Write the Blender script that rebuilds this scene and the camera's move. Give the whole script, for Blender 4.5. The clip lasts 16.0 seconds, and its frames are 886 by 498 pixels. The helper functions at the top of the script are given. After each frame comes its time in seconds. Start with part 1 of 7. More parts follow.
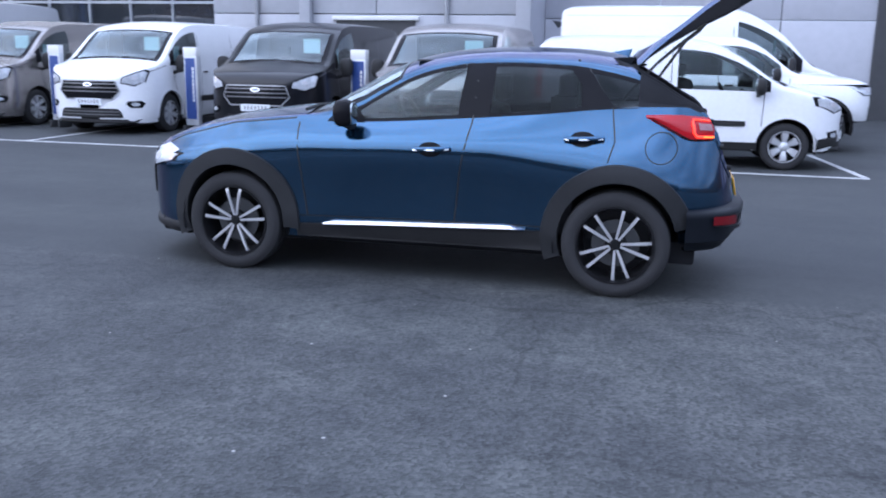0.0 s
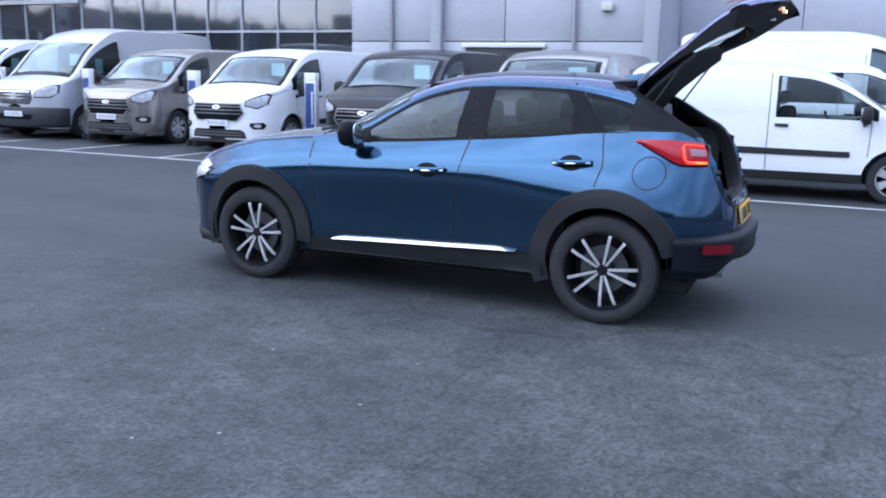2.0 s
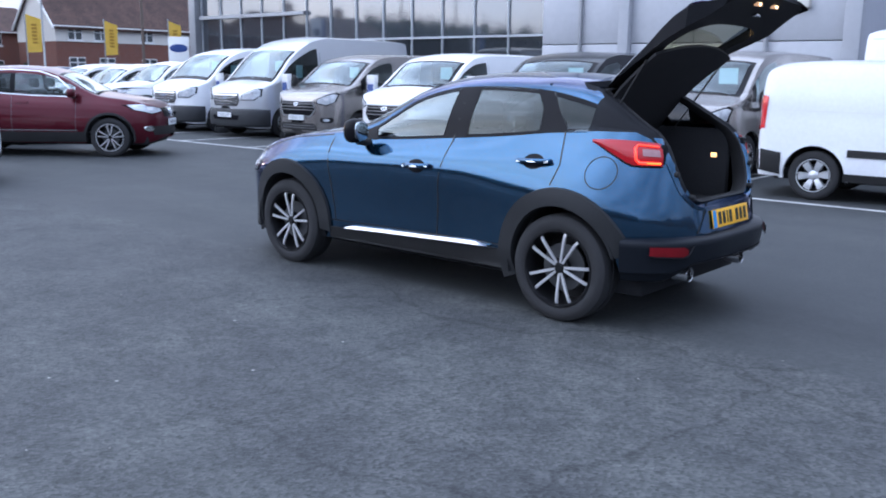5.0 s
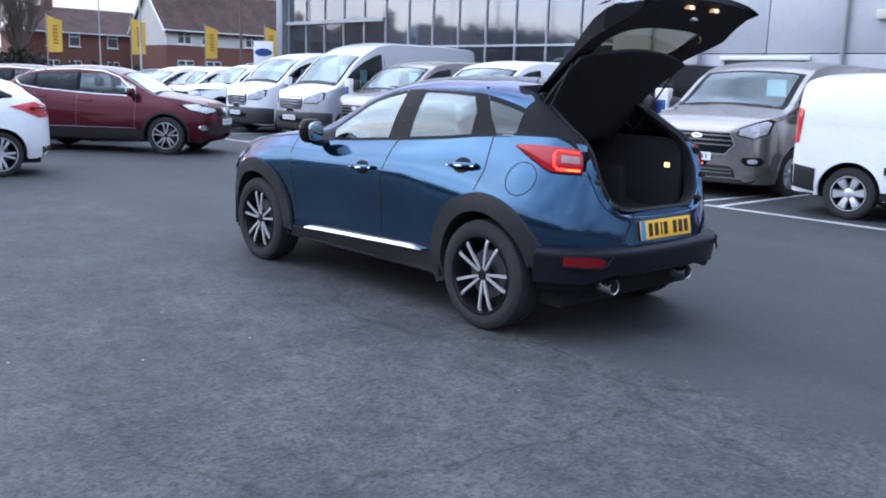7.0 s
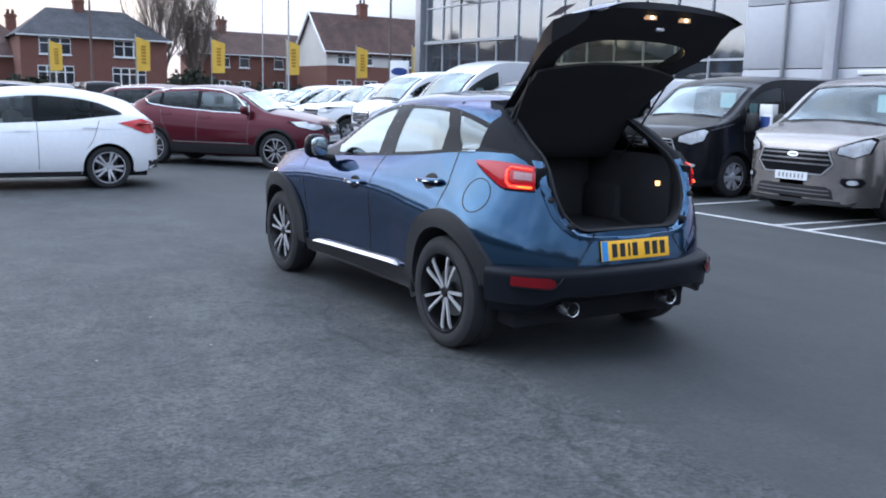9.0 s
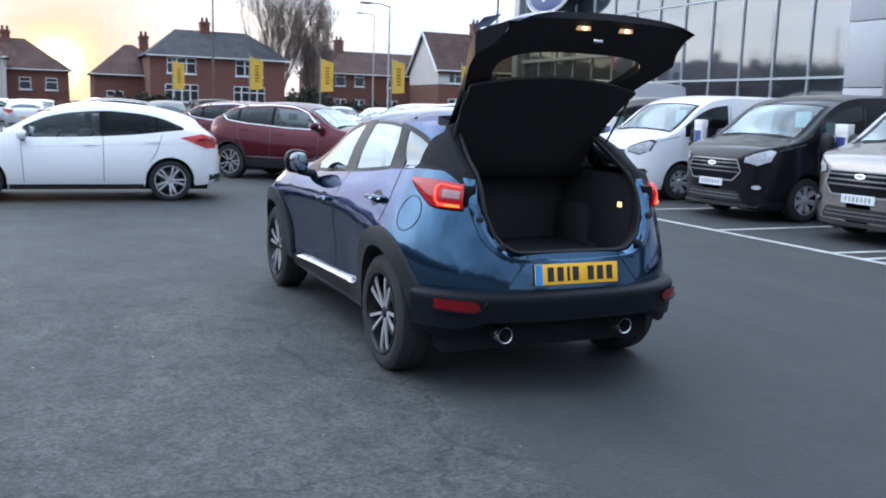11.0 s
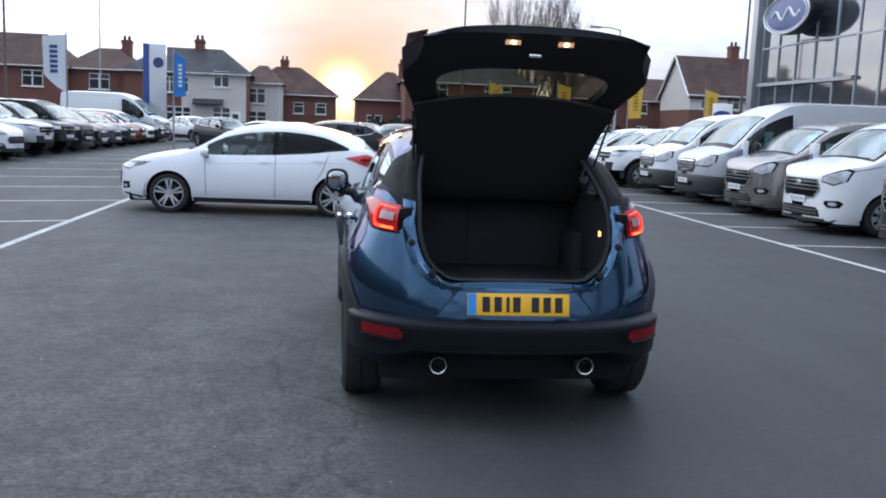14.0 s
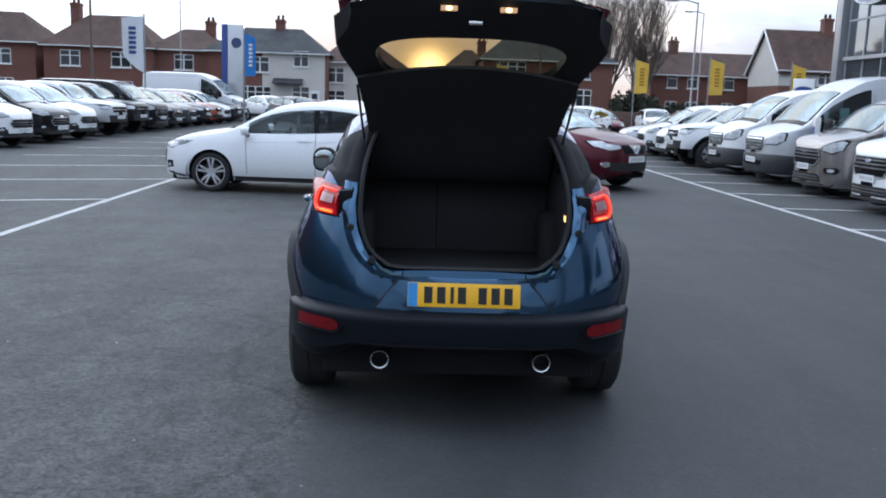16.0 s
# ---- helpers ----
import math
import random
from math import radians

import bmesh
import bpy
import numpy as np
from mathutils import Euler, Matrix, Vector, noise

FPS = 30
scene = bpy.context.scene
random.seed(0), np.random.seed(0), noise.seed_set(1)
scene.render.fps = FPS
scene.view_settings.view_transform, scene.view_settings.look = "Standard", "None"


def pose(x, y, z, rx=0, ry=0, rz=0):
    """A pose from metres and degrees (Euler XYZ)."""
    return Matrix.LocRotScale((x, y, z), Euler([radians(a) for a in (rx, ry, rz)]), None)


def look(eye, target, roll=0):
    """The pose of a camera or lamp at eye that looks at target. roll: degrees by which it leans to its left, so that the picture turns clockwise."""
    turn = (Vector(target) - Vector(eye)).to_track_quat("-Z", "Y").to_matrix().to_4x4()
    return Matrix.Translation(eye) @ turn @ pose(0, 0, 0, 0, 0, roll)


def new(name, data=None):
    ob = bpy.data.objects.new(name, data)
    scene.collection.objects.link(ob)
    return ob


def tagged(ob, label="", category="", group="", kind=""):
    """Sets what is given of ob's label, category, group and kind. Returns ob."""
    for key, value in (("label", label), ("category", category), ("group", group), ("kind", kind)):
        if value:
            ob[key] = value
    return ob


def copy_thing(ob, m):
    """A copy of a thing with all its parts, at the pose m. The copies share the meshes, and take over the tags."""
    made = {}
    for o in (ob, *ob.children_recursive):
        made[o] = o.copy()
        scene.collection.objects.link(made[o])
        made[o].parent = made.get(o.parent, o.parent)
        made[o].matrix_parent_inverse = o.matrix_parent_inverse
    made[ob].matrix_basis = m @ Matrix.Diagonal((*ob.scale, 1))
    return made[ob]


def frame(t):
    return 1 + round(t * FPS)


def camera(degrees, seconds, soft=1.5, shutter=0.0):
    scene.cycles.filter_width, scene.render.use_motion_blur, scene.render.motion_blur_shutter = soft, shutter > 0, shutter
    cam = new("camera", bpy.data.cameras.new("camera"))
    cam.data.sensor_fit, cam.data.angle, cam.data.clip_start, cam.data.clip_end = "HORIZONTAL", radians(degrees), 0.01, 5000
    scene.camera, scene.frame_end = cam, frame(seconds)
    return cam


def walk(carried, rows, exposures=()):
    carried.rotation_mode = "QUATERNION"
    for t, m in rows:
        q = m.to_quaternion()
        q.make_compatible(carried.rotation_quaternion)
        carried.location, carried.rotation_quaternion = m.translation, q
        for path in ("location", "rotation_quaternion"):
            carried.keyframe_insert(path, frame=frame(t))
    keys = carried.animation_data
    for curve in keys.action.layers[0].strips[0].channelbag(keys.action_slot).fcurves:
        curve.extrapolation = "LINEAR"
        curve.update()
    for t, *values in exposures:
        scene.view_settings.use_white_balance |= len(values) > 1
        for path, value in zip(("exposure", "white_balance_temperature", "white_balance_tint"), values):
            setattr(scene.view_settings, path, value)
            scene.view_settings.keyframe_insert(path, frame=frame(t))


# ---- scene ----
cam = camera(53.4, 16.0, soft=1.9, shutter=0.4)
PATH = [
    (0, (0.246, -6.263, 1.493), (-0.222, -4.368, 1.054), 0.9),
    (0.5, (0.55, -6.284, 1.482), (-0.055, -4.424, 1.063), 1.0),
    (1, (0.841, -6.219, 1.498), (0.158, -4.386, 1.08), 1.3),
    (1.5, (1.07, -6.103, 1.482), (0.339, -4.285, 1.08), 1.3),
    (2, (1.312, -6.009, 1.483), (0.492, -4.226, 1.097), 1.1),
    (2.5, (1.624, -5.927, 1.484), (0.687, -4.202, 1.101), 1.4),
    (3, (1.847, -5.822, 1.501), (0.851, -4.132, 1.112), 1.5),
    (3.5, (2.073, -5.688, 1.498), (1.031, -4.024, 1.121), 1.5),
    (4, (2.385, -5.595, 1.507), (1.263, -3.983, 1.131), 1.0),
    (6.5, (3.513, -4.736, 1.467), (2.089, -3.386, 1.081), 1.6),
    (7, (3.676, -4.531, 1.472), (2.228, -3.202, 1.1), 1.8),
    (7.5, (3.869, -4.321, 1.476), (2.357, -3.061, 1.124), 1.7),
    (8, (4.05, -4.085, 1.488), (2.47, -2.908, 1.141), 1.6),
    (10.5, (4.611, -2.813, 1.486), (2.848, -1.924, 1.166), 1.7),
    (11, (4.673, -2.578, 1.493), (2.871, -1.765, 1.184), 1.8),
    (11.5, (4.796, -2.282, 1.49), (2.944, -1.595, 1.177), 1.9),
    (12, (4.875, -2.012, 1.502), (2.998, -1.403, 1.178), 2.2),
    (12.5, (4.88, -1.755, 1.496), (2.982, -1.201, 1.194), 2.2),
    (13, (4.896, -1.496, 1.51), (2.967, -1.048, 1.235), 2.0),
    (13.5, (4.96, -1.188, 1.511), (3.005, -0.864, 1.238), 2.2),
    (14, (4.957, -0.949, 1.52), (2.993, -0.691, 1.246), 2.3),
    (14.5, (4.897, -0.727, 1.525), (2.926, -0.515, 1.266), 2.1),
    (15, (4.874, -0.529, 1.532), (2.897, -0.374, 1.277), 2.5),
    (15.5, (4.81, -0.341, 1.532), (2.834, -0.236, 1.239), 2.6),
    (16, (4.676, -0.245, 1.529), (2.705, -0.175, 1.201), 2.0),
]
walk(cam, [(t, look(eye, target, roll)) for t, eye, target, roll in PATH], [(0, 0.54, 5850, 16), (0.5, 0.62, 5800, 15), (1.5, 0.63, 5800, 14), (3, 0.44, 5800, 13), (4, 0.47, 5850, 13), (7, 0.56, 6050, 12), (8, 0.56, 6150, 11), (11, 0.46, 6300, 7), (12, 0.44, 6350, 7), (13, 0.38, 6450, 7), (14, 0.2, 6500, 9), (15, 0.24, 6500, 8), (16, 0.17, 6450, 7)])

# ---- light ----
world = bpy.data.worlds.new("dusk_sky")
scene.world = world
world.use_nodes = True
wn, wl = world.node_tree.nodes, world.node_tree.links
wn.clear()
w_out = wn.new("ShaderNodeOutputWorld")
w_bg = wn.new("ShaderNodeBackground")
w_sky = wn.new("ShaderNodeTexSky")
w_sky.sky_type = "NISHITA"
w_sky.sun_disc = False
w_sky.sun_elevation = radians(3.0)
w_sky.sun_rotation = radians(270)
w_sky.air_density, w_sky.dust_density, w_sky.ozone_density = 1.0, 2.5, 3.0
w_tc = wn.new("ShaderNodeTexCoord")
w_map = wn.new("ShaderNodeMapping")
w_map.inputs["Scale"].default_value = (1.0, 1.0, 4.6)
w_noise = wn.new("ShaderNodeTexNoise")
w_noise.inputs["Scale"].default_value = 2.3
w_noise.inputs["Detail"].default_value = 7
w_noise.inputs["Roughness"].default_value = 0.58
w_ramp = wn.new("ShaderNodeValToRGB")
w_ramp.color_ramp.elements[0].position, w_ramp.color_ramp.elements[1].position = 0.36, 0.66
w_ramp.color_ramp.elements[0].color = (0.75, 0.75, 0.75, 1)
w_ramp.color_ramp.elements[1].color = (0.96, 0.96, 0.96, 1)
w_mix = wn.new("ShaderNodeMix")
w_mix.data_type = "RGBA"
w_sep = wn.new("ShaderNodeSeparateXYZ")
w_norm = wn.new("ShaderNodeVectorMath")
w_norm.operation = "NORMALIZE"
wl.new(w_tc.outputs["Generated"], w_norm.inputs[0])
wl.new(w_norm.outputs[0], w_sep.inputs[0])


def w_math(op, a, b):
    n = wn.new("ShaderNodeMath")
    n.operation = op
    for k, v in enumerate((a, b)):
        if isinstance(v, (int, float)):
            n.inputs[k].default_value = v
        else:
            wl.new(v, n.inputs[k])
    return n.outputs[0]


def w_tint(fac, color):
    n = wn.new("ShaderNodeMix")
    n.data_type, n.blend_type = "RGBA", "MULTIPLY"
    n.inputs["Factor"].default_value = 1.0
    n.inputs["A"].default_value = (*color, 1)
    wl.new(fac, n.inputs["B"])
    return n.outputs["Result"]


def w_add(a, b):
    n = wn.new("ShaderNodeMix")
    n.data_type, n.blend_type = "RGBA", "ADD"
    n.inputs["Factor"].default_value = 1.0
    wl.new(a, n.inputs["A"])
    wl.new(b, n.inputs["B"])
    return n.outputs["Result"]


# an overcast dome, brighter overhead, with the low sun's glow in the west
up = w_math("MAXIMUM", w_sep.outputs["Z"], 0.0)
dome = w_math("MULTIPLY", w_math("ADD", w_math("MULTIPLY", up, 1.15), 0.5), w_math("ADD", w_math("MULTIPLY", w_sep.outputs["X"], -0.26), 1.0))
lumps = w_math("ADD", w_math("MULTIPLY", w_noise.outputs["Fac"], 2.3), -0.12)
cloud = w_tint(w_math("MULTIPLY", dome, lumps), (8.2, 9.5, 12.1))
w_dot = wn.new("ShaderNodeVectorMath")
w_dot.operation = "DOT_PRODUCT"
wl.new(w_norm.outputs[0], w_dot.inputs[0])
w_dot.inputs[1].default_value = (-math.cos(radians(2.1)), 0.013, math.sin(radians(2.1)))
near_sun = w_math("MAXIMUM", w_dot.outputs["Value"], 0.0)
warm = w_tint(w_math("ADD", w_math("MULTIPLY", lumps, 0.5), 0.5), (5.1, 3.85, 3.35))
glow_a = w_tint(w_math("POWER", near_sun, 6000.0), (22.0, 15.0, 8.0))
low_glow = w_tint(w_math("ADD", w_math("MULTIPLY", lumps, 0.3), 0.7), (7.8, 5.0, 2.3))
w_dot2 = wn.new("ShaderNodeVectorMath")
w_dot2.operation = "DOT_PRODUCT"
wl.new(w_norm.outputs[0], w_dot2.inputs[0])
w_dot2.inputs[1].default_value = (-0.6, -0.68, 0.42)
glow_c = w_tint(w_math("POWER", w_math("MAXIMUM", w_dot2.outputs["Value"], 0.0), 6.0), (10.0, 10.0, 10.0))
wl.new(w_tc.outputs["Generated"], w_map.inputs["Vector"])
wl.new(w_map.outputs["Vector"], w_noise.inputs["Vector"])
wl.new(w_noise.outputs["Fac"], w_ramp.inputs["Fac"])
wl.new(w_ramp.outputs["Color"], w_mix.inputs["Factor"])
wl.new(w_sky.outputs["Color"], w_mix.inputs["A"])
w_map2 = wn.new("ShaderNodeMapping")
w_map2.inputs["Scale"].default_value = (1.0, 1.0, 2.6)
w_map2.inputs["Location"].default_value = (3.1, 1.7, 0.4)
w_noise2 = wn.new("ShaderNodeTexNoise")
w_noise2.inputs["Scale"].default_value, w_noise2.inputs["Detail"].default_value, w_noise2.inputs["Roughness"].default_value = 3.4, 6, 0.55
wl.new(w_norm.outputs[0], w_map2.inputs["Vector"])
wl.new(w_map2.outputs["Vector"], w_noise2.inputs["Vector"])
w_lit = wn.new("ShaderNodeMapRange")
w_lit.interpolation_type = "SMOOTHSTEP"
w_lit.inputs["From Min"].default_value, w_lit.inputs["From Max"].default_value = 0.47, 0.64
wl.new(w_noise2.outputs["Fac"], w_lit.inputs["Value"])
w_side = w_math("MINIMUM", w_math("MAXIMUM", w_math("ADD", w_math("MULTIPLY", w_sep.outputs["X"], -1.3), -0.3), 0.0), 0.8)
w_clouds = wn.new("ShaderNodeMix")
w_clouds.data_type = "RGBA"
wl.new(w_math("MULTIPLY", w_lit.outputs["Result"], w_side), w_clouds.inputs["Factor"])
wl.new(cloud, w_clouds.inputs["A"])
w_clouds.inputs["B"].default_value = (11.9, 11.2, 10.9, 1)
wl.new(w_clouds.outputs["Result"], w_mix.inputs["B"])
w_west = wn.new("ShaderNodeMix")
w_west.data_type = "RGBA"
wl.new(w_math("MULTIPLY", w_math("POWER", near_sun, 60.0), 0.93), w_west.inputs["Factor"])
wl.new(w_mix.outputs["Result"], w_west.inputs["A"])
wl.new(warm, w_west.inputs["B"])
w_low = wn.new("ShaderNodeMix")
w_low.data_type = "RGBA"
wl.new(w_math("MULTIPLY", w_math("POWER", near_sun, 850.0), 0.88), w_low.inputs["Factor"])
wl.new(w_add(w_west.outputs["Result"], glow_c), w_low.inputs["A"])
wl.new(low_glow, w_low.inputs["B"])
# an orange band along the western horizon
w_band = wn.new("ShaderNodeMix")
w_band.data_type = "RGBA"
w_rim = w_math("MULTIPLY", w_math("POWER", w_math("SUBTRACT", 1.0, up), 22.0), w_math("POWER", w_math("MAXIMUM", w_math("MULTIPLY", w_sep.outputs["X"], -1.0), 0.0), 9.0))
w_rim = w_math("MULTIPLY", w_rim, w_math("MINIMUM", w_math("MAXIMUM", w_math("ADD", w_math("MULTIPLY", w_sep.outputs["Y"], 2.0), 0.6), 0.0), 1.0))
wl.new(w_math("MULTIPLY", w_rim, 0.8), w_band.inputs["Factor"])
wl.new(w_low.outputs["Result"], w_band.inputs["A"])
wl.new(w_tint(w_math("ADD", w_math("MULTIPLY", lumps, 0.5), 0.5), (6.0, 3.9, 2.2)), w_band.inputs["B"])
wl.new(w_add(w_band.outputs["Result"], glow_a), w_bg.inputs["Color"])
w_bg.inputs["Strength"].default_value = 0.13
wl.new(w_bg.outputs["Background"], w_out.inputs["Surface"])

sun = new("sun", bpy.data.lights.new("sun", "SUN"))
sun.data.energy, sun.data.angle, sun.data.color = 0.3, radians(6), (1.0, 0.62, 0.33)
sun.matrix_world = look((0, 0, 0), (100, 0, -5.0))


# ---- materials ----
def material(name):
    m = bpy.data.materials.new(name)
    m.use_nodes = True
    return m, m.node_tree.nodes, m.node_tree.links, m.node_tree.nodes["Principled BSDF"]


def surface(name, color, rough=0.5, metal=0.0, coat=0.0, vary=0.12, scale=6.0, bump=0.0, bump_scale=60.0, spec=0.5, dirt=None):
    """A procedural surface with broad stains, fine grain and an optional relief."""
    m, n, l, p = material(name)
    tc = n.new("ShaderNodeTexCoord")
    big = n.new("ShaderNodeTexNoise")
    big.inputs["Scale"].default_value, big.inputs["Detail"].default_value = scale, 5
    fine = n.new("ShaderNodeTexNoise")
    fine.inputs["Scale"].default_value, fine.inputs["Detail"].default_value = scale * 14, 3
    l.new(tc.outputs["Object"], big.inputs["Vector"])
    l.new(tc.outputs["Object"], fine.inputs["Vector"])
    add = n.new("ShaderNodeMath")
    add.operation = "ADD"
    l.new(big.outputs["Fac"], add.inputs[0])
    l.new(fine.outputs["Fac"], add.inputs[1])
    ramp = n.new("ShaderNodeMapRange")
    ramp.inputs["From Min"].default_value, ramp.inputs["From Max"].default_value = 0.6, 1.4
    l.new(add.outputs[0], ramp.inputs["Value"])
    mix = n.new("ShaderNodeMix")
    mix.data_type = "RGBA"
    lo = dirt or tuple(c * (1 - vary) for c in color)
    hi = tuple(min(1, c * (1 + vary)) for c in color)
    mix.inputs["A"].default_value, mix.inputs["B"].default_value = (*lo, 1), (*hi, 1)
    l.new(ramp.outputs["Result"], mix.inputs["Factor"])
    l.new(mix.outputs["Result"], p.inputs["Base Color"])
    p.inputs["Roughness"].default_value, p.inputs["Metallic"].default_value = rough, metal
    p.inputs["Coat Weight"].default_value, p.inputs["Coat Roughness"].default_value = coat, 0.04
    p.inputs["Specular IOR Level"].default_value = spec
    if bump:
        b = n.new("ShaderNodeTexNoise")
        b.inputs["Scale"].default_value, b.inputs["Detail"].default_value = bump_scale, 4
        l.new(tc.outputs["Object"], b.inputs["Vector"])
        bp = n.new("ShaderNodeBump")
        bp.inputs["Strength"].default_value, bp.inputs["Distance"].default_value = bump, 0.01
        l.new(b.outputs["Fac"], bp.inputs["Height"])
        l.new(bp.outputs["Normal"], p.inputs["Normal"])
    return m


def paint(name, color, metal=0.0, rough=0.32, spec=0.3):
    m = surface(name, color, rough, metal, 0.7, 0.05, 1.5, spec=spec)
    m.node_tree.nodes["Principled BSDF"].inputs["Coat IOR"].default_value = 1.38
    return m


def clear_coat(m):
    """A deeper, glossier lacquer over a metallic coat."""
    p = m.node_tree.nodes["Principled BSDF"]
    p.inputs["Coat Weight"].default_value, p.inputs["Coat IOR"].default_value = 1.0, 1.5
    p.inputs["Specular Tint"].default_value = (0.12, 0.24, 0.4, 1)
    return m


def glass(name, tint, see, rough=0.02, base=0.03, grow=2.8):
    """Window glass: part see-through, part dark, with a mirror gloss that grows towards grazing."""
    m, n, l, p = material(name)
    n.remove(p)
    out = n["Material Output"]
    tr, gl, fr = n.new("ShaderNodeBsdfTransparent"), n.new("ShaderNodeBsdfGlossy"), n.new("ShaderNodeLayerWeight")
    tr.inputs["Color"].default_value = (*[c * see for c in tint], 1)
    gl.inputs["Roughness"].default_value = rough
    gl.inputs["Color"].default_value = (0.88, 0.98, 1.0, 1)
    fr.inputs["Blend"].default_value = 0.5
    power, span = n.new("ShaderNodeMath"), n.new("ShaderNodeMapRange")
    power.operation = "POWER"
    power.inputs[1].default_value = grow
    span.inputs["To Min"].default_value = base
    l.new(fr.outputs["Facing"], power.inputs[0])
    l.new(power.outputs[0], span.inputs["Value"])
    mix = n.new("ShaderNodeMixShader")
    l.new(span.outputs["Result"], mix.inputs[0])
    l.new(tr.outputs[0], mix.inputs[1])
    l.new(gl.outputs[0], mix.inputs[2])
    l.new(mix.outputs[0], out.inputs["Surface"])
    return m


def glow(name, color, strength):
    m, n, l, p = material(name)
    p.inputs["Base Color"].default_value = (*color, 1)
    p.inputs["Roughness"].default_value = 0.15
    p.inputs["Emission Color"].default_value = (*color, 1)
    p.inputs["Emission Strength"].default_value = strength
    return m


def asphalt():
    m, n, l, p = material("asphalt")
    tc = n.new("ShaderNodeTexCoord")

    def noise_tex(scale, detail, rough=0.5):
        t = n.new("ShaderNodeTexNoise")
        t.inputs["Scale"].default_value, t.inputs["Detail"].default_value, t.inputs["Roughness"].default_value = scale, detail, rough
        l.new(tc.outputs["Object"], t.inputs["Vector"])
        return t

    def ramp(src, a, b, ca, cb):
        r = n.new("ShaderNodeValToRGB")
        r.color_ramp.elements[0].position, r.color_ramp.elements[1].position = a, b
        r.color_ramp.elements[0].color, r.color_ramp.elements[1].color = (*ca, 1), (*cb, 1)
        l.new(src, r.inputs["Fac"])
        return r

    def mixed(kind, fac, a, b):
        x = n.new("ShaderNodeMix")
        x.data_type, x.blend_type = "RGBA", kind
        if isinstance(fac, float):
            x.inputs["Factor"].default_value = fac
        else:
            l.new(fac, x.inputs["Factor"])
        l.new(a, x.inputs["A"])
        l.new(b, x.inputs["B"])
        return x

    stones = n.new("ShaderNodeTexVoronoi")
    stones.inputs["Scale"].default_value = 62
    l.new(tc.outputs["Object"], stones.inputs["Vector"])
    stone_col = ramp(stones.outputs["Color"], 0.1, 0.95, (0.034, 0.0365, 0.038), (0.088, 0.092, 0.0945))
    broad = noise_tex(0.22, 6, 0.6)
    broad_col = ramp(broad.outputs["Fac"], 0.35, 0.68, (0.72, 0.73, 0.75), (1.18, 1.16, 1.12))
    patch_n = noise_tex(1.6, 8, 0.65)
    patch_col = ramp(patch_n.outputs["Fac"], 0.4, 0.62, (0.8, 0.81, 0.82), (1.17, 1.17, 1.15))
    c1 = mixed("MULTIPLY", 1.0, stone_col.outputs["Color"], broad_col.outputs["Color"])
    c2 = mixed("MULTIPLY", 1.0, c1.outputs["Result"], patch_col.outputs["Color"])
    blotch = noise_tex(7.0, 6, 0.65)
    blotch_col = ramp(blotch.outputs["Fac"], 0.36, 0.64, (0.82, 0.83, 0.83), (1.15, 1.15, 1.14))
    c2 = mixed("MULTIPLY", 1.0, c2.outputs["Result"], blotch_col.outputs["Color"])
    fleck = noise_tex(17, 3, 0.55)
    fleck_col = ramp(fleck.outputs["Fac"], 0.30, 0.44, (0.66, 0.66, 0.68), (1.0, 1.0, 1.0))
    c2 = mixed("MULTIPLY", 1.0, c2.outputs["Result"], fleck_col.outputs["Color"])
    streak_map = n.new("ShaderNodeMapping")
    streak_map.inputs["Scale"].default_value = (0.12, 1.0, 1.0)
    streak_map.inputs["Rotation"].default_value = (0, 0, 0.16)
    streak = noise_tex(1.1, 5, 0.6)
    l.new(tc.outputs["Object"], streak_map.inputs["Vector"])
    l.new(streak_map.outputs["Vector"], streak.inputs["Vector"])
    streak_col = ramp(streak.outputs["Fac"], 0.34, 0.62, (0.84, 0.84, 0.86), (1.08, 1.08, 1.07))
    c2 = mixed("MULTIPLY", 1.0, c2.outputs["Result"], streak_col.outputs["Color"])
    grit = n.new("ShaderNodeTexVoronoi")
    grit.inputs["Scale"].default_value = 3.2
    l.new(tc.outputs["Object"], grit.inputs["Vector"])
    specks = ramp(grit.outputs["Distance"], 0.022, 0.03, (0.75, 0.75, 0.75), (0, 0, 0))
    pale = n.new("ShaderNodeRGB")
    pale.outputs[0].default_value = (0.42, 0.41, 0.39, 1)
    c3 = mixed("MIX", specks.outputs["Color"], c2.outputs["Result"], pale.outputs[0])
    bend = noise_tex(1.3, 4, 0.6)
    warp = n.new("ShaderNodeMix")
    warp.data_type, warp.blend_type = "RGBA", "LINEAR_LIGHT"
    warp.inputs["Factor"].default_value = 0.35
    l.new(tc.outputs["Object"], warp.inputs["A"])
    l.new(bend.outputs["Color"], warp.inputs["B"])
    cells = n.new("ShaderNodeTexVoronoi")
    cells.feature = "DISTANCE_TO_EDGE"
    cells.inputs["Scale"].default_value = 0.42
    l.new(warp.outputs["Result"], cells.inputs["Vector"])
    crack = ramp(cells.outputs["Distance"], 0.0025, 0.010, (0.62, 0.62, 0.63), (1.0, 1.0, 1.0))
    where = ramp(broad.outputs["Fac"], 0.48, 0.56, (0, 0, 0), (1, 1, 1))
    c3 = mixed("MIX", where.outputs["Color"], c3.outputs["Result"], mixed("MULTIPLY", 1.0, c3.outputs["Result"], crack.outputs["Color"]).outputs["Result"])
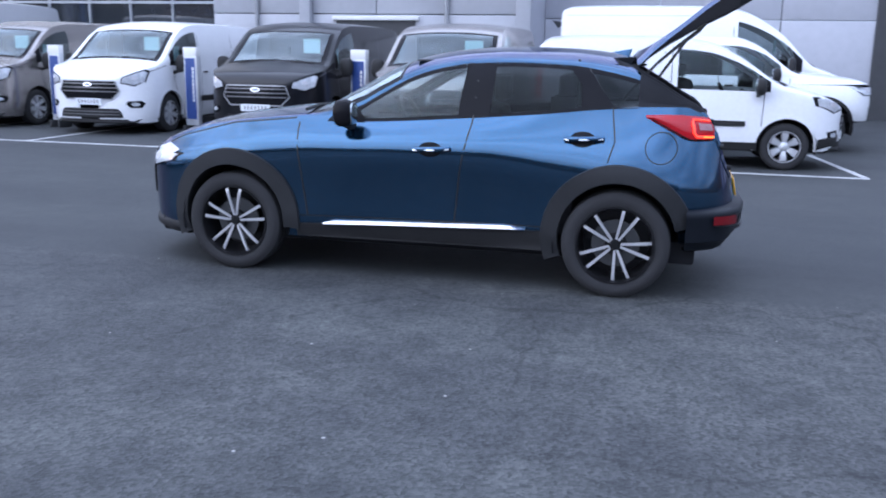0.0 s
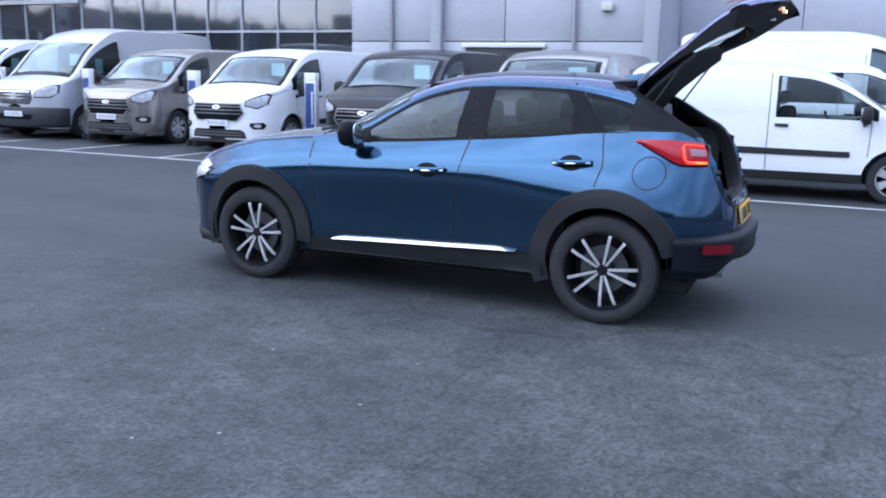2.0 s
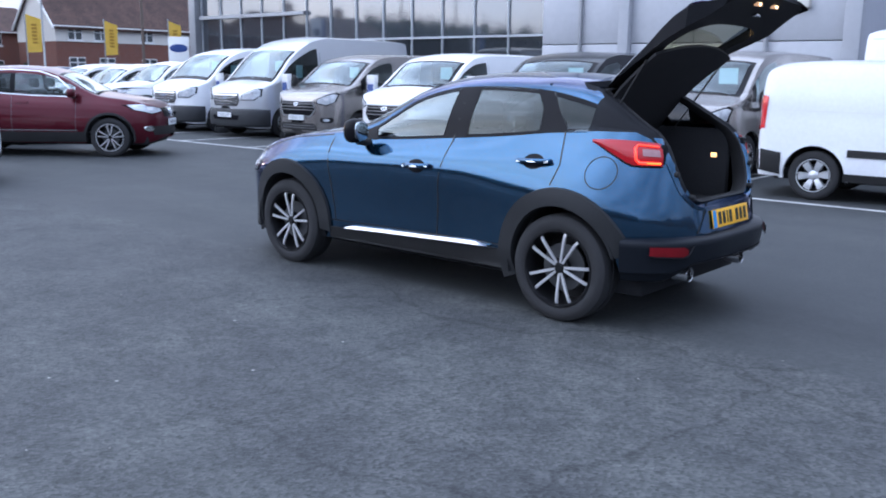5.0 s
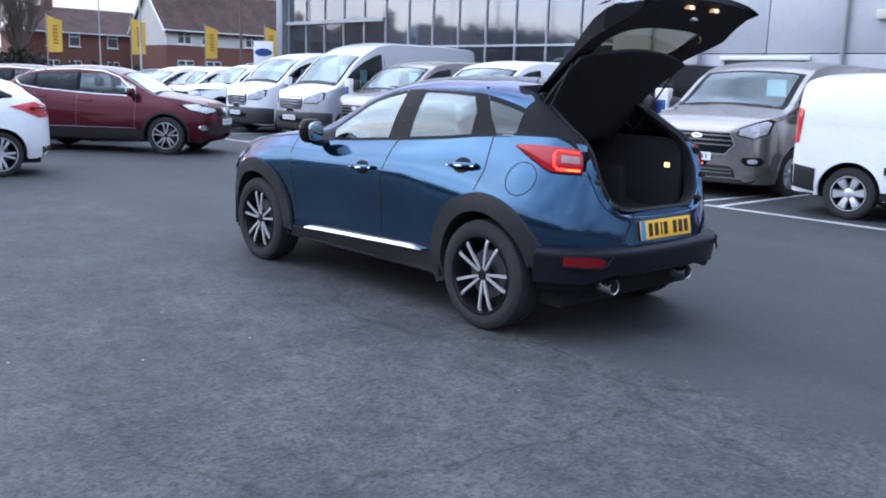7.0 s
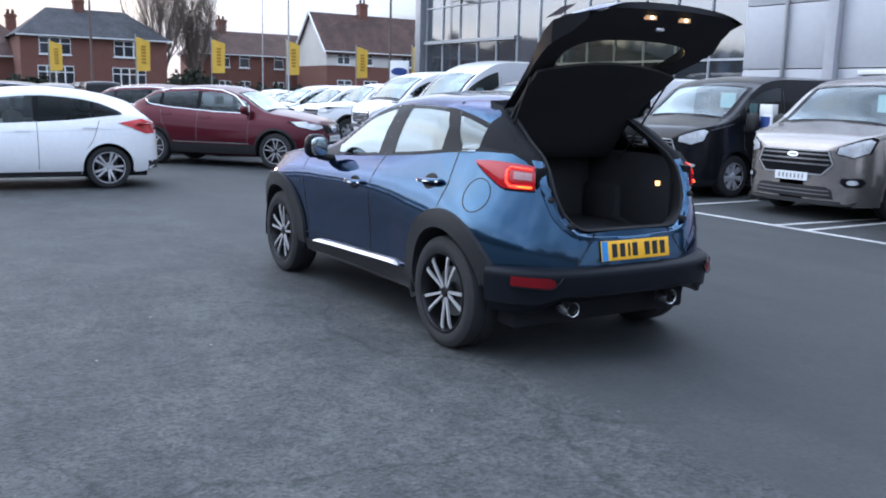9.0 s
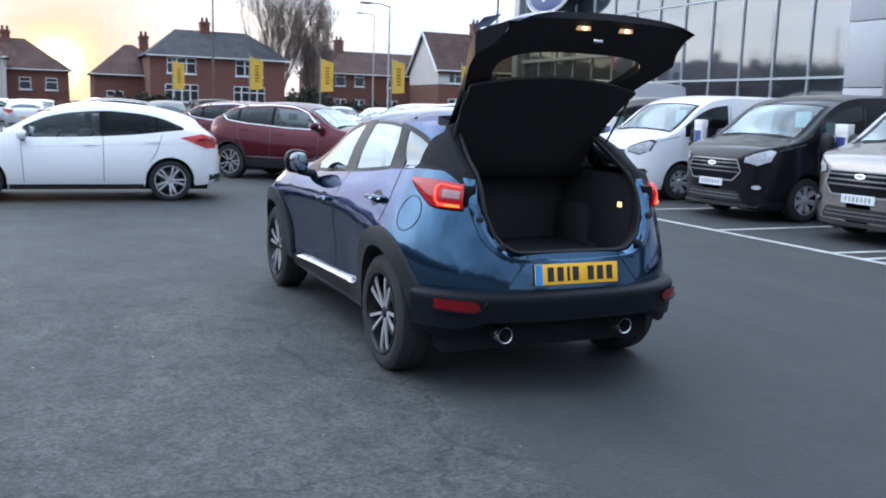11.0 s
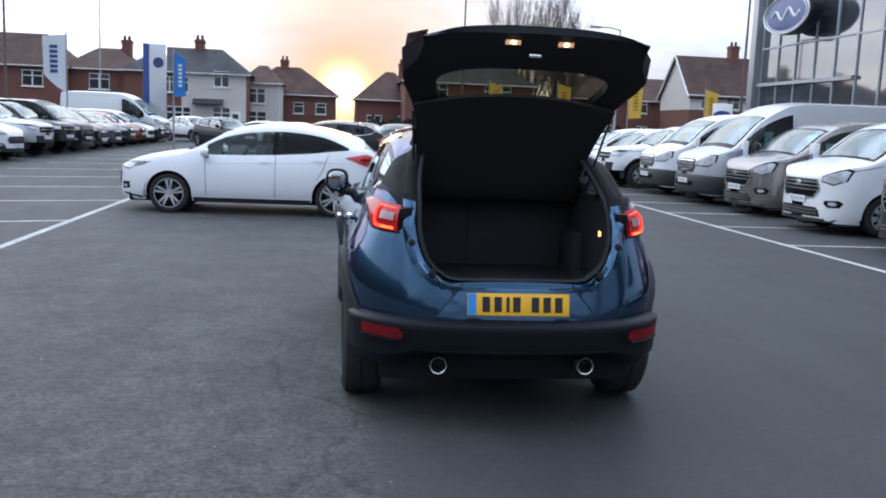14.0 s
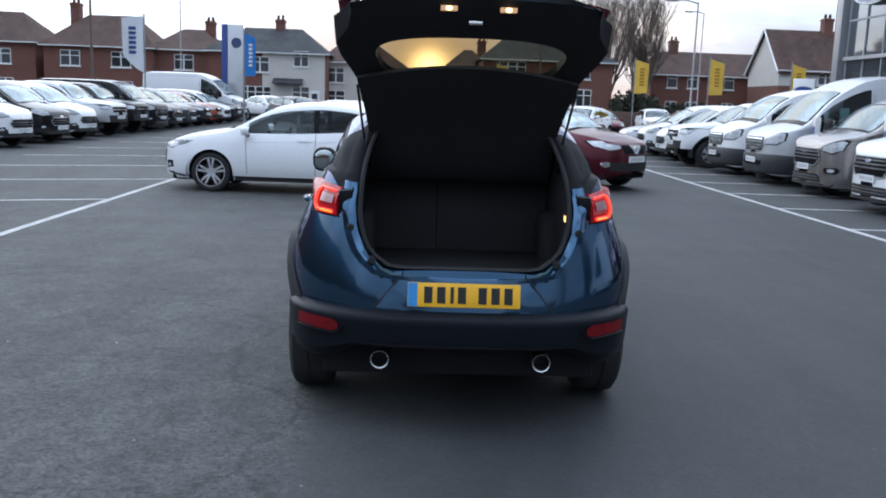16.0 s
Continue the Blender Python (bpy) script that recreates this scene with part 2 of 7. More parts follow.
    # smoother, darker resurfaced lane beyond a straight seam
    sep, edge, seam = n.new("ShaderNodeSeparateXYZ"), n.new("ShaderNodeMath"), n.new("ShaderNodeMapRange")
    l.new(tc.outputs["Object"], sep.inputs[0])
    edge.operation = "MULTIPLY_ADD"
    edge.inputs[1].default_value = 0.16
    l.new(patch_n.outputs["Fac"], edge.inputs[0])
    l.new(sep.outputs["Y"], edge.inputs[2])
    seam.interpolation_type = "SMOOTHSTEP"
    seam.inputs["From Min"].default_value, seam.inputs["From Max"].default_value, seam.inputs["To Max"].default_value = -0.70, -0.54, 0.72
    l.new(edge.outputs[0], seam.inputs["Value"])
    lane = n.new("ShaderNodeRGB")
    lane.outputs[0].default_value = (0.037, 0.0405, 0.043, 1)
    lane_col = mixed("MULTIPLY", 1.0, mixed("MULTIPLY", 0.7, lane.outputs[0], broad_col.outputs["Color"]).outputs["Result"], streak_col.outputs["Color"])
    c3 = mixed("MIX", seam.outputs["Result"], c3.outputs["Result"], lane_col.outputs["Result"])
    l.new(c3.outputs["Result"], p.inputs["Base Color"])
    wet = ramp(broad.outputs["Fac"], 0.3, 0.7, (0.62, 0.62, 0.62), (0.82, 0.82, 0.82))
    l.new(wet.outputs["Color"], p.inputs["Roughness"])
    p.inputs["Specular IOR Level"].default_value = 0.35
    hn = noise_tex(130, 3)
    addh = n.new("ShaderNodeMath")
    addh.operation = "ADD"
    l.new(stones.outputs["Distance"], addh.inputs[0])
    l.new(hn.outputs["Fac"], addh.inputs[1])
    bp = n.new("ShaderNodeBump")
    bp.inputs["Distance"].default_value = 0.010
    flat = n.new("ShaderNodeMapRange")
    flat.inputs["To Min"].default_value, flat.inputs["To Max"].default_value = 0.40, 0.10
    l.new(seam.outputs["Result"], flat.inputs["Value"])
    l.new(flat.outputs["Result"], bp.inputs["Strength"])
    l.new(addh.outputs[0], bp.inputs["Height"])
    l.new(bp.outputs["Normal"], p.inputs["Normal"])
    return m


def bricks():
    m, n, l, p = material("red_brick")
    tc = n.new("ShaderNodeTexCoord")
    sx, cx = n.new("ShaderNodeSeparateXYZ"), n.new("ShaderNodeCombineXYZ")
    l.new(tc.outputs["Object"], sx.inputs[0])
    addxy = n.new("ShaderNodeMath")
    addxy.operation = "ADD"
    l.new(sx.outputs["X"], addxy.inputs[0])
    l.new(sx.outputs["Y"], addxy.inputs[1])
    l.new(addxy.outputs[0], cx.inputs["X"])
    l.new(sx.outputs["Z"], cx.inputs["Y"])
    b = n.new("ShaderNodeTexBrick")
    b.inputs["Scale"].default_value = 4.4
    b.inputs["Color1"].default_value, b.inputs["Color2"].default_value = (0.20, 0.068, 0.045, 1), (0.13, 0.05, 0.037, 1)
    b.inputs["Mortar"].default_value = (0.22, 0.19, 0.17, 1)
    b.inputs["Mortar Size"].default_value = 0.012
    l.new(cx.outputs[0], b.inputs["Vector"])
    l.new(b.outputs["Color"], p.inputs["Base Color"])
    p.inputs["Roughness"].default_value = 0.9
    return m


def roofing(name, a, b):
    """Courses of tiles that step down the slope."""
    m, n, l, p = material(name)
    tc, sx, cx = n.new("ShaderNodeTexCoord"), n.new("ShaderNodeSeparateXYZ"), n.new("ShaderNodeCombineXYZ")
    l.new(tc.outputs["Object"], sx.inputs[0])
    add = n.new("ShaderNodeMath")
    add.operation = "ADD"
    l.new(sx.outputs["X"], add.inputs[0])
    l.new(sx.outputs["Y"], add.inputs[1])
    l.new(add.outputs[0], cx.inputs["X"])
    l.new(sx.outputs["Z"], cx.inputs["Y"])
    t = n.new("ShaderNodeTexBrick")
    t.inputs["Scale"].default_value = 2.6
    t.inputs["Color1"].default_value, t.inputs["Color2"].default_value = (*a, 1), (*b, 1)
    t.inputs["Mortar"].default_value = (*[q * 0.5 for q in b], 1)
    t.inputs["Mortar Size"].default_value = 0.025
    l.new(cx.outputs[0], t.inputs["Vector"])
    moss = n.new("ShaderNodeTexNoise")
    moss.inputs["Scale"].default_value, moss.inputs["Detail"].default_value = 0.8, 6
    l.new(tc.outputs["Object"], moss.inputs["Vector"])
    ramp = n.new("ShaderNodeMapRange")
    ramp.inputs["From Min"].default_value, ramp.inputs["From Max"].default_value, ramp.inputs["To Min"].default_value, ramp.inputs["To Max"].default_value = 0.35, 0.65, 0.75, 1.25
    l.new(moss.outputs["Fac"], ramp.inputs["Value"])
    mix = n.new("ShaderNodeMix")
    mix.data_type, mix.blend_type = "RGBA", "MULTIPLY"
    mix.inputs["Factor"].default_value = 1.0
    l.new(t.outputs["Color"], mix.inputs["A"])
    l.new(ramp.outputs["Result"], mix.inputs["B"])
    l.new(mix.outputs["Result"], p.inputs["Base Color"])
    p.inputs["Roughness"].default_value = 0.85
    return m


M = dict(
    asphalt=asphalt(), brick=bricks(),
    blue=clear_coat(paint("blue_metallic_paint", (0.0205, 0.077, 0.150), 0.95, 0.16)),
    white=paint("white_paint", (0.78, 0.79, 0.81)), black=paint("black_paint", (0.006, 0.0065, 0.009), 0.0, 0.3, 0.12),
    brown=paint("bronze_grey_paint", (0.31, 0.288, 0.275), 0.75, 0.26), silver=paint("silver_paint", (0.56, 0.575, 0.60), 0.5),
    red=paint("deep_red_paint", (0.075, 0.003, 0.011), 0.5), orange=paint("copper_red_paint", (0.3, 0.07, 0.03), 0.3),
    grey=paint("dark_grey_paint", (0.06, 0.065, 0.07), 0.4), navy=paint("dark_blue_paint", (0.02, 0.03, 0.06), 0.4),
    plastic=surface("black_plastic", (0.02, 0.02, 0.021), 0.6, spec=0.3, bump=0.15, bump_scale=300), gloss=surface("gloss_black", (0.011, 0.011, 0.013), 0.16, spec=0.07, vary=0.05),
    cladding=surface("dark_grey_cladding", (0.026, 0.027, 0.029), 0.6, spec=0.2, bump=0.12, bump_scale=250),
    rubber=surface("tyre_rubber", (0.03, 0.03, 0.032), 0.8, spec=0.25, bump=0.2, bump_scale=120), lining=surface("black_lining", (0.04, 0.04, 0.043), 0.95, spec=0.1, bump=0.3, bump_scale=220),
    gate_trim=surface("black_gate_trim", (0.03, 0.03, 0.032), 0.7, spec=0.12, bump=0.2, bump_scale=220), fabric=surface("dark_seat_fabric", (0.045, 0.045, 0.048), 0.9, bump=0.3, bump_scale=160), chrome=surface("bright_chrome", (0.75, 0.75, 0.77), 0.12, 1.0, vary=0.03),
    bright=surface("satin_bright_trim", (0.6, 0.61, 0.63), 0.26, 0.95, vary=0.02), alloy=surface("machined_alloy", (0.6, 0.6, 0.62), 0.28, 0.5, vary=0.08), alloy_dark=surface("dark_alloy", (0.02, 0.02, 0.022), 0.3, 0.6), alloy_grey=surface("silver_alloy", (0.6, 0.61, 0.63), 0.35, 0.6),
    # the smoked tailgate pane carries the low sun's yellow haze in its tint
    glass=glass("clear_glass", (0.88, 0.95, 0.95), 0.74, base=0.03, grow=2.05), cab_glass=glass("cab_door_glass", (0.8, 0.9, 0.92), 0.6, base=0.04), tinted=glass("privacy_glass", (0.8, 0.85, 0.9), 0.22, base=0.012, grow=2.15), quarter=glass("dark_quarter_glass", (0.8, 0.85, 0.9), 0.15, base=0.012, grow=2.4), smoke=glass("sun_hazed_smoked_glass", (0.95, 0.9, 0.66), 0.52, base=0.03), screen=glass("windscreen_glass", (0.86, 0.95, 0.95), 0.8, base=0.045),
    lens=surface("clear_lamp_lens", (0.62, 0.65, 0.70), 0.16, 0.3, 0.8, vary=0.45, scale=11), lens_dark=surface("smoked_lamp_lens", (0.16, 0.17, 0.19), 0.12, 0.3, 0.8, vary=0.6, scale=14), red_lens=surface("red_lamp_lens", (0.26, 0.008, 0.01), 0.1, 0, 0.7, vary=0.2, scale=10),
    reflector_red=surface("dark_red_reflector", (0.15, 0.004, 0.008), 0.35, 0, 0.15, vary=0.35, scale=14, spec=0.2), reverse_lens=surface("pale_lamp_lens", (0.30, 0.14, 0.15), 0.15, 0.1, 0.7, vary=0.3, scale=14), tail_red=surface("bright_red_lamp_lens", (0.55, 0.015, 0.02), 0.12, 0, 0.6, vary=0.2, scale=8), lit_lens=glow("lit_red_lens", (0.30, 0.006, 0.012), 0.22), red_lit=glow("lit_red_lamp", (1.0, 0.05, 0.025), 1.3), amber_lit=glow("lit_amber_lamp", (1.0, 0.24, 0.03), 1.3), warm_lit=glow("warm_boot_lamp", (1.0, 0.66, 0.32), 4.5), boot_lit=glow("amber_boot_lamp", (1.0, 0.55, 0.2), 2.0), warm_lens=glow("warm_lamp_lens", (0.75, 0.42, 0.22), 0.45),
    plate_y=surface("yellow_plate", (0.9, 0.47, 0.02), 0.4, vary=0.04), plate_w=surface("white_plate", (0.72, 0.75, 0.78), 0.4, vary=0.04), plate_b=surface("blue_strip", (0.03, 0.26, 0.62), 0.4), bar=surface("grey_grille_bar", (0.17, 0.17, 0.18), 0.35, 0.5), mirror=surface("mirror_glass", (0.5, 0.55, 0.57), 0.03, 1.0, vary=0.02), plate_ink=surface("faded_ink", (0.28, 0.28, 0.29), 0.6), ink=surface("black_ink", (0.01, 0.01, 0.01), 0.5),
    gap=surface("shadow_gap", (0.1, 0.1, 0.11), 0.7), satin=surface("satin_black_panel", (0.022, 0.0225, 0.025), 0.45, spec=0.02, vary=0.08), badge_face=surface("pale_blue_badge", (0.3, 0.36, 0.5), 0.25, 0.4, 0.6), badge=surface("blue_badge", (0.018, 0.04, 0.14), 0.2, 0.3, 1.0), bumper_grey=surface("dark_grey_bumper", (0.035, 0.037, 0.041), 0.55, spec=0.3, bump=0.1, bump_scale=200), bumper=surface("black_bumper", (0.009, 0.011, 0.015), 0.36, spec=0.12, bump=0.08, bump_scale=260), paper=surface("pale_teal_paper", (0.42, 0.66, 0.68), 0.7, vary=0.05),
    line=surface("worn_white_line", (0.5, 0.5, 0.49), 0.75, vary=0.2, scale=3, dirt=(0.24, 0.24, 0.24)),
    panel=surface("white_cladding_panel", (0.42, 0.43, 0.46), 0.45, vary=0.06, scale=0.5), panel_grey=surface("grey_cladding_panel", (0.2, 0.21, 0.23), 0.5, vary=0.06, scale=0.5),
    steel=surface("grey_steel_frame", (0.34, 0.35, 0.37), 0.4, 0.6), mullion=surface("pale_mullion", (0.42, 0.44, 0.47), 0.45, 0.2, vary=0.06, scale=2), dark_steel=surface("dark_steel", (0.06, 0.062, 0.066), 0.5, 0.3),
    # lower showroom panes: darker, duller copy with weaker sky reflection put into its colour
    facade_glass=surface("facade_glass", (0.045, 0.055, 0.066), 0.05, 0.0, 1.0, vary=0.35, scale=0.3, bump=0.05, bump_scale=0.9, spec=0.9), facade_shaded=surface("shaded_facade_glass", (0.03, 0.035, 0.042), 0.06, 0.0, 0.6, vary=0.4, scale=0.35), render_w=surface("cream_render", (0.6, 0.57, 0.53), 0.9, vary=0.08, scale=0.7),
    slate=roofing("slate_roof", (0.058, 0.062, 0.070), (0.036, 0.038, 0.043)), tile_r=roofing("brown_roof_tile", (0.098, 0.050, 0.038), (0.058, 0.032, 0.026)),
    frame_w=surface("white_window_frame", (0.75, 0.75, 0.74), 0.5, vary=0.03), pane=surface("dark_house_pane", (0.03, 0.035, 0.04), 0.06, vary=0.3, scale=1.2, spec=0.8),
    flag_y=surface("yellow_flag_cloth", (0.74, 0.47, 0.07), 0.8, vary=0.12, scale=2), flag_w=surface("white_flag_cloth", (0.7, 0.72, 0.76), 0.8, vary=0.1, scale=2), flag_b=surface("blue_flag_cloth", (0.03, 0.2, 0.55), 0.8, vary=0.1, scale=2),
    flag_ink=surface("brown_flag_ink", (0.42, 0.22, 0.03), 0.8), banner=surface("deep_blue_banner", (0.025, 0.06, 0.22), 0.5, vary=0.1, scale=2), sign_post=surface("pale_sign_frame", (0.6, 0.62, 0.65), 0.4, 0.3),
    bark=surface("grey_bark", (0.17, 0.135, 0.115), 0.9, vary=0.3, scale=4, bump=0.5, bump_scale=30), pole=surface("weathered_pole", (0.13, 0.10, 0.085), 0.8, vary=0.15, scale=2), galv=surface("galvanised_steel", (0.3, 0.31, 0.32), 0.45, 0.7),
    hedge=surface("dark_hedge", (0.03, 0.035, 0.022), 0.9, vary=0.4, scale=5, bump=1.0, bump_scale=12), wall_stone=surface("low_brick_wall", (0.12, 0.075, 0.06), 0.9, vary=0.2, scale=4),
)


# ---- mesh tools ----
class Shape:
    def __init__(self):
        self.v, self.f = [], []

    def grid(self, rows, wrap=False, flip=False):
        o, w = len(self.v), len(rows[0])
        for r in rows:
            self.v.extend(tuple(p) for p in r)
        for i in range(len(rows) - 1):
            for j in range(w if wrap else w - 1):
                k = (j + 1) % w
                q = (o + i * w + j, o + i * w + k, o + (i + 1) * w + k, o + (i + 1) * w + j)
                self.f.append(q[::-1] if flip else q)
        return self

    def box(self, a, b, bevel=0.0):
        (x0, y0, z0), (x1, y1, z1) = a, b
        if bevel <= 0:
            o = len(self.v)
            self.v += [(x, y, z) for z in (z0, z1) for x, y in ((x0, y0), (x1, y0), (x1, y1), (x0, y1))]
            self.f += [tuple(o + i for i in q) for q in ((3, 2, 1, 0), (4, 5, 6, 7), (0, 1, 5, 4), (1, 2, 6, 5), (2, 3, 7, 6), (3, 0, 4, 7))]
            return self
        bm = bmesh.new()
        bmesh.ops.create_cube(bm, size=1.0)
        for w in bm.verts:
            w.co = Vector(((x0 + x1) / 2 + w.co.x * (x1 - x0), (y0 + y1) / 2 + w.co.y * (y1 - y0), (z0 + z1) / 2 + w.co.z * (z1 - z0)))
        bmesh.ops.bevel(bm, geom=bm.edges[:], offset=bevel, segments=2, affect="EDGES", profile=0.5)
        o = len(self.v)
        bm.verts.index_update()
        self.v += [tuple(w.co) for w in bm.verts]
        self.f += [tuple(o + w.index for w in q.verts) for q in bm.faces]
        bm.free()
        return self

    def lathe(self, prof, axis="y", at=(0, 0, 0), n=32):
        rows = []
        for r, h in prof:
            row = []
            for k in range(n):
                a = 2 * math.pi * k / n
                c, s = r * math.cos(a), r * math.sin(a)
                p = {"y": (c, h, s), "z": (c, s, h), "x": (h, c, s)}[axis]
                row.append((p[0] + at[0], p[1] + at[1], p[2] + at[2]))
            rows.append(row)
        return self.grid(rows, True)

    def tube(self, pts, r, n=8):
        pts = [Vector(p) for p in pts]
        rows = []
        for i, p in enumerate(pts):
            d = (pts[min(i + 1, len(pts) - 1)] - pts[max(i - 1, 0)]).normalized()
            u = d.orthogonal().normalized() if i == 0 else (u - d * u.dot(d)).normalized()
            v = d.cross(u)
            rr = r[i] if isinstance(r, (list, tuple)) else r
            rows.append([p + (u * math.cos(6.28319 * k / n) + v * math.sin(6.28319 * k / n)) * rr for k in range(n)])
        o = len(self.v)
        self.grid(rows, True)
        self.f.append(tuple(o + k for k in range(n))[::-1])
        self.f.append(tuple(o + (len(rows) - 1) * n + k for k in range(n)))
        return self

    def prism(self, poly, axis, a, b):
        """Extrudes a polygon of (u, v) along an axis from a to b."""
        o, n = len(self.v), len(poly)
        for h in (a, b):
            for u, v in poly:
                self.v.append({"x": (h, u, v), "y": (u, h, v), "z": (u, v, h)}[axis])
        self.f += [tuple(o + i for i in range(n))[::-1], tuple(o + n + i for i in range(n))]
        self.f += [(o + i, o + (i + 1) % n, o + n + (i + 1) % n, o + n + i) for i in range(n)]
        return self

    def pod(self, at, half, e=0.62, n=16):
        """A rounded, full housing."""
        rows = []
        for i in range(n // 2 + 1):
            p = math.pi * (i / (n // 2) - 0.5)
            cp, sp = max(0.0, math.cos(p)) ** e, math.copysign(abs(math.sin(p)) ** e, p)
            row = []
            for k in range(n):
                t = 2 * math.pi * k / n
                c, q = math.cos(t), math.sin(t)
                row.append((at[0] + half[0] * cp * math.copysign(abs(c) ** e, c), at[1] + half[1] * cp * math.copysign(abs(q) ** e, q), at[2] + half[2] * sp))
            rows.append(row)
        return self.grid(rows, True)

    def moved(self, m):
        self.v = [tuple(m @ Vector(p)) for p in self.v]
        return self

    def mesh(self, name, angle=38, fix=True):
        me = bpy.data.meshes.new(name)
        me.from_pydata(self.v, [], self.f)
        if fix:
            bm = bmesh.new()
            bm.from_mesh(me)
            bmesh.ops.recalc_face_normals(bm, faces=bm.faces[:])
            bm.to_mesh(me)
            bm.free()
        me.shade_smooth()
        me.set_sharp_from_angle(angle=radians(angle))
        return me


def part(name, shape, mat, parent=None, label="", angle=38, fix=True):
    """Links a shape as one mesh object under a thing or a part."""
    ob = new(name, shape.mesh(name, angle, fix) if isinstance(shape, Shape) else shape)
    if mat is not None and not ob.data.materials:
        ob.data.materials.append(M[mat] if isinstance(mat, str) else mat)
    if parent is not None:
        ob.parent = parent
    return tagged(ob, label)


def thing(name, label, category, at=None, group="", kind=""):
    ob = tagged(new(name), label, category, group, kind)
    ob.empty_display_size = 0.2
    if at is not None:
        ob.matrix_basis = at
    return ob


def spline(pts):
    """A smooth curve through (x, y) points that never overshoots."""
    pts = sorted(pts)
    x, y = np.array([p[0] for p in pts], float), np.array([p[1] for p in pts], float)
    h, d = np.diff(x), np.diff(y) / np.diff(x)
    m = np.zeros(len(x))
    m[0], m[-1] = d[0], d[-1]
    for i in range(1, len(x) - 1):
        if d[i - 1] * d[i] > 0:
            w1, w2 = 2 * h[i] + h[i - 1], h[i] + 2 * h[i - 1]
            m[i] = (w1 + w2) / (w1 / d[i - 1] + w2 / d[i])

    def f(q):
        q = min(max(q, x[0]), x[-1])
        i = min(int(np.searchsorted(x, q, side="right")) - 1, len(h) - 1)
        t = (q - x[i]) / h[i]
        return float((2 * t**3 - 3 * t * t + 1) * y[i] + (t**3 - 2 * t * t + t) * h[i] * m[i] + (3 * t * t - 2 * t**3) * y[i + 1] + (t**3 - t * t) * h[i] * m[i + 1])

    return f


# ---- vehicles: a lofted shell, cut into paint and glass ----
SIDE_T = [0, 0.06, 0.13, 0.2, 0.28, 0.37, 0.46, 0.55, 0.64, 0.73, 0.82, 0.91, 1.0]
NG, NR = 6, 9


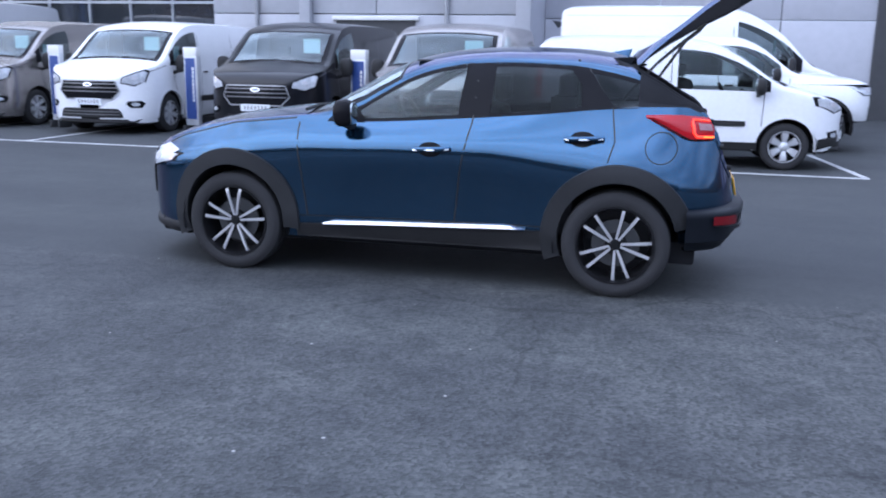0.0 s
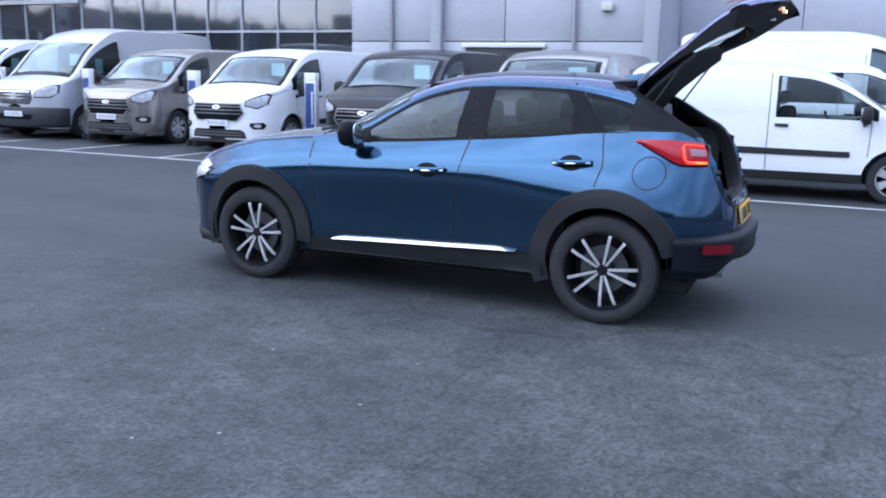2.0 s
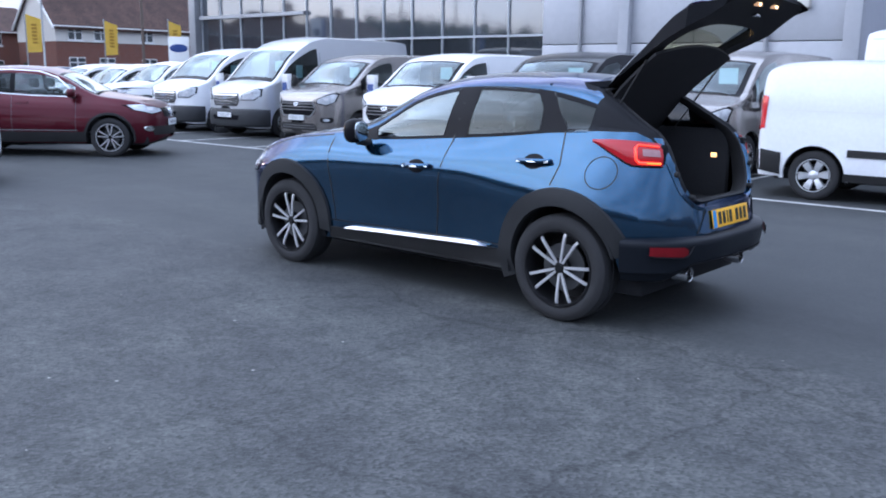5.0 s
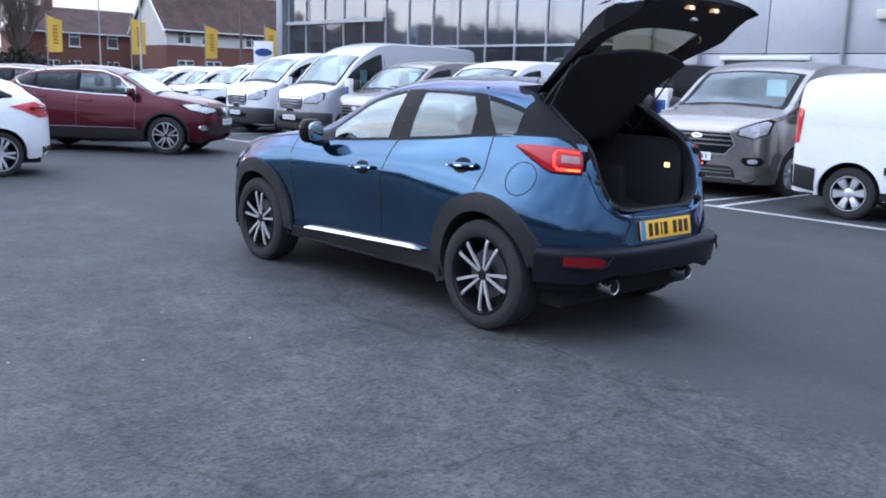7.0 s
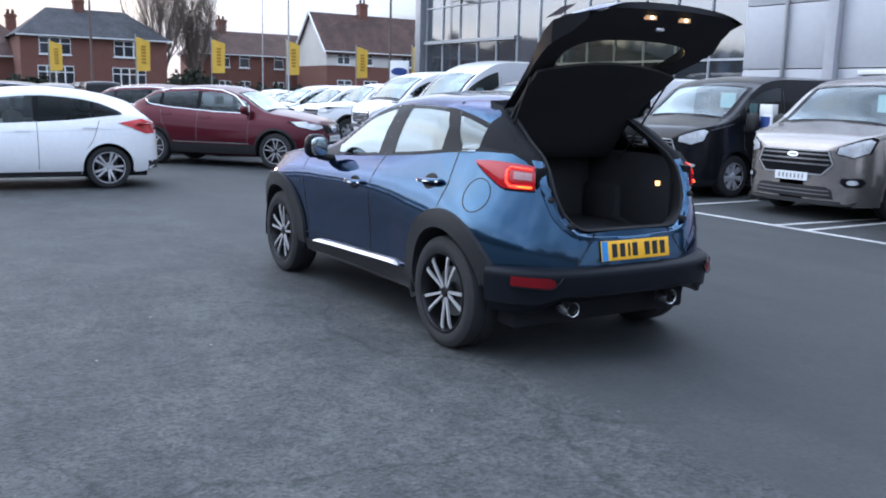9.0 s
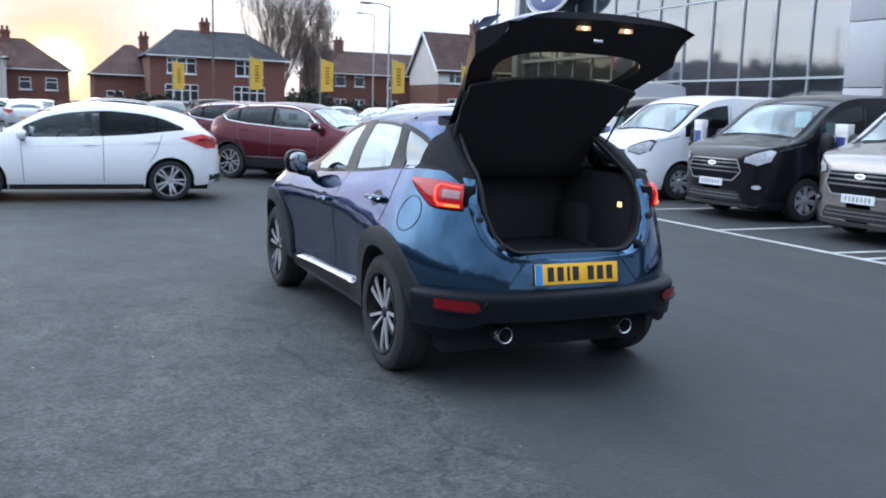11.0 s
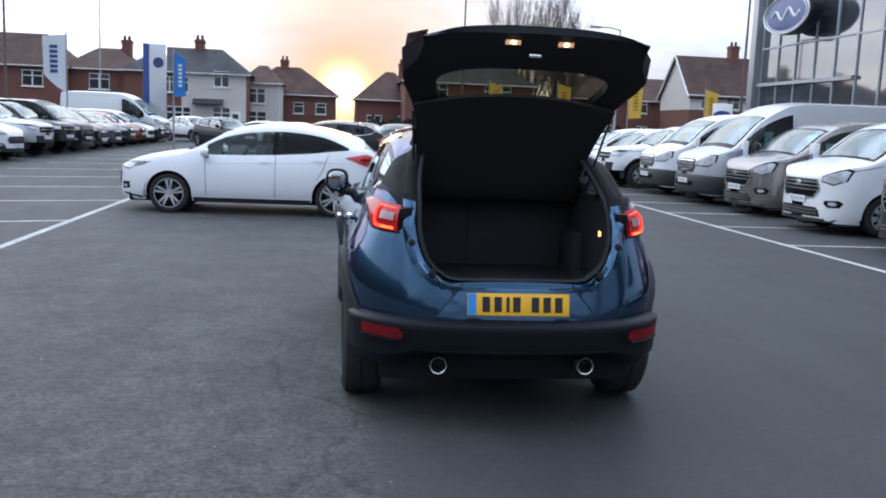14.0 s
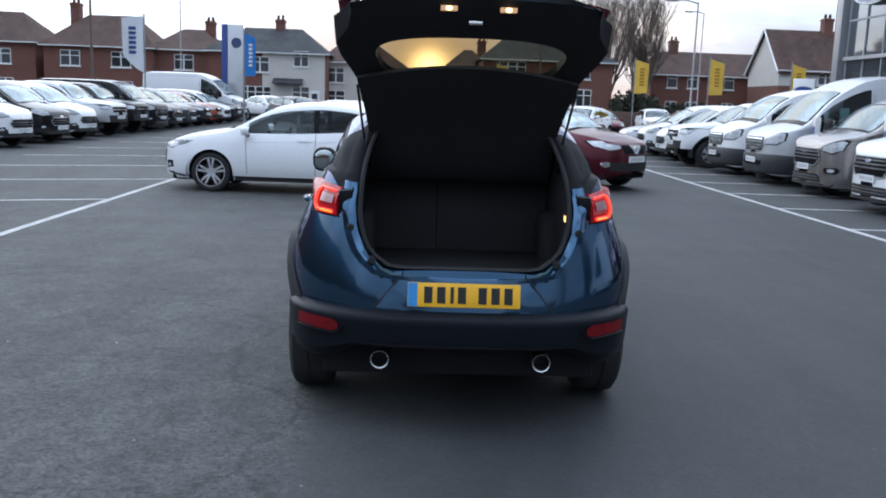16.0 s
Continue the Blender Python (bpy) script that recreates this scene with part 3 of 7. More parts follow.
class Shell:
    """The outer skin of a vehicle: forward is +x, left is +y, the ground z = 0, the middle of the wheelbase x = 0."""

    def __init__(self, s, step=0.06):
        self.s = s
        top, belt, low = spline(s["top"]), spline(s["belt"]), spline(s["low"])
        side = spline(s["side"])
        rail = spline(s["rail"]) if "rail" in s else lambda x: 99.0
        x0, x1 = s["x0"], s["x1"]
        af, nf, ar, nr = s["ends"]
        marks = sorted(set([x for a, b, *_ in s["windows"] for x in (a, b)] + list(s["screen"]) + list(s["rear_screen"] or ())))
        xs = [x0 + ar * 0.7 * (1 - math.cos(math.pi / 2 * k / 10)) + 0.002 for k in range(11)]
        xs += [x1 - af * 0.7 * (1 - math.cos(math.pi / 2 * k / 10)) - 0.002 for k in range(11)]
        a, b = x0 + ar * 0.7, x1 - af * 0.7
        n = int((b - a) / step)
        xs += [a + (b - a) * k / n for k in range(1, n)]
        xs = [x for x in xs if all(abs(x - q) > step * 0.35 for q in marks)] + marks
        self.xs = sorted(xs)
        self.rows = []
        tum, crown, bulge = s["tumble"], s["crown"], s.get("bulge", 0.012)
        for x in self.xs:
            u = max(0.0, (x - (x1 - af)) / af)
            w = s["W"] * (1 - min(u, 1) ** nf) ** (1 / nf)
            u = max(0.0, ((x0 + ar) - x) / ar)
            w *= (1 - min(u, 1) ** nr) ** (1 / nr)
            if "plan" in s:
                w *= spline(s["plan"])(x)
            zt, zb = top(x), low(x)
            zs = min(belt(x), zt - 0.045)
            zb = min(zb, zs - 0.02)
            if "section" in s:
                self.rows.append(s["section"](x, w, zt, zs, zb))
                continue
            row = [(w * side(t), zb + (zs - zb) * t) for t in SIDE_T]
            ys = row[-1][0]
            zr = max(zs + 0.006, min(zt - crown, rail(x)))
            ys *= 1 - s.get("taper", 0) * max(0.0, -0.9 - x)
            yr = max(ys - 0.012 * min(1, ys / 0.3) - (zr - zs) * tum, ys * 0.5)
            for k in range(1, NG + 1):
                t = k / NG
                row.append((ys + (yr - ys) * t + bulge * math.sin(math.pi * t) * min(1, (zr - zs) / 0.3), zs + (zr - zs) * t))
            for k in range(1, NR + 1):
                a = math.pi / 2 * k / NR
                q = 1 - (k / NR) ** 1.15
                row.append((yr * q, zr + (zt - zr) * (1 - q ** 2.4)))
            self.rows.append(row)
        self.k_side, self.k_glass = len(SIDE_T) - 1, len(SIDE_T) - 1 + NG
        v, f = [], []
        self.faces = []
        for sgn in (1, -1):
            o = len(v)
            w = len(self.rows[0])
            for x, row in zip(self.xs, self.rows):
                v += [(x, sgn * y, z) for y, z in row]
            for i in range(len(self.xs) - 1):
                for j in range(w - 1):
                    q = (o + i * w + j, o + i * w + j + 1, o + (i + 1) * w + j + 1, o + (i + 1) * w + j)
                    f.append(q if sgn > 0 else q[::-1])
                    self.faces.append((i, j))
        self.v, self.f = v, f
        self.tree = self.make_tree()

    def make_tree(self):
        from mathutils.bvhtree import BVHTree
        return BVHTree.FromPolygons([Vector(p) for p in self.v], self.f)

    def hit(self, axis, sgn, u, v, off=0.0):
        o, d = (Vector((u, 4 * sgn, v)), Vector((0, -sgn, 0))) if axis == "y" else (Vector((5 * sgn, u, v)), Vector((-sgn, 0, 0)))
        p = self.tree.ray_cast(o, d)[0]
        if p is None:
            near = self.tree.find_nearest(o + d * (4 - self.s["W"] if axis == "y" else 5 - (self.s["x1"] if sgn > 0 else -self.s["x0"])))[0]
            p = Vector((u, near.y, v)) if axis == "y" else Vector((near.x, u, v))
        return p - d * off

    def split(self):
        """Sorts the faces into paint, side glass and screens, and leaves out the wheel holes."""
        s = self.s
        self.cuts = {}
        sorts = {"paint": [], "screen": [], "rear_screen": [], "pillar": [], "border": []}
        for n in range(len(s["windows"])):
            sorts[f"window{n}"] = []
        for q, (i, j) in zip(self.f, self.faces):
            c = sum((Vector(self.v[k]) for k in q), Vector()) / 4
            if j < self.k_side:
                q = self.cut_arch(q)
                if not q:
                    continue
            if "hole" in s and s["hole"](c):
                continue
            key = "paint"
            if c.x < s.get("black_back", -9) and j >= self.k_side and c.z > 1.085 and not (j < self.k_glass and any(a <= c.x <= b for a, b, *_ in s["windows"])):
                sorts["pillar"].append(q)
                continue
            if self.k_side <= j < self.k_glass - s.get("rim", 1):
                for n, (a, b, *_) in enumerate(s["windows"]):
                    if a <= c.x <= b:
                        key = f"window{n}"
                if key == "paint" and any(a <= c.x <= b for a, b in s.get("pillars", ())):
                    key = "pillar"
            elif j >= self.k_glass + 1 or (j >= self.k_glass and s.get("full_screen")):
                if s["screen"][0] <= c.x <= s["screen"][1]:
                    edge = s.get("border", 0.06)
                    key = "border" if j == self.k_glass + 1 or c.x > s["screen"][1] - edge or c.x < s["screen"][0] + edge * 0.6 else "screen"
                elif s["rear_screen"] and s["rear_screen"][0] <= c.x <= s["rear_screen"][1]:
                    key = "rear_screen"
            sorts[key].append(q)
        return sorts

    def cut_arch(self, q):
        """Trims a side face along the round wheel openings."""
        s = self.s
        rc = s["arch"] + 0.02
        for wx in (s["wb"] / 2, -s["wb"] / 2):
            d = [math.hypot(self.v[k][0] - wx, self.v[k][2] - s["R"] - s.get("arch_lift", 0)) - rc for k in q]
            if all(e >= 0 for e in d):
                continue
            if all(e < 0 for e in d):
                return None
            out = []
            for i, k in enumerate(q):
                m = q[(i + 1) % len(q)]
                a, b = d[i], d[(i + 1) % len(q)]
                if a >= 0:
                    out.append(k)
                if (a >= 0) != (b >= 0):
                    key = (min(k, m), max(k, m))
                    if key not in self.cuts:
                        t = a / (a - b)
                        self.cuts[key] = len(self.v)
                        self.v.append(tuple(Vector(self.v[k]).lerp(Vector(self.v[m]), t)))
                    out.append(self.cuts[key])
            q = tuple(out)
            if len(q) < 3:
                return None
        return q

    def sub(self, faces):
        sh, seen = Shape(), {}
        for q in faces:
            r = []
            for k in q:
                if k not in seen:
                    seen[k] = len(sh.v)
                    sh.v.append(self.v[k])
                r.append(seen[k])
            sh.f.append(tuple(r))
        return sh

    def patch(self, poly, axis, sgn, off=0.006, n=6, rows=7, skirt=0.02):
        """A piece that follows the skin: the polygon (u, v) laid on it from the side or an end."""
        vs = [p[1] for p in poly]
        levels = sorted(set([min(vs) + (max(vs) - min(vs)) * k / rows for k in range(rows + 1)] + [round(q, 4) for q in vs]))
        levels = [q for i, q in enumerate(levels) if i == 0 or q - levels[i - 1] > 0.002]
        grid = []
        for q in levels:
            q = min(max(q, min(vs) + 1e-5), max(vs) - 1e-5)
            cross = []
            for (a, b), (c, d) in zip(poly, poly[1:] + poly[:1]):
                if (b <= q < d) or (d <= q < b):
                    cross.append(a + (c - a) * (q - b) / (d - b))
            if len(cross) < 2:
                continue
            lo, hi = min(cross), max(cross)
            grid.append([self.hit(axis, sgn, lo + (hi - lo) * k / n, q, off) for k in range(n + 1)])
        sh = Shape().grid(grid)
        d = Vector((0, -sgn, 0)) if axis == "y" else Vector((-sgn, 0, 0))
        edge = grid[0] + [r[-1] for r in grid[1:-1]] + grid[-1][::-1] + [r[0] for r in grid[-2:0:-1]]
        sh.grid([edge, [p + d * (skirt + off) for p in edge]], True)
        return sh

    def ring(self, cx, cz, r0, r1, a0, a1, sgn, off=0.012, n=28, depth=0.05):
        rows = []
        for k in range(n + 1):
            a = radians(a0 + (a1 - a0) * k / n)
            c, s = math.cos(a), math.sin(a)
            row = []
            p = self.hit("y", sgn, cx + r0 * c, cz + r0 * s, off)
            row.append(p - Vector((0, sgn * depth, 0)))
            row.append(p)
            for q in (0.3, 0.7, 0.95):
                row.append(self.hit("y", sgn, cx + (r0 + (r1 - r0) * q) * c, cz + (r0 + (r1 - r0) * q) * s, off))
            p = self.hit("y", sgn, cx + r1 * c, cz + r1 * s, 0)
            row.append(p - Vector((0, sgn * 0.01, 0)))
            # keep the lip full where the skin curls under
            yy = max(abs(w.y) for w in row[1:5])
            for w in row[1:3]:
                w.y = sgn * max(abs(w.y), yy - 0.02)
            rows.append(row)
        return Shape().grid(rows)

    def strip(self, line, axis, sgn, width, off=0.002, n=10):
        """A thin band along a polyline laid on the skin."""
        pts = []
        for (a, b), (c, d) in zip(line, line[1:]):
            m = max(2, int(math.hypot(c - a, d - b) / 0.05))
            pts += [(a + (c - a) * k / m, b + (d - b) * k / m) for k in range(m)]
        pts.append(line[-1])
        rows = []
        for i, (a, b) in enumerate(pts):
            p, q = pts[max(0, i - 1)], pts[min(len(pts) - 1, i + 1)]
            tx, tz = q[0] - p[0], q[1] - p[1]
            L = math.hypot(tx, tz) or 1
            nx, nz = -tz / L * width / 2, tx / L * width / 2
            rows.append([self.hit(axis, sgn, a + nx, b + nz, off), self.hit(axis, sgn, a - nx, b - nz, off)])
        return Shape().grid(rows)


def bumper_band(x_end, sgn, W, a, n, prof, xmin=0.0, steps=26):
    """A bumper that wraps round an end of a vehicle; prof: (z, inset) from below upwards."""
    rows = []
    for z, inset in prof:
        row = []
        for side in (1, -1):
            half = []
            for k in range(steps + 1):
                th = math.pi / 2 * k / steps
                x = (a) * max(0.0, math.sin(th)) ** (2 / n)
                y = W * max(0.0, math.cos(th)) ** (2 / n)
                half.append((sgn * (abs(x_end) - a + x * (1 - inset / a)), side * y * (1 - inset / W), z))
            keep = [abs(x_end) - a + a * math.sin(math.pi / 2 * k / steps) ** (2 / n) > xmin + 0.02 for k in range(steps + 1)]
            half = [p for p, k in zip(half, keep) if k]
            fx = W * max(0.0, 1 - max(0.0, (xmin - abs(x_end) + a) / a) ** n) ** (1 / n)
            half = [(sgn * xmin, side * fx * (1 - inset / W), z)] + half if xmin else half
            row += half if side == 1 else half[::-1][1:]
        rows.append(row)
    return Shape().grid(rows)


WHEELS = {}


def wheel_meshes(key):
    """Shared meshes for one kind of wheel: tyre, barrel, face, spokes, hub. The outer side is +y."""
    if key in WHEELS:
        return WHEELS[key]
    R, rim, width, style = key
    hw = width / 2
    tyre = Shape().lathe([(rim, -hw + 0.01), (rim + 0.02, -hw), (R - 0.025, -hw), (R - 0.006, -hw + 0.02), (R, -hw + 0.045), (R, -0.01), (R - 0.006, -0.008), (R - 0.006, 0.008), (R, 0.01), (R, hw - 0.045), (R - 0.006, hw - 0.02), (R - 0.03, hw - 0.002), (R - 0.05, hw + 0.002), (rim + 0.022, hw), (rim, hw - 0.008)], n=48)
    barrel = Shape().lathe([(rim + 0.002, hw - 0.006), (rim - 0.010, hw - 0.004), (rim - 0.018, hw - 0.02), (rim - 0.03, -hw + 0.02), (rim * 0.25, -hw + 0.03), (0.001, -hw + 0.03)], n=48)
    lip = Shape().lathe([(rim + 0.004, hw - 0.004), (rim + 0.003, hw - 0.0005), (rim - 0.008, hw - 0.0005), (rim - 0.012, hw - 0.012)], n=48)
    brake = Shape().lathe([(0.001, hw - 0.085), (rim * 0.62, hw - 0.085), (rim * 0.62, hw - 0.1)], n=32)
    spokes = []
    if style in ("twin", "star"):
        fat, spread = (1.0, 0.043) if style == "twin" else (1.75, 0.034)
        for k in range(5):
            for d in (-1, 1):
                a = radians(90 + 72 * k)
                sh = Shape()
                rows, core = [], []
                for t in np.linspace(0, 1, 7):
                    r = 0.034 + (rim - 0.010 - 0.034) * t
                    mid = d * (0.008 + spread * t)
                    wv = (0.0072 + 0.0026 * t) * fat
                    yy = hw - 0.030 + 0.018 * math.sin(math.pi * 0.5 * t) - 0.012 * (t > 0.9)
                    row = []
                    for q, dy in ((-1.1, -0.012), (-1, 0), (1, 0), (1.1, -0.012)):
                        u = mid + q * wv
                        row.append((r * math.cos(a) - u * math.sin(a), yy + dy, r * math.sin(a) + u * math.cos(a)))
                    rows.append(row)
                sh.grid(rows)
                spokes.append(sh.mesh("spoke"))
        hub = Shape().lathe([(0.001, hw - 0.022), (0.026, hw - 0.022), (0.03, hw - 0.026), (0.034, hw - 0.035), (0.066, hw - 0.036), (0.072, hw - 0.06)], n=24)
    else:
        cnt = {"five": 5, "six": 6, "seven": 7}[style]
        for k in range(cnt):
            a = radians(90 + 360 / cnt * k)
            sh, rows = Shape(), []
            for t in np.linspace(0, 1, 5):
                r = 0.045 + (rim - 0.02 - 0.045) * t
                wv = 0.028 + 0.022 * t if style != "six" else 0.03 + 0.028 * t
                yy = hw - 0.03 + 0.02 * math.sin(math.pi * 0.6 * t)
                rows.append([(r * math.cos(a) - q * wv * math.sin(a), yy + dy, r * math.sin(a) + q * wv * math.cos(a)) for q, dy in ((-1, -0.04), (-0.8, 0), (0.8, 0), (1, -0.04))])
            sh.grid(rows)
            spokes.append(sh.mesh("spoke"))
        hub = Shape().lathe([(0.001, hw - 0.012), (0.03, hw - 0.014), (0.06, hw - 0.026), (0.075, hw - 0.05)], n=20)
    WHEELS[key] = dict(tyre=tyre.mesh("tyre"), barrel=barrel.mesh("rim"), lip=lip.mesh("rim_lip"), brake=brake.mesh("brake_disc"), spokes=spokes, hub=hub.mesh("hub"))
    return WHEELS[key]


def fit_wheel(parent, x, y, side, key, mat, barrel="alloy_dark", near=True, lip=None):
    m = wheel_meshes(key)
    tyre = part("wheel", m["tyre"], "rubber", parent)
    turn = 0 if side > 0 else 180
    tyre.matrix_basis = pose(x, y * side, key[0], 0, 0, turn) @ pose(0, 0, 0, 0, 0 if x > 0 else -24, 0)
    part("rim", m["barrel"], barrel, tyre)
    part("rim_lip", m["lip"], lip or mat, tyre)
    if near:
        part("brake_disc", m["brake"], "dark_steel", tyre)
    for sp in m["spokes"]:
        part("spoke", sp, mat, tyre)
    part("hub", m["hub"], "alloy_dark" if key[3] == "twin" else mat, tyre)
    return tyre


def flipped(poly):
    return [(-u, v) for u, v in poly]


def vehicle(name, label, category, s, coat, at, group=""):
    """One complete vehicle from its numbers."""
    root = thing(name, label, category, at, group)
    sh = Shell(s, s.get("step", 0.09))
    sorts = sh.split()
    part("body", sh.sub(sorts["paint"]), coat, root, angle=50, fix=False)
    if sorts["pillar"]:
        for a, b in list(s["pillars"]) + ([(-9, s["black_back"])] if "black_back" in s else []):
            for sgn in (1, -1):
                fs = [q for q in sorts["pillar"] if sum(sh.v[k][1] for k in q) * sgn > 0 and a <= sum(sh.v[k][0] for k in q) / 4 <= b]
                sorts["pillar"] = [q for q in sorts["pillar"] if q not in fs]
                if fs:
                    part("pillar", sh.sub(fs), "satin" if a == -9 else "gloss", root, fix=False)
    for n, w in enumerate(s["windows"]):
        if sorts[f"window{n}"]:
            for sgn in (1, -1):
                fs = [q for q in sorts[f"window{n}"] if sum(sh.v[k][1] for k in q) * sgn > 0]
                part("side_window", sh.sub(fs), w[2], root, fix=False)
    if sorts["border"]:
        part("windscreen_border", sh.sub(sorts["border"]), "gloss", root, fix=False)
    if sorts["screen"]:
        part("windscreen", sh.sub(sorts["screen"]), "screen", root, fix=False)
    if sorts["rear_screen"]:
        part("rear_window", sh.sub(sorts["rear_screen"]), "tinted", root, fix=False)
    hwb, R, ar = s["wb"] / 2, s["R"], s["arch"]
    for x in (hwb, -hwb):
        for sgn in (1, -1):
            part("wheel_arch", sh.ring(x, R + s.get("arch_lift", 0), ar, ar + s.get("lip", 0.07), s.get("arch_from", -8) if x > 0 else s.get("arch_from", -8), s.get("arch_to", 188) if x > 0 else s.get("rear_arch_to", 188), sgn, s.get("lip_off", 0.006)), s.get("arch_mat") or coat, root)
            rows = []
            for k in range(17):
                a = radians((-12 + 204 * k / 16) if x > 0 else (-12 + 176 * k / 16))
                c, q = math.cos(a), math.sin(a)
                rows.append([(x + (ar + 0.03) * c, sgn * (s["W"] - 0.03), R + (ar + 0.03) * q), (x + (ar + 0.03) * c, sgn * (s["W"] - 0.42), R + (ar + 0.03) * q), (x, sgn * (s["W"] - 0.42), R)])
            part("wheel_housing", Shape().grid(rows), "lining", root)
            fit_wheel(root, x, s["track"], sgn, s["wheel"], s["wheel_mat"], s.get("barrel", "alloy_dark"), s.get("near", False), s.get("rim_lip"))
    low = min(z for _, z in s["low"])
    under = Shape().box((s["x0"] + 0.25, -s["W"] + 0.2, low - 0.03), (s["x1"] - 0.25, s["W"] - 0.2, low + 0.12), 0.02)
    for x in (hwb, -hwb):
        under.tube([(x, -s["track"] + 0.1, R), (x, s["track"] - 0.1, R)], 0.04)
    part("underbody", under, "satin", root)
    if s.get("cabin"):
        x_a, x_b, z_f = s["cabin"]
        belt = spline(s["belt"])
        cab = Shape().box((x_a, -s["W"] + 0.16, z_f - 0.05), (x_b, s["W"] - 0.16, z_f), 0.01)
        part("cabin_floor", cab, "lining", root)
        zb = belt(x_b) - 0.03
        part("dashboard", Shape().box((x_b - 0.62, -s["W"] + 0.16, z_f), (x_b + 0.05, s["W"] - 0.16, zb), 0.06), "lining", root)
        roof = spline(s["top"])
        xs = [x_a + 0.02 + (s["screen"][0] - 0.04 - x_a) * k / 6 for k in range(7)]
        part("headliner", Shape().grid([[(x, u * (s["W"] - 0.36), roof(x) - 0.085 + 0.012 * (1 - abs(u))) for u in (-1, -0.5, 0, 0.5, 1)] for x in xs]), "lining", root)
        if s.get("bulkhead", True):
            part("bulkhead", Shape().box((x_a - 0.03, -s["W"] + 0.2, z_f), (x_a, s["W"] - 0.2, roof(x_a) - 0.1), 0.01), "lining", root)
        for sx in s["seats"]:
            for sgn in (1, -1):
                seat = Shape().box((sx - 0.05, sgn * 0.38 - 0.25, z_f), (sx + 0.5, sgn * 0.38 + 0.25, z_f + 0.34), 0.06)
                seat.box((sx - 0.22, sgn * 0.38 - 0.24, z_f + 0.2), (sx + 0.0, sgn * 0.38 + 0.24, z_f + s.get("seat_h", 0.78)), 0.07)
                seat.box((sx - 0.22, sgn * 0.38 - 0.12, z_f + s.get("seat_h", 0.78) + 0.03), (sx - 0.1, sgn * 0.38 + 0.12, z_f + s.get("seat_h", 0.78) + 0.2), 0.04)
                part("seat", seat, "fabric", root)
        wz = zb + 0.02
        rows = []
        for k in range(24):
            a = 2 * math.pi * k / 24
            cx, cz = math.cos(a) * 0.185, math.sin(a) * 0.185
            rows.append(Vector((x_b - 0.72 - cz * 0.4, -0.38 + cx, wz - 0.06 + cz * 0.9)))
        part("steering_wheel", Shape().tube(rows + rows[:1], 0.016, 6).tube([rows[0], rows[12]], 0.02, 6), "plastic", root)
    for end, sgn in (("front", 1), ("rear", -1)):
        for bit in s.get(end, ()):
            nm, poly, mat, off, both = bit[:5]
            for p in ([poly, flipped(poly)] if both else [poly]):
                lamp = part(nm, sh.patch(p, "x", sgn, off, 8, 6), "gloss" if nm == "headlight" else mat, root)
                if nm == "headlight":
                    mu, mv = sum(q[0] for q in p) / len(p), sum(q[1] for q in p) / len(p)
                    part("lens", sh.patch([(mu + (u - mu) * 0.9, mv + (v - mv) * 0.82 - 0.004) for u, v in p], "x", sgn, off + 0.005, 8, 6, 0.004), mat, lamp)
                    part("reflector", sh.patch(oval(mu, mv + 0.005, 0.04, 0.032), "x", sgn, off + 0.008, 6, 5, 0.004), "alloy", lamp)
    for nm, poly, mat, off in s.get("flank", ()):
        for sgn in (1, -1):
            part(nm, sh.patch(poly, "y", sgn, off, 10, 4), mat or coat, root)
    for nm, line, width, mat in s.get("lines", ()):
        for sgn in (1, -1):
            part(nm, sh.strip(line, "y", sgn, width), mat, root)
    for nm, line, width, mat in s.get("front_lines", ()):
        part(nm, sh.strip(line, "x", 1, width, 0.022), mat, root)
    for nm, kind, args in s.get("bands", ()):
        part(nm, bumper_band(*args), kind or coat, root, angle=60)
    if "mirror" in s:
        mx, mz, mw, mh, mmat = s["mirror"]
        gap = s.get("mirror_gap", 0.06)
        for sgn in (1, -1):
            y0 = abs(sh.hit("y", sgn, mx, mz - mh * 0.6).y)
            mir = part("door_mirror", Shape().pod((mx + 0.01, sgn * (y0 + gap + mw / 2), mz), (0.068, mw / 2 + 0.01, mh / 2 + 0.006), 0.72), mmat or coat, root)
            part("mirror_arm", Shape().tube([(mx, sgn * (y0 - 0.02), mz - mh * 0.55), (mx, sgn * (y0 + 0.1), mz - mh * 0.42)], 0.03), "plastic", mir)
            part("mirror_glass", Shape().pod((mx - 0.054, sgn * (y0 + gap + mw / 2), mz), (0.012, mw / 2 - 0.012, mh / 2 - 0.014), 0.7), "mirror", mir)
    if "wipers" in s:
        top = spline(s["top"])
        xw = s["wipers"]
        for y in (-0.35, 0.35):
            part("wiper", Shape().tube([(xw, y - 0.3, top(xw) - 0.02), (xw - 0.03, y, top(xw - 0.03) + 0.0), (xw - 0.05, y + 0.32, top(xw - 0.05) - 0.02)], 0.012, 5), "plastic", root)
    for q in s.get("papers", ()):
        part("price_sheet", Shape().box(*q), "paper", root)
    for q in s.get("plates", ()):
        x, z, mat, w = q
        pl = part("number_plate", Shape().box((x - 0.008, -w / 2, z - 0.055), (x + 0.008, w / 2, z + 0.055)), mat, root, "number plate with dark bars")
        for k in range(7):
            yy = -w * 0.42 + w * 0.84 * (k + 0.5) / 7
            part("letter_bar", Shape().box((x + (0.009 if x > 0 else -0.011), yy - 0.014, z - 0.03), (x + (0.011 if x > 0 else -0.009), yy + 0.014, z + 0.03)), "plate_ink", pl)
    return root, sh


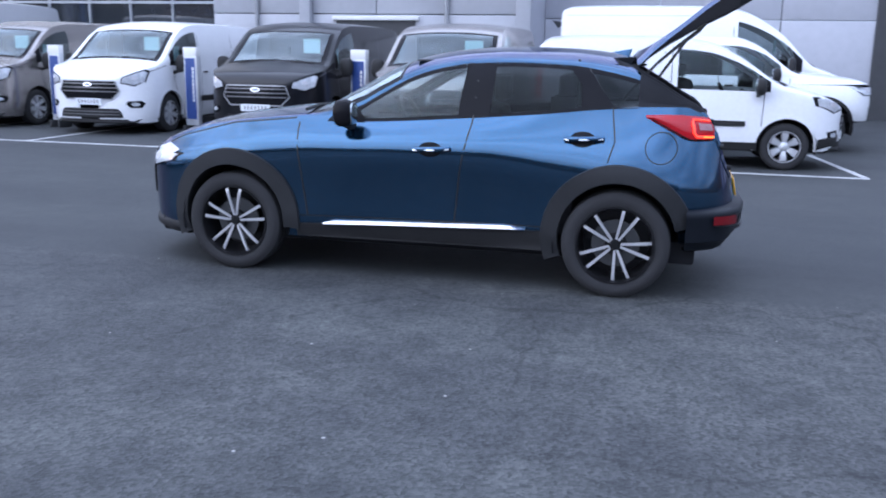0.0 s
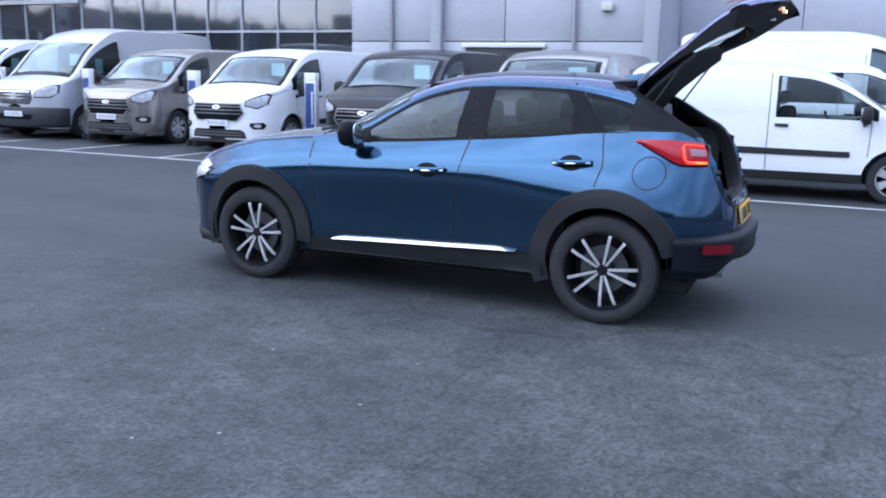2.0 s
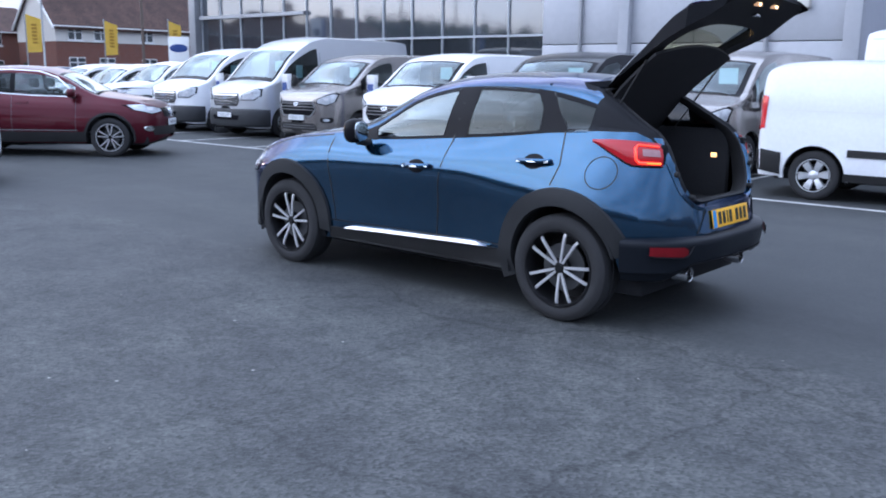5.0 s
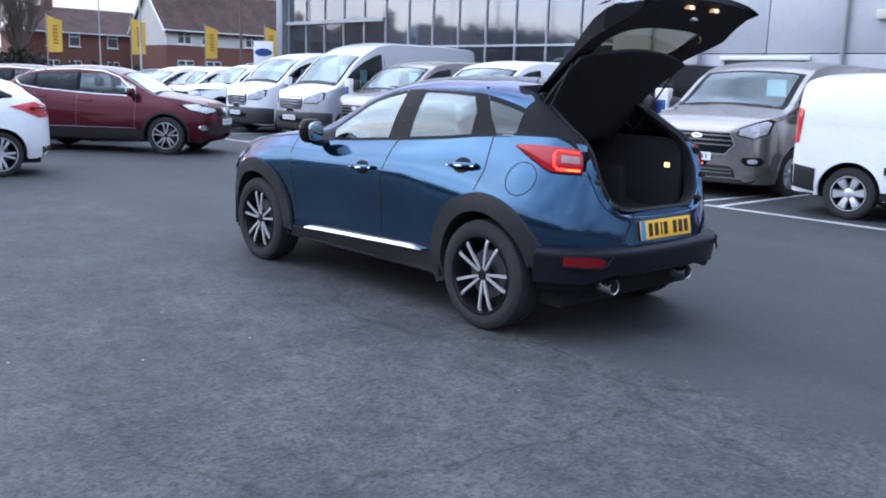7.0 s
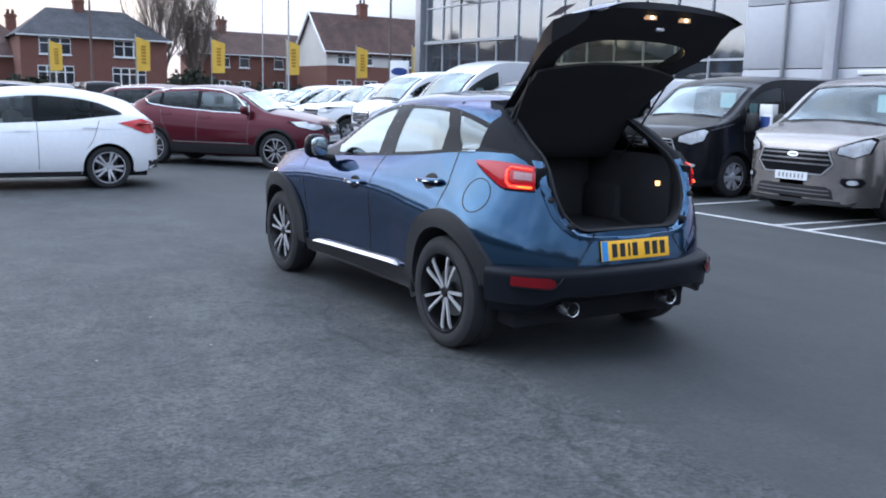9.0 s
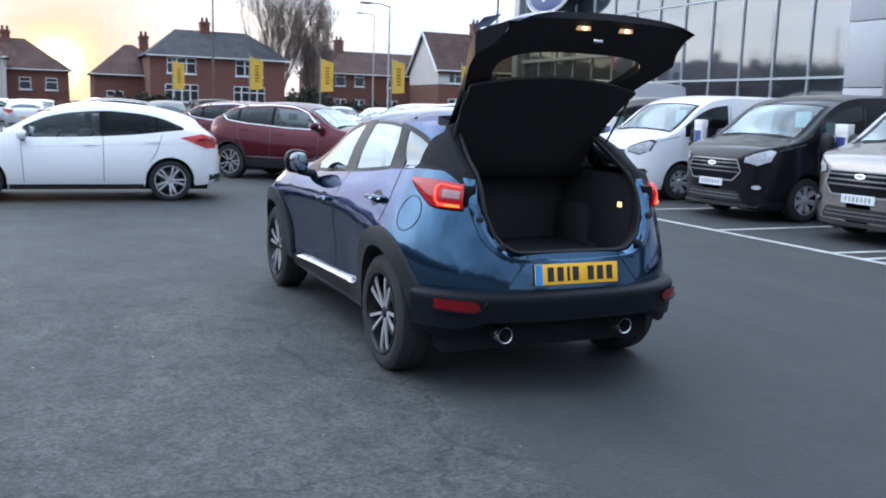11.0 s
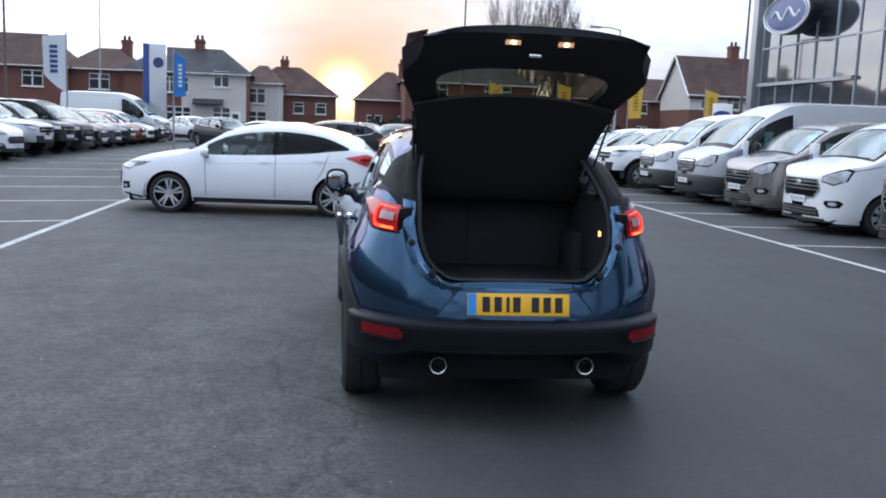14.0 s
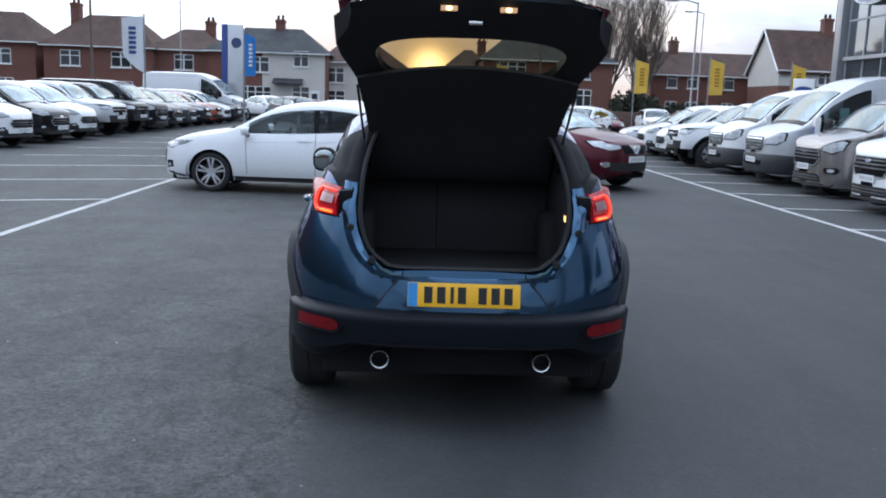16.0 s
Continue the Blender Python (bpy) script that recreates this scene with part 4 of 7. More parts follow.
def repaint(root, coat):
    """Gives a copied vehicle a coat of its own."""
    for o in root.children:
        if o.type == "MESH" and o.data.materials and o.name.split(".")[0] in ("body", "wheel_arch", "front_bumper", "rear_bumper", "door_mirror", "mirror_cap") and o.get("coat"):
            o.material_slots[0].link = "OBJECT"
            o.material_slots[0].material = M[coat]


def mark_coat(root, coat):
    for o in root.children:
        if o.type == "MESH" and o.data.materials and o.data.materials[0] == M[coat]:
            o["coat"] = 1


def oval(cy, cz, a, b, n=14):
    return [(cy + a * math.cos(2 * math.pi * k / n), cz + b * math.sin(2 * math.pi * k / n)) for k in range(n)]


SIDE = [(0, 0.93), (0.13, 0.972), (0.3, 0.998), (0.45, 1.0), (0.6, 0.99), (0.75, 0.968), (0.88, 0.935), (1, 0.885)]
VAN_SIDE = [(0, 0.95), (0.15, 0.985), (0.4, 1.0), (0.7, 0.995), (1, 0.975)]

VAN = dict(
    wb=2.933, R=0.335, arch=0.40, W=0.985, x0=-2.50, x1=2.46, track=0.85, ends=(0.75, 2.9, 0.14, 4), tumble=0.13, crown=0.06, bulge=0.03, step=0.1,
    top=[(2.46, 0.72), (2.43, 0.96), (2.33, 1.08), (2.05, 1.18), (1.70, 1.28), (1.02, 1.77), (0.76, 1.89), (0.3, 1.955), (-1, 1.97), (-2.2, 1.95), (-2.42, 1.88), (-2.5, 1.6)],
    belt=[(2.4, 1.05), (1.72, 1.17), (0.3, 1.13), (-2.5, 1.13)], low=[(2.46, 0.25), (2.2, 0.20), (-2.5, 0.28)], side=VAN_SIDE,
    windows=[(0.42, 1.30, "cab_glass")], pillars=[(1.30, 1.48)], screen=(0.98, 1.70), rear_screen=None, wheel=(0.335, 0.215, 0.215, "seven"), wheel_mat="alloy_grey", lip=0.05,
    cabin=(0.2, 1.7, 0.62), seats=(0.6,), seat_h=0.72, mirror=(1.32, 1.2, 0.2, 0.3, "plastic"), wipers=1.72,
    front=[("grille", [(-0.44, 0.60), (0.44, 0.60), (0.57, 0.74), (0.50, 0.91), (-0.50, 0.91), (-0.57, 0.74)], "gloss", 0.012, False),
           ("grille_bar", [(-0.52, 0.720), (0.52, 0.720), (0.52, 0.740), (-0.52, 0.740)], "bar", 0.024, False), ("grille_bar", [(-0.54, 0.785), (0.54, 0.785), (0.54, 0.805), (-0.54, 0.805)], "bar", 0.024, False), ("grille_bar", [(-0.5, 0.850), (0.5, 0.850), (0.5, 0.870), (-0.5, 0.870)], "bar", 0.024, False),
           ("badge", oval(0, 0.848, 0.082, 0.034), "chrome", 0.034, False), ("badge", oval(0, 0.848, 0.062, 0.021), "badge_face", 0.037, False),
           ("headlight", [(0.58, 0.87), (0.78, 0.82), (0.91, 0.90), (0.935, 1.08), (0.90, 1.11), (0.60, 0.965)], "lens", 0.008, True),
           ("lower_grille", [(-0.60, 0.29), (0.60, 0.29), (0.57, 0.40), (0.50, 0.445), (-0.50, 0.445), (-0.57, 0.40)], "plastic", 0.012, False), ("intake_bar", [(-0.55, 0.335), (0.55, 0.335), (0.55, 0.35), (-0.55, 0.35)], "bar", 0.02, False), ("intake_bar", [(-0.54, 0.385), (0.54, 0.385), (0.54, 0.40), (-0.54, 0.40)], "bar", 0.02, False), ("bumper_lip", [(-0.78, 0.21), (0.78, 0.21), (0.84, 0.265), (-0.84, 0.265)], "plastic", 0.014, False),
           ("fog_lamp_surround", [(0.66, 0.52), (0.72, 0.46), (0.86, 0.46), (0.90, 0.53), (0.86, 0.58), (0.68, 0.57)], "gloss", 0.01, True), ("fog_lamp", oval(0.79, 0.52, 0.055, 0.032), "lens", 0.02, True)],
    flank=[("rub_strip", [(-0.98, 0.50), (0.95, 0.50), (0.95, 0.60), (-0.98, 0.60)], "plastic", 0.012), ("door_handle", [(0.44, 1.02), (0.62, 1.02), (0.62, 1.05), (0.44, 1.05)], "plastic", 0.02), ("door_handle", [(0.12, 1.02), (0.28, 1.02), (0.28, 1.05), (0.12, 1.05)], "plastic", 0.02)],
    lines=[("door_gap", [(1.32, 1.15), (1.30, 0.8), (1.02, 0.45)], 0.012, "gap"), ("door_gap", [(0.36, 1.72), (0.36, 0.36)], 0.012, "gap"), ("door_gap", [(-0.95, 1.75), (-0.95, 0.8)], 0.012, "gap"), ("bonnet_gap", [(1.55, 1.17), (2.0, 1.08), (2.2, 1.0)], 0.012, "gap"), ("side_rail", [(-0.9, 1.08), (-2.3, 1.08)], 0.02, "gap")],
    front_lines=[("grille_frame", [(-0.44, 0.60), (0.44, 0.60), (0.57, 0.74), (0.50, 0.91), (-0.50, 0.91), (-0.57, 0.74), (-0.44, 0.60)], 0.02, "steel")],
    papers=[((1.12, 0.28, 1.42), (1.13, 0.58, 1.66)), ((0.85, 0.80, 1.25), (1.02, 0.805, 1.5))], plates=[(2.475, 0.56, "plate_w", 0.5)],
)
TALL = dict(VAN, front_lines=(), wb=3.3, R=0.345, x0=-2.75, x1=2.62, W=1.02, track=0.88, ends=(0.6, 2.8, 0.12, 4), tumble=0.1, step=0.12,
    top=[(2.62, 0.7), (2.60, 0.98), (2.50, 1.10), (2.2, 1.25), (1.95, 1.34), (1.35, 1.92), (1.0, 2.16), (0.6, 2.34), (0.1, 2.41), (-1.5, 2.42), (-2.6, 2.39), (-2.7, 2.3), (-2.75, 1.9)],
    belt=[(2.5, 1.12), (1.9, 1.2), (0.5, 1.15), (-2.75, 1.15)], windows=[(0.55, 1.55, "cab_glass")], pillars=[(1.55, 1.72)], screen=(1.15, 1.95), low=[(2.62, 0.27), (2.3, 0.22), (-2.75, 0.32)],
    cabin=(0.3, 1.9, 0.7), seats=(0.75,), mirror=(1.5, 1.28, 0.22, 0.38, "plastic"), wipers=1.97, wheel=(0.345, 0.2, 0.215, "seven"),
    front=[("grille", [(-0.42, 0.730), (0.42, 0.730), (0.5, 0.850), (0.46, 1.030), (-0.46, 1.030), (-0.5, 0.850)], "dark_steel", 0.012, False)] + [("grille_bar", [(-0.44, z), (0.44, z), (0.44, z + 0.025), (-0.44, z + 0.025)], "chrome", 0.024, False) for z in (0.77, 0.84, 0.91, 0.98)] +
          [("badge", oval(0, 0.92, 0.09, 0.038), "chrome", 0.034, False), ("badge", oval(0, 0.92, 0.07, 0.025), "badge_face", 0.037, False), ("headlight", [(0.55, 0.870), (0.86, 0.870), (0.965, 0.970), (0.97, 1.140), (0.92, 1.170), (0.58, 1.010)], "lens", 0.01, True),
           ("lower_grille", [(-0.45, 0.42), (0.45, 0.42), (0.5, 0.52), (-0.5, 0.52)], "gloss", 0.04, False)],
    bands=[("front_bumper", "bumper_grey", (2.645, 1, 1.035, 0.6, 2.8, [(0.25, 0.12), (0.26, 0.03), (0.32, 0.004), (0.5, 0.0), (0.63, 0.004), (0.68, 0.03), (0.69, 0.1)], 2.1))],
    # side crease: a flat grey strip paints the fold's shade
    lines=[("door_gap", [(1.5, 1.2), (1.45, 0.8), (1.2, 0.45)], 0.012, "gap"), ("door_gap", [(0.48, 2.0), (0.48, 0.4)], 0.012, "gap"), ("roof_crease", [(0.2, 2.2), (-2.6, 2.2)], 0.02, "silver"), ("side_crease", [(0.4, 1.3), (-2.6, 1.3)], 0.02, "gap")],
    flank=[("rub_strip", [(-1.15, 0.5), (1.1, 0.5), (1.1, 0.66), (-1.15, 0.66)], "plastic", 0.012)],
    papers=[((1.35, 0.3, 1.55), (1.36, 0.6, 1.8)), ((0.95, 0.84, 1.4), (1.15, 0.845, 1.7))], plates=[(2.66, 0.53, "plate_w", 0.52)])
MID = dict(TALL, top=[(2.62, 0.7), (2.60, 0.98), (2.50, 1.10), (2.2, 1.25), (1.95, 1.34), (1.35, 1.86), (1.0, 2.04), (0.6, 2.13), (0.1, 2.16), (-1.5, 2.17), (-2.6, 2.14), (-2.7, 2.06), (-2.75, 1.8)],
    lines=[("door_gap", [(1.5, 1.2), (1.45, 0.8), (1.2, 0.45)], 0.012, "gap"), ("door_gap", [(0.48, 1.9), (0.48, 0.4)], 0.012, "gap"), ("side_crease", [(0.4, 1.3), (-2.6, 1.3)], 0.02, "gap")])
SMALL_VAN = dict(VAN, front_lines=[("grille_frame", [(-0.42, 0.52), (0.42, 0.52), (0.5, 0.62), (0.42, 0.73), (-0.42, 0.73), (-0.5, 0.62), (-0.42, 0.52)], 0.018, "steel")], wb=2.62, R=0.312, arch=0.375, x0=-2.1, x1=2.12, W=0.885, track=0.755, ends=(0.8, 2.6, 0.22, 3.5), tumble=0.16, step=0.07, near=True,
    top=[(2.12, 0.62), (2.07, 0.82), (1.9, 0.95), (1.55, 1.07), (1.28, 1.14), (0.6, 1.56), (0.25, 1.69), (-0.3, 1.74), (-1.2, 1.75), (-1.85, 1.72), (-2.02, 1.6), (-2.1, 1.1)],
    belt=[(2.1, 0.9), (1.3, 1.02), (0.3, 1.04), (-2.1, 1.06)], low=[(2.12, 0.36), (1.8, 0.26), (-2.0, 0.28), (-2.1, 0.36)], windows=[(-0.13, 0.92, "glass")], pillars=[(0.92, 1.08)], screen=(0.55, 1.28),
    cabin=(-0.2, 1.25, 0.45), seats=(0.1,), mirror=(0.92, 1.1, 0.17, 0.22, "plastic"), wipers=1.3, wheel=(0.312, 0.205, 0.195, "six"), barrel="alloy_dark", papers=[], plates=[(2.13, 0.45, "plate_w", 0.5)],
    front=[("headlight", [(0.5, 0.80), (0.7, 0.76), (0.84, 0.86), (0.84, 0.98), (0.78, 0.98), (0.55, 0.88)], "lens", 0.01, True), ("grille", [(-0.42, 0.52), (0.42, 0.52), (0.5, 0.62), (0.42, 0.73), (-0.42, 0.73), (-0.5, 0.62)], "gloss", 0.012, False), ("grille_bar", [(-0.46, 0.585), (0.46, 0.585), (0.46, 0.60), (-0.46, 0.60)], "bar", 0.02, False), ("grille_bar", [(-0.46, 0.645), (0.46, 0.645), (0.46, 0.66), (-0.46, 0.66)], "bar", 0.02, False), ("badge", oval(0, 0.76, 0.075, 0.03), "chrome", 0.02, False), ("fog_lamp_surround", [(0.58, 0.42), (0.74, 0.42), (0.76, 0.52), (0.62, 0.54)], "gloss", 0.01, True), ("fog_lamp", oval(0.68, 0.475, 0.045, 0.03), "lens", 0.018, True), ("bumper_lip", [(-0.8, 0.28), (0.8, 0.28), (0.82, 0.38), (-0.82, 0.38)], "plastic", 0.02, False)],
    rear=[("tail_light", [(0.74, 0.86), (0.84, 0.86), (0.845, 1.3), (0.76, 1.3)], "red_lens", 0.012, True), ("rear_bumper", [(-0.84, 0.34), (0.84, 0.34), (0.85, 0.60), (-0.85, 0.60)], "plastic", 0.03, False)],
    flank=[("rub_strip", [(-0.92, 0.57), (0.78, 0.57), (0.78, 0.64), (-0.92, 0.66)], "plastic", 0.014), ("door_handle", [(-0.13, 0.93), (0.03, 0.93), (0.03, 0.965), (-0.13, 0.965)], "plastic", 0.025), ("sill_trim", [(-0.95, 0.26), (0.95, 0.26), (0.95, 0.36), (-0.95, 0.36)], "plastic", 0.012), ("front_corner_trim", [(1.72, 0.28), (2.02, 0.34), (2.02, 0.48), (1.72, 0.42)], "plastic", 0.02), ("tail_light", [(-2.04, 0.88), (-1.95, 0.88), (-1.93, 1.28), (-2.0, 1.3)], "tail_red", 0.012), ("rear_corner_trim", [(-1.98, 0.34), (-1.72, 0.30), (-1.72, 0.58), (-1.98, 0.62)], "plastic", 0.02)],
    lines=[("door_gap", [(-0.21, 1.6), (-0.21, 0.36)], 0.012, "gap"), ("door_gap", [(1.0, 1.02), (0.98, 0.5)], 0.012, "gap"), ("panel_crease", [(-0.36, 1.1), (-0.36, 1.5), (-1.75, 1.5), (-1.8, 1.12), (-0.36, 1.1)], 0.014, "frame_w")])
PICKUP = dict(VAN, bulkhead=False, front_lines=(), wb=3.22, R=0.38, arch=0.46, x0=-2.6, x1=2.45, W=0.93, track=0.78, ends=(0.6, 2.8, 0.12, 4), tumble=0.3, step=0.1,
    top=[(2.45, 0.8), (2.42, 1.02), (2.3, 1.12), (1.6, 1.22), (1.25, 1.26), (0.6, 1.70), (0.25, 1.80), (-0.6, 1.80), (-0.95, 1.72), (-1.15, 1.30), (-1.25, 1.22), (-2.5, 1.2), (-2.58, 1.1), (-2.6, 0.9)],
    belt=[(2.4, 1.1), (1.2, 1.16), (-0.9, 1.18), (-2.6, 1.16)], low=[(2.45, 0.5), (-2.6, 0.52)], windows=[(0.05, 0.95, "glass"), (-0.75, -0.02, "tinted")], pillars=[(-0.02, 0.05)], screen=(0.58, 1.25), side=SIDE,
    cabin=(-0.9, 1.25, 0.6), seats=(0.1,), mirror=(0.85, 1.2, 0.2, 0.22, "plastic"), wipers=1.27, wheel=(0.38, 0.22, 0.25, "six"), arch_mat="plastic", papers=[], plates=[(2.47, 0.66, "plate_w", 0.52)],
    front=[("grille", [(-0.45, 0.82), (0.45, 0.82), (0.5, 1.0), (-0.5, 1.0)], "gloss", 0.012, False), ("grille_bar", [(-0.46, 0.89), (0.46, 0.89), (0.46, 0.93), (-0.46, 0.93)], "chrome", 0.024, False), ("headlight", [(0.56, 0.9), (0.82, 0.9), (0.89, 1.0), (0.88, 1.08), (0.56, 1.04)], "lens", 0.01, True), ("lower_grille", [(-0.6, 0.5), (0.6, 0.5), (0.66, 0.72), (-0.66, 0.72)], "plastic", 0.012, False)],
    flank=[("door_handle", [(0.1, 1.0), (0.24, 1.0), (0.24, 1.035), (0.1, 1.035)], "plastic", 0.025)], lines=[("door_gap", [(0.0, 1.6), (0.0, 0.55)], 0.012, "gap"), ("door_gap", [(1.1, 1.15), (1.05, 0.6)], 0.012, "gap")])
HATCH = dict(VAN, bulkhead=False, front_lines=(), wb=2.61, R=0.312, arch=0.358, x0=-2.13, x1=2.21, W=0.905, track=0.765, ends=(0.95, 2.5, 0.8, 2.7), tumble=0.42, crown=0.06, bulge=0.015, step=0.07, near=True, side=SIDE,
    top=[(2.21, 0.56), (2.16, 0.70), (1.98, 0.82), (1.5, 0.95), (1.08, 1.02), (0.35, 1.37), (0.0, 1.445), (-0.4, 1.475), (-0.9, 1.45), (-1.35, 1.38), (-1.60, 1.31), (-1.72, 1.268), (-1.78, 1.21), (-1.95, 1.05), (-2.04, 0.97), (-2.1, 0.75), (-2.13, 0.55)],
    belt=[(2.1, 0.8), (1.1, 0.93), (0, 0.955), (-0.8, 1.0), (-1.4, 1.07), (-1.6, 1.085), (-2.1, 1.06)], rail=[(0.5, 1.6), (-0.5, 1.42), (-0.9, 1.37), (-1.2, 1.29), (-1.45, 1.165), (-1.6, 1.09), (-2.1, 1.07)], low=[(2.21, 0.30), (1.9, 0.2), (-1.8, 0.24), (-2.13, 0.36)], windows=[(-0.32, 0.72, "glass"), (-1.10, -0.40, "tinted"), (-1.52, -1.14, "tinted")], pillars=[(-0.40, -0.32), (-1.14, -1.10)], screen=(0.35, 1.08), rear_screen=(-1.93, -1.77),
    cabin=(-1.4, 1.05, 0.38), seats=(0.0, -0.9), mirror=(0.72, 0.98, 0.17, 0.13, None), wipers=1.06, wheel=(0.312, 0.228, 0.215, "star"), wheel_mat="alloy", barrel="alloy_dark", papers=[], plates=[(-2.122, 0.62, "plate_y", 0.46)],
    front=[("headlight", [(0.42, 0.70), (0.66, 0.66), (0.8, 0.74), (0.82, 0.80), (0.7, 0.80), (0.45, 0.74)], "lens", 0.008, True), ("grille", [(-0.42, 0.42), (0.42, 0.42), (0.48, 0.62), (-0.48, 0.62)], "gloss", 0.012, False), ("fog_lamp_surround", [(0.56, 0.40), (0.70, 0.40), (0.72, 0.47), (0.60, 0.47)], "gloss", 0.008, True)],
    rear=[("tail_light", [(0.5, 0.86), (0.80, 0.84), (0.86, 0.96), (0.5, 1.0)], "red_lens", 0.012, True), ("rear_bumper", [(-0.7, 0.26), (0.7, 0.26), (0.74, 0.40), (-0.74, 0.40)], "plastic", 0.014, False)],
    flank=[("tail_light", [(-2.02, 0.985), (-1.80, 1.03), (-1.46, 0.965), (-1.62, 0.91), (-1.86, 0.81), (-2.02, 0.81)], "tail_red", 0.012), ("headlight", [(1.62, 0.785), (1.98, 0.67), (2.06, 0.69), (2.02, 0.76), (1.9, 0.80)], "lens_dark", 0.008), ("fog_lamp_surround", [(1.93, 0.37), (2.08, 0.34), (2.10, 0.45), (1.97, 0.47)], "gloss", 0.008), ("fog_lamp", [(1.99, 0.385), (2.05, 0.375), (2.06, 0.415), (2.0, 0.425)], "lens", 0.018), ("bumper_lip", [(1.72, 0.22), (2.05, 0.27), (2.06, 0.30), (1.72, 0.25)], "plastic", 0.012), ("door_handle", [(-0.28, 0.84), (-0.08, 0.84), (-0.08, 0.875), (-0.28, 0.875)], None, 0.02), ("door_handle", [(-1.16, 0.89), (-0.96, 0.89), (-0.96, 0.925), (-1.16, 0.925)], None, 0.02), ("sill_trim", [(-0.92, 0.20), (0.92, 0.20), (0.92, 0.26), (-0.92, 0.26)], "plastic", 0.01)],
    # the flank crease is a thin grey strip, its shade drawn in colour
    lines=[("door_gap", [(-0.36, 1.0), (-0.36, 0.3)], 0.009, "gap"), ("door_gap", [(0.75, 0.92), (0.72, 0.3)], 0.009, "gap"), ("door_gap", [(-1.2, 1.0), (-1.1, 0.72), (-0.95, 0.5)], 0.009, "gap"), ("body_crease", [(-1.6, 0.88), (0.7, 0.8)], 0.006, "silver")])
SUV = dict(HATCH, wb=2.646, R=0.345, arch=0.40, x0=-2.13, x1=2.2, W=0.905, track=0.765, tumble=0.36,
    top=[(2.2, 0.62), (2.16, 0.82), (2.0, 0.95), (1.6, 1.06), (1.12, 1.13), (0.45, 1.47), (0.1, 1.565), (-0.4, 1.59), (-1.0, 1.56), (-1.4, 1.50), (-1.62, 1.40), (-1.9, 1.12), (-2.03, 1.0), (-2.1, 0.8), (-2.13, 0.6)],
    rail=[(0.5, 1.8), (-0.5, 1.53), (-1.0, 1.49), (-1.3, 1.43), (-1.5, 1.33), (-1.65, 1.24), (-2.1, 1.2)], belt=[(2.1, 0.9), (1.1, 1.03), (0, 1.06), (-1.0, 1.13), (-2.1, 1.2)], low=[(2.2, 0.34), (1.9, 0.24), (-1.8, 0.28), (-2.13, 0.42)], windows=[(-0.30, 0.74, "glass"), (-1.12, -0.38, "tinted"), (-1.5, -1.18, "tinted")], pillars=[(-0.38, -0.30), (-1.18, -1.12)], screen=(0.42, 1.12), rear_screen=(-1.9, -1.55),
    cabin=(-1.4, 1.1, 0.45), seats=(0.05, -0.85), mirror=(0.72, 1.12, 0.18, 0.15, None), wipers=1.1, barrel="alloy_dark", wheel=(0.345, 0.24, 0.215, "twin"), arch_mat="plastic", arch_from=-5, lip=0.045, plates=[(-2.15, 0.75, "plate_y", 0.52), (2.215, 0.6, "plate_w", 0.52)],
    front=[("headlight", [(0.40, 0.80), (0.62, 0.75), (0.8, 0.83), (0.82, 0.92), (0.7, 0.92), (0.42, 0.86)], "lens", 0.008, True), ("grille", [(-0.34, 0.70), (0.34, 0.70), (0.40, 0.86), (-0.40, 0.86)], "gloss", 0.012, False), ("grille_trim", [(-0.05, 0.70), (0.05, 0.70), (0.20, 0.87), (0.12, 0.87), (0.0, 0.735), (-0.12, 0.87), (-0.20, 0.87)], "chrome", 0.022, False), ("badge", oval(0, 0.79, 0.06, 0.06), "chrome", 0.03, False), ("lower_grille", [(-0.6, 0.38), (0.6, 0.38), (0.66, 0.54), (-0.66, 0.54)], "plastic", 0.012, False), ("fog_lamp", oval(0.68, 0.5, 0.06, 0.05), "chrome", 0.02, True)],
    rear=[("tail_light", [(0.48, 0.94), (0.80, 0.92), (0.84, 1.06), (0.48, 1.08)], "red_lens", 0.012, True), ("rear_bumper", [(-0.8, 0.34), (0.8, 0.34), (0.82, 0.52), (-0.82, 0.52)], "plastic", 0.016, False)],
    flank=[("headlight", [(1.62, 0.92), (1.95, 0.80), (2.02, 0.84), (1.88, 0.93)], "lens", 0.008), ("tail_light", [(-1.98, 1.02), (-1.6, 1.06), (-1.66, 0.97), (-1.98, 0.96)], "red_lens", 0.012), ("door_handle", [(-0.26, 0.94), (-0.06, 0.94), (-0.06, 0.975), (-0.26, 0.975)], None, 0.02), ("door_handle", [(-1.12, 0.99), (-0.92, 0.99), (-0.92, 1.025), (-1.12, 1.025)], None, 0.02), ("sill_trim", [(-0.92, 0.26), (0.92, 0.26), (0.92, 0.44), (-0.92, 0.44)], "plastic", 0.012)],
    lines=[("window_trim", [(0.80, 1.05), (0, 1.07), (-1.0, 1.135), (-1.42, 1.19), (-1.55, 1.30), (-1.45, 1.405), (-1.0, 1.485), (-0.4, 1.515), (0.1, 1.49), (0.42, 1.385), (0.80, 1.06)], 0.016, "chrome"), ("sill_trim", [(0.78, 0.47), (-0.86, 0.47)], 0.018, "chrome"), ("door_gap", [(-0.34, 1.08), (-0.34, 0.4)], 0.009, "gap"), ("door_gap", [(0.77, 1.02), (0.75, 0.4)], 0.009, "gap"), ("door_gap", [(-1.15, 1.1), (-1.1, 0.85), (-0.95, 0.6)], 0.009, "gap")])


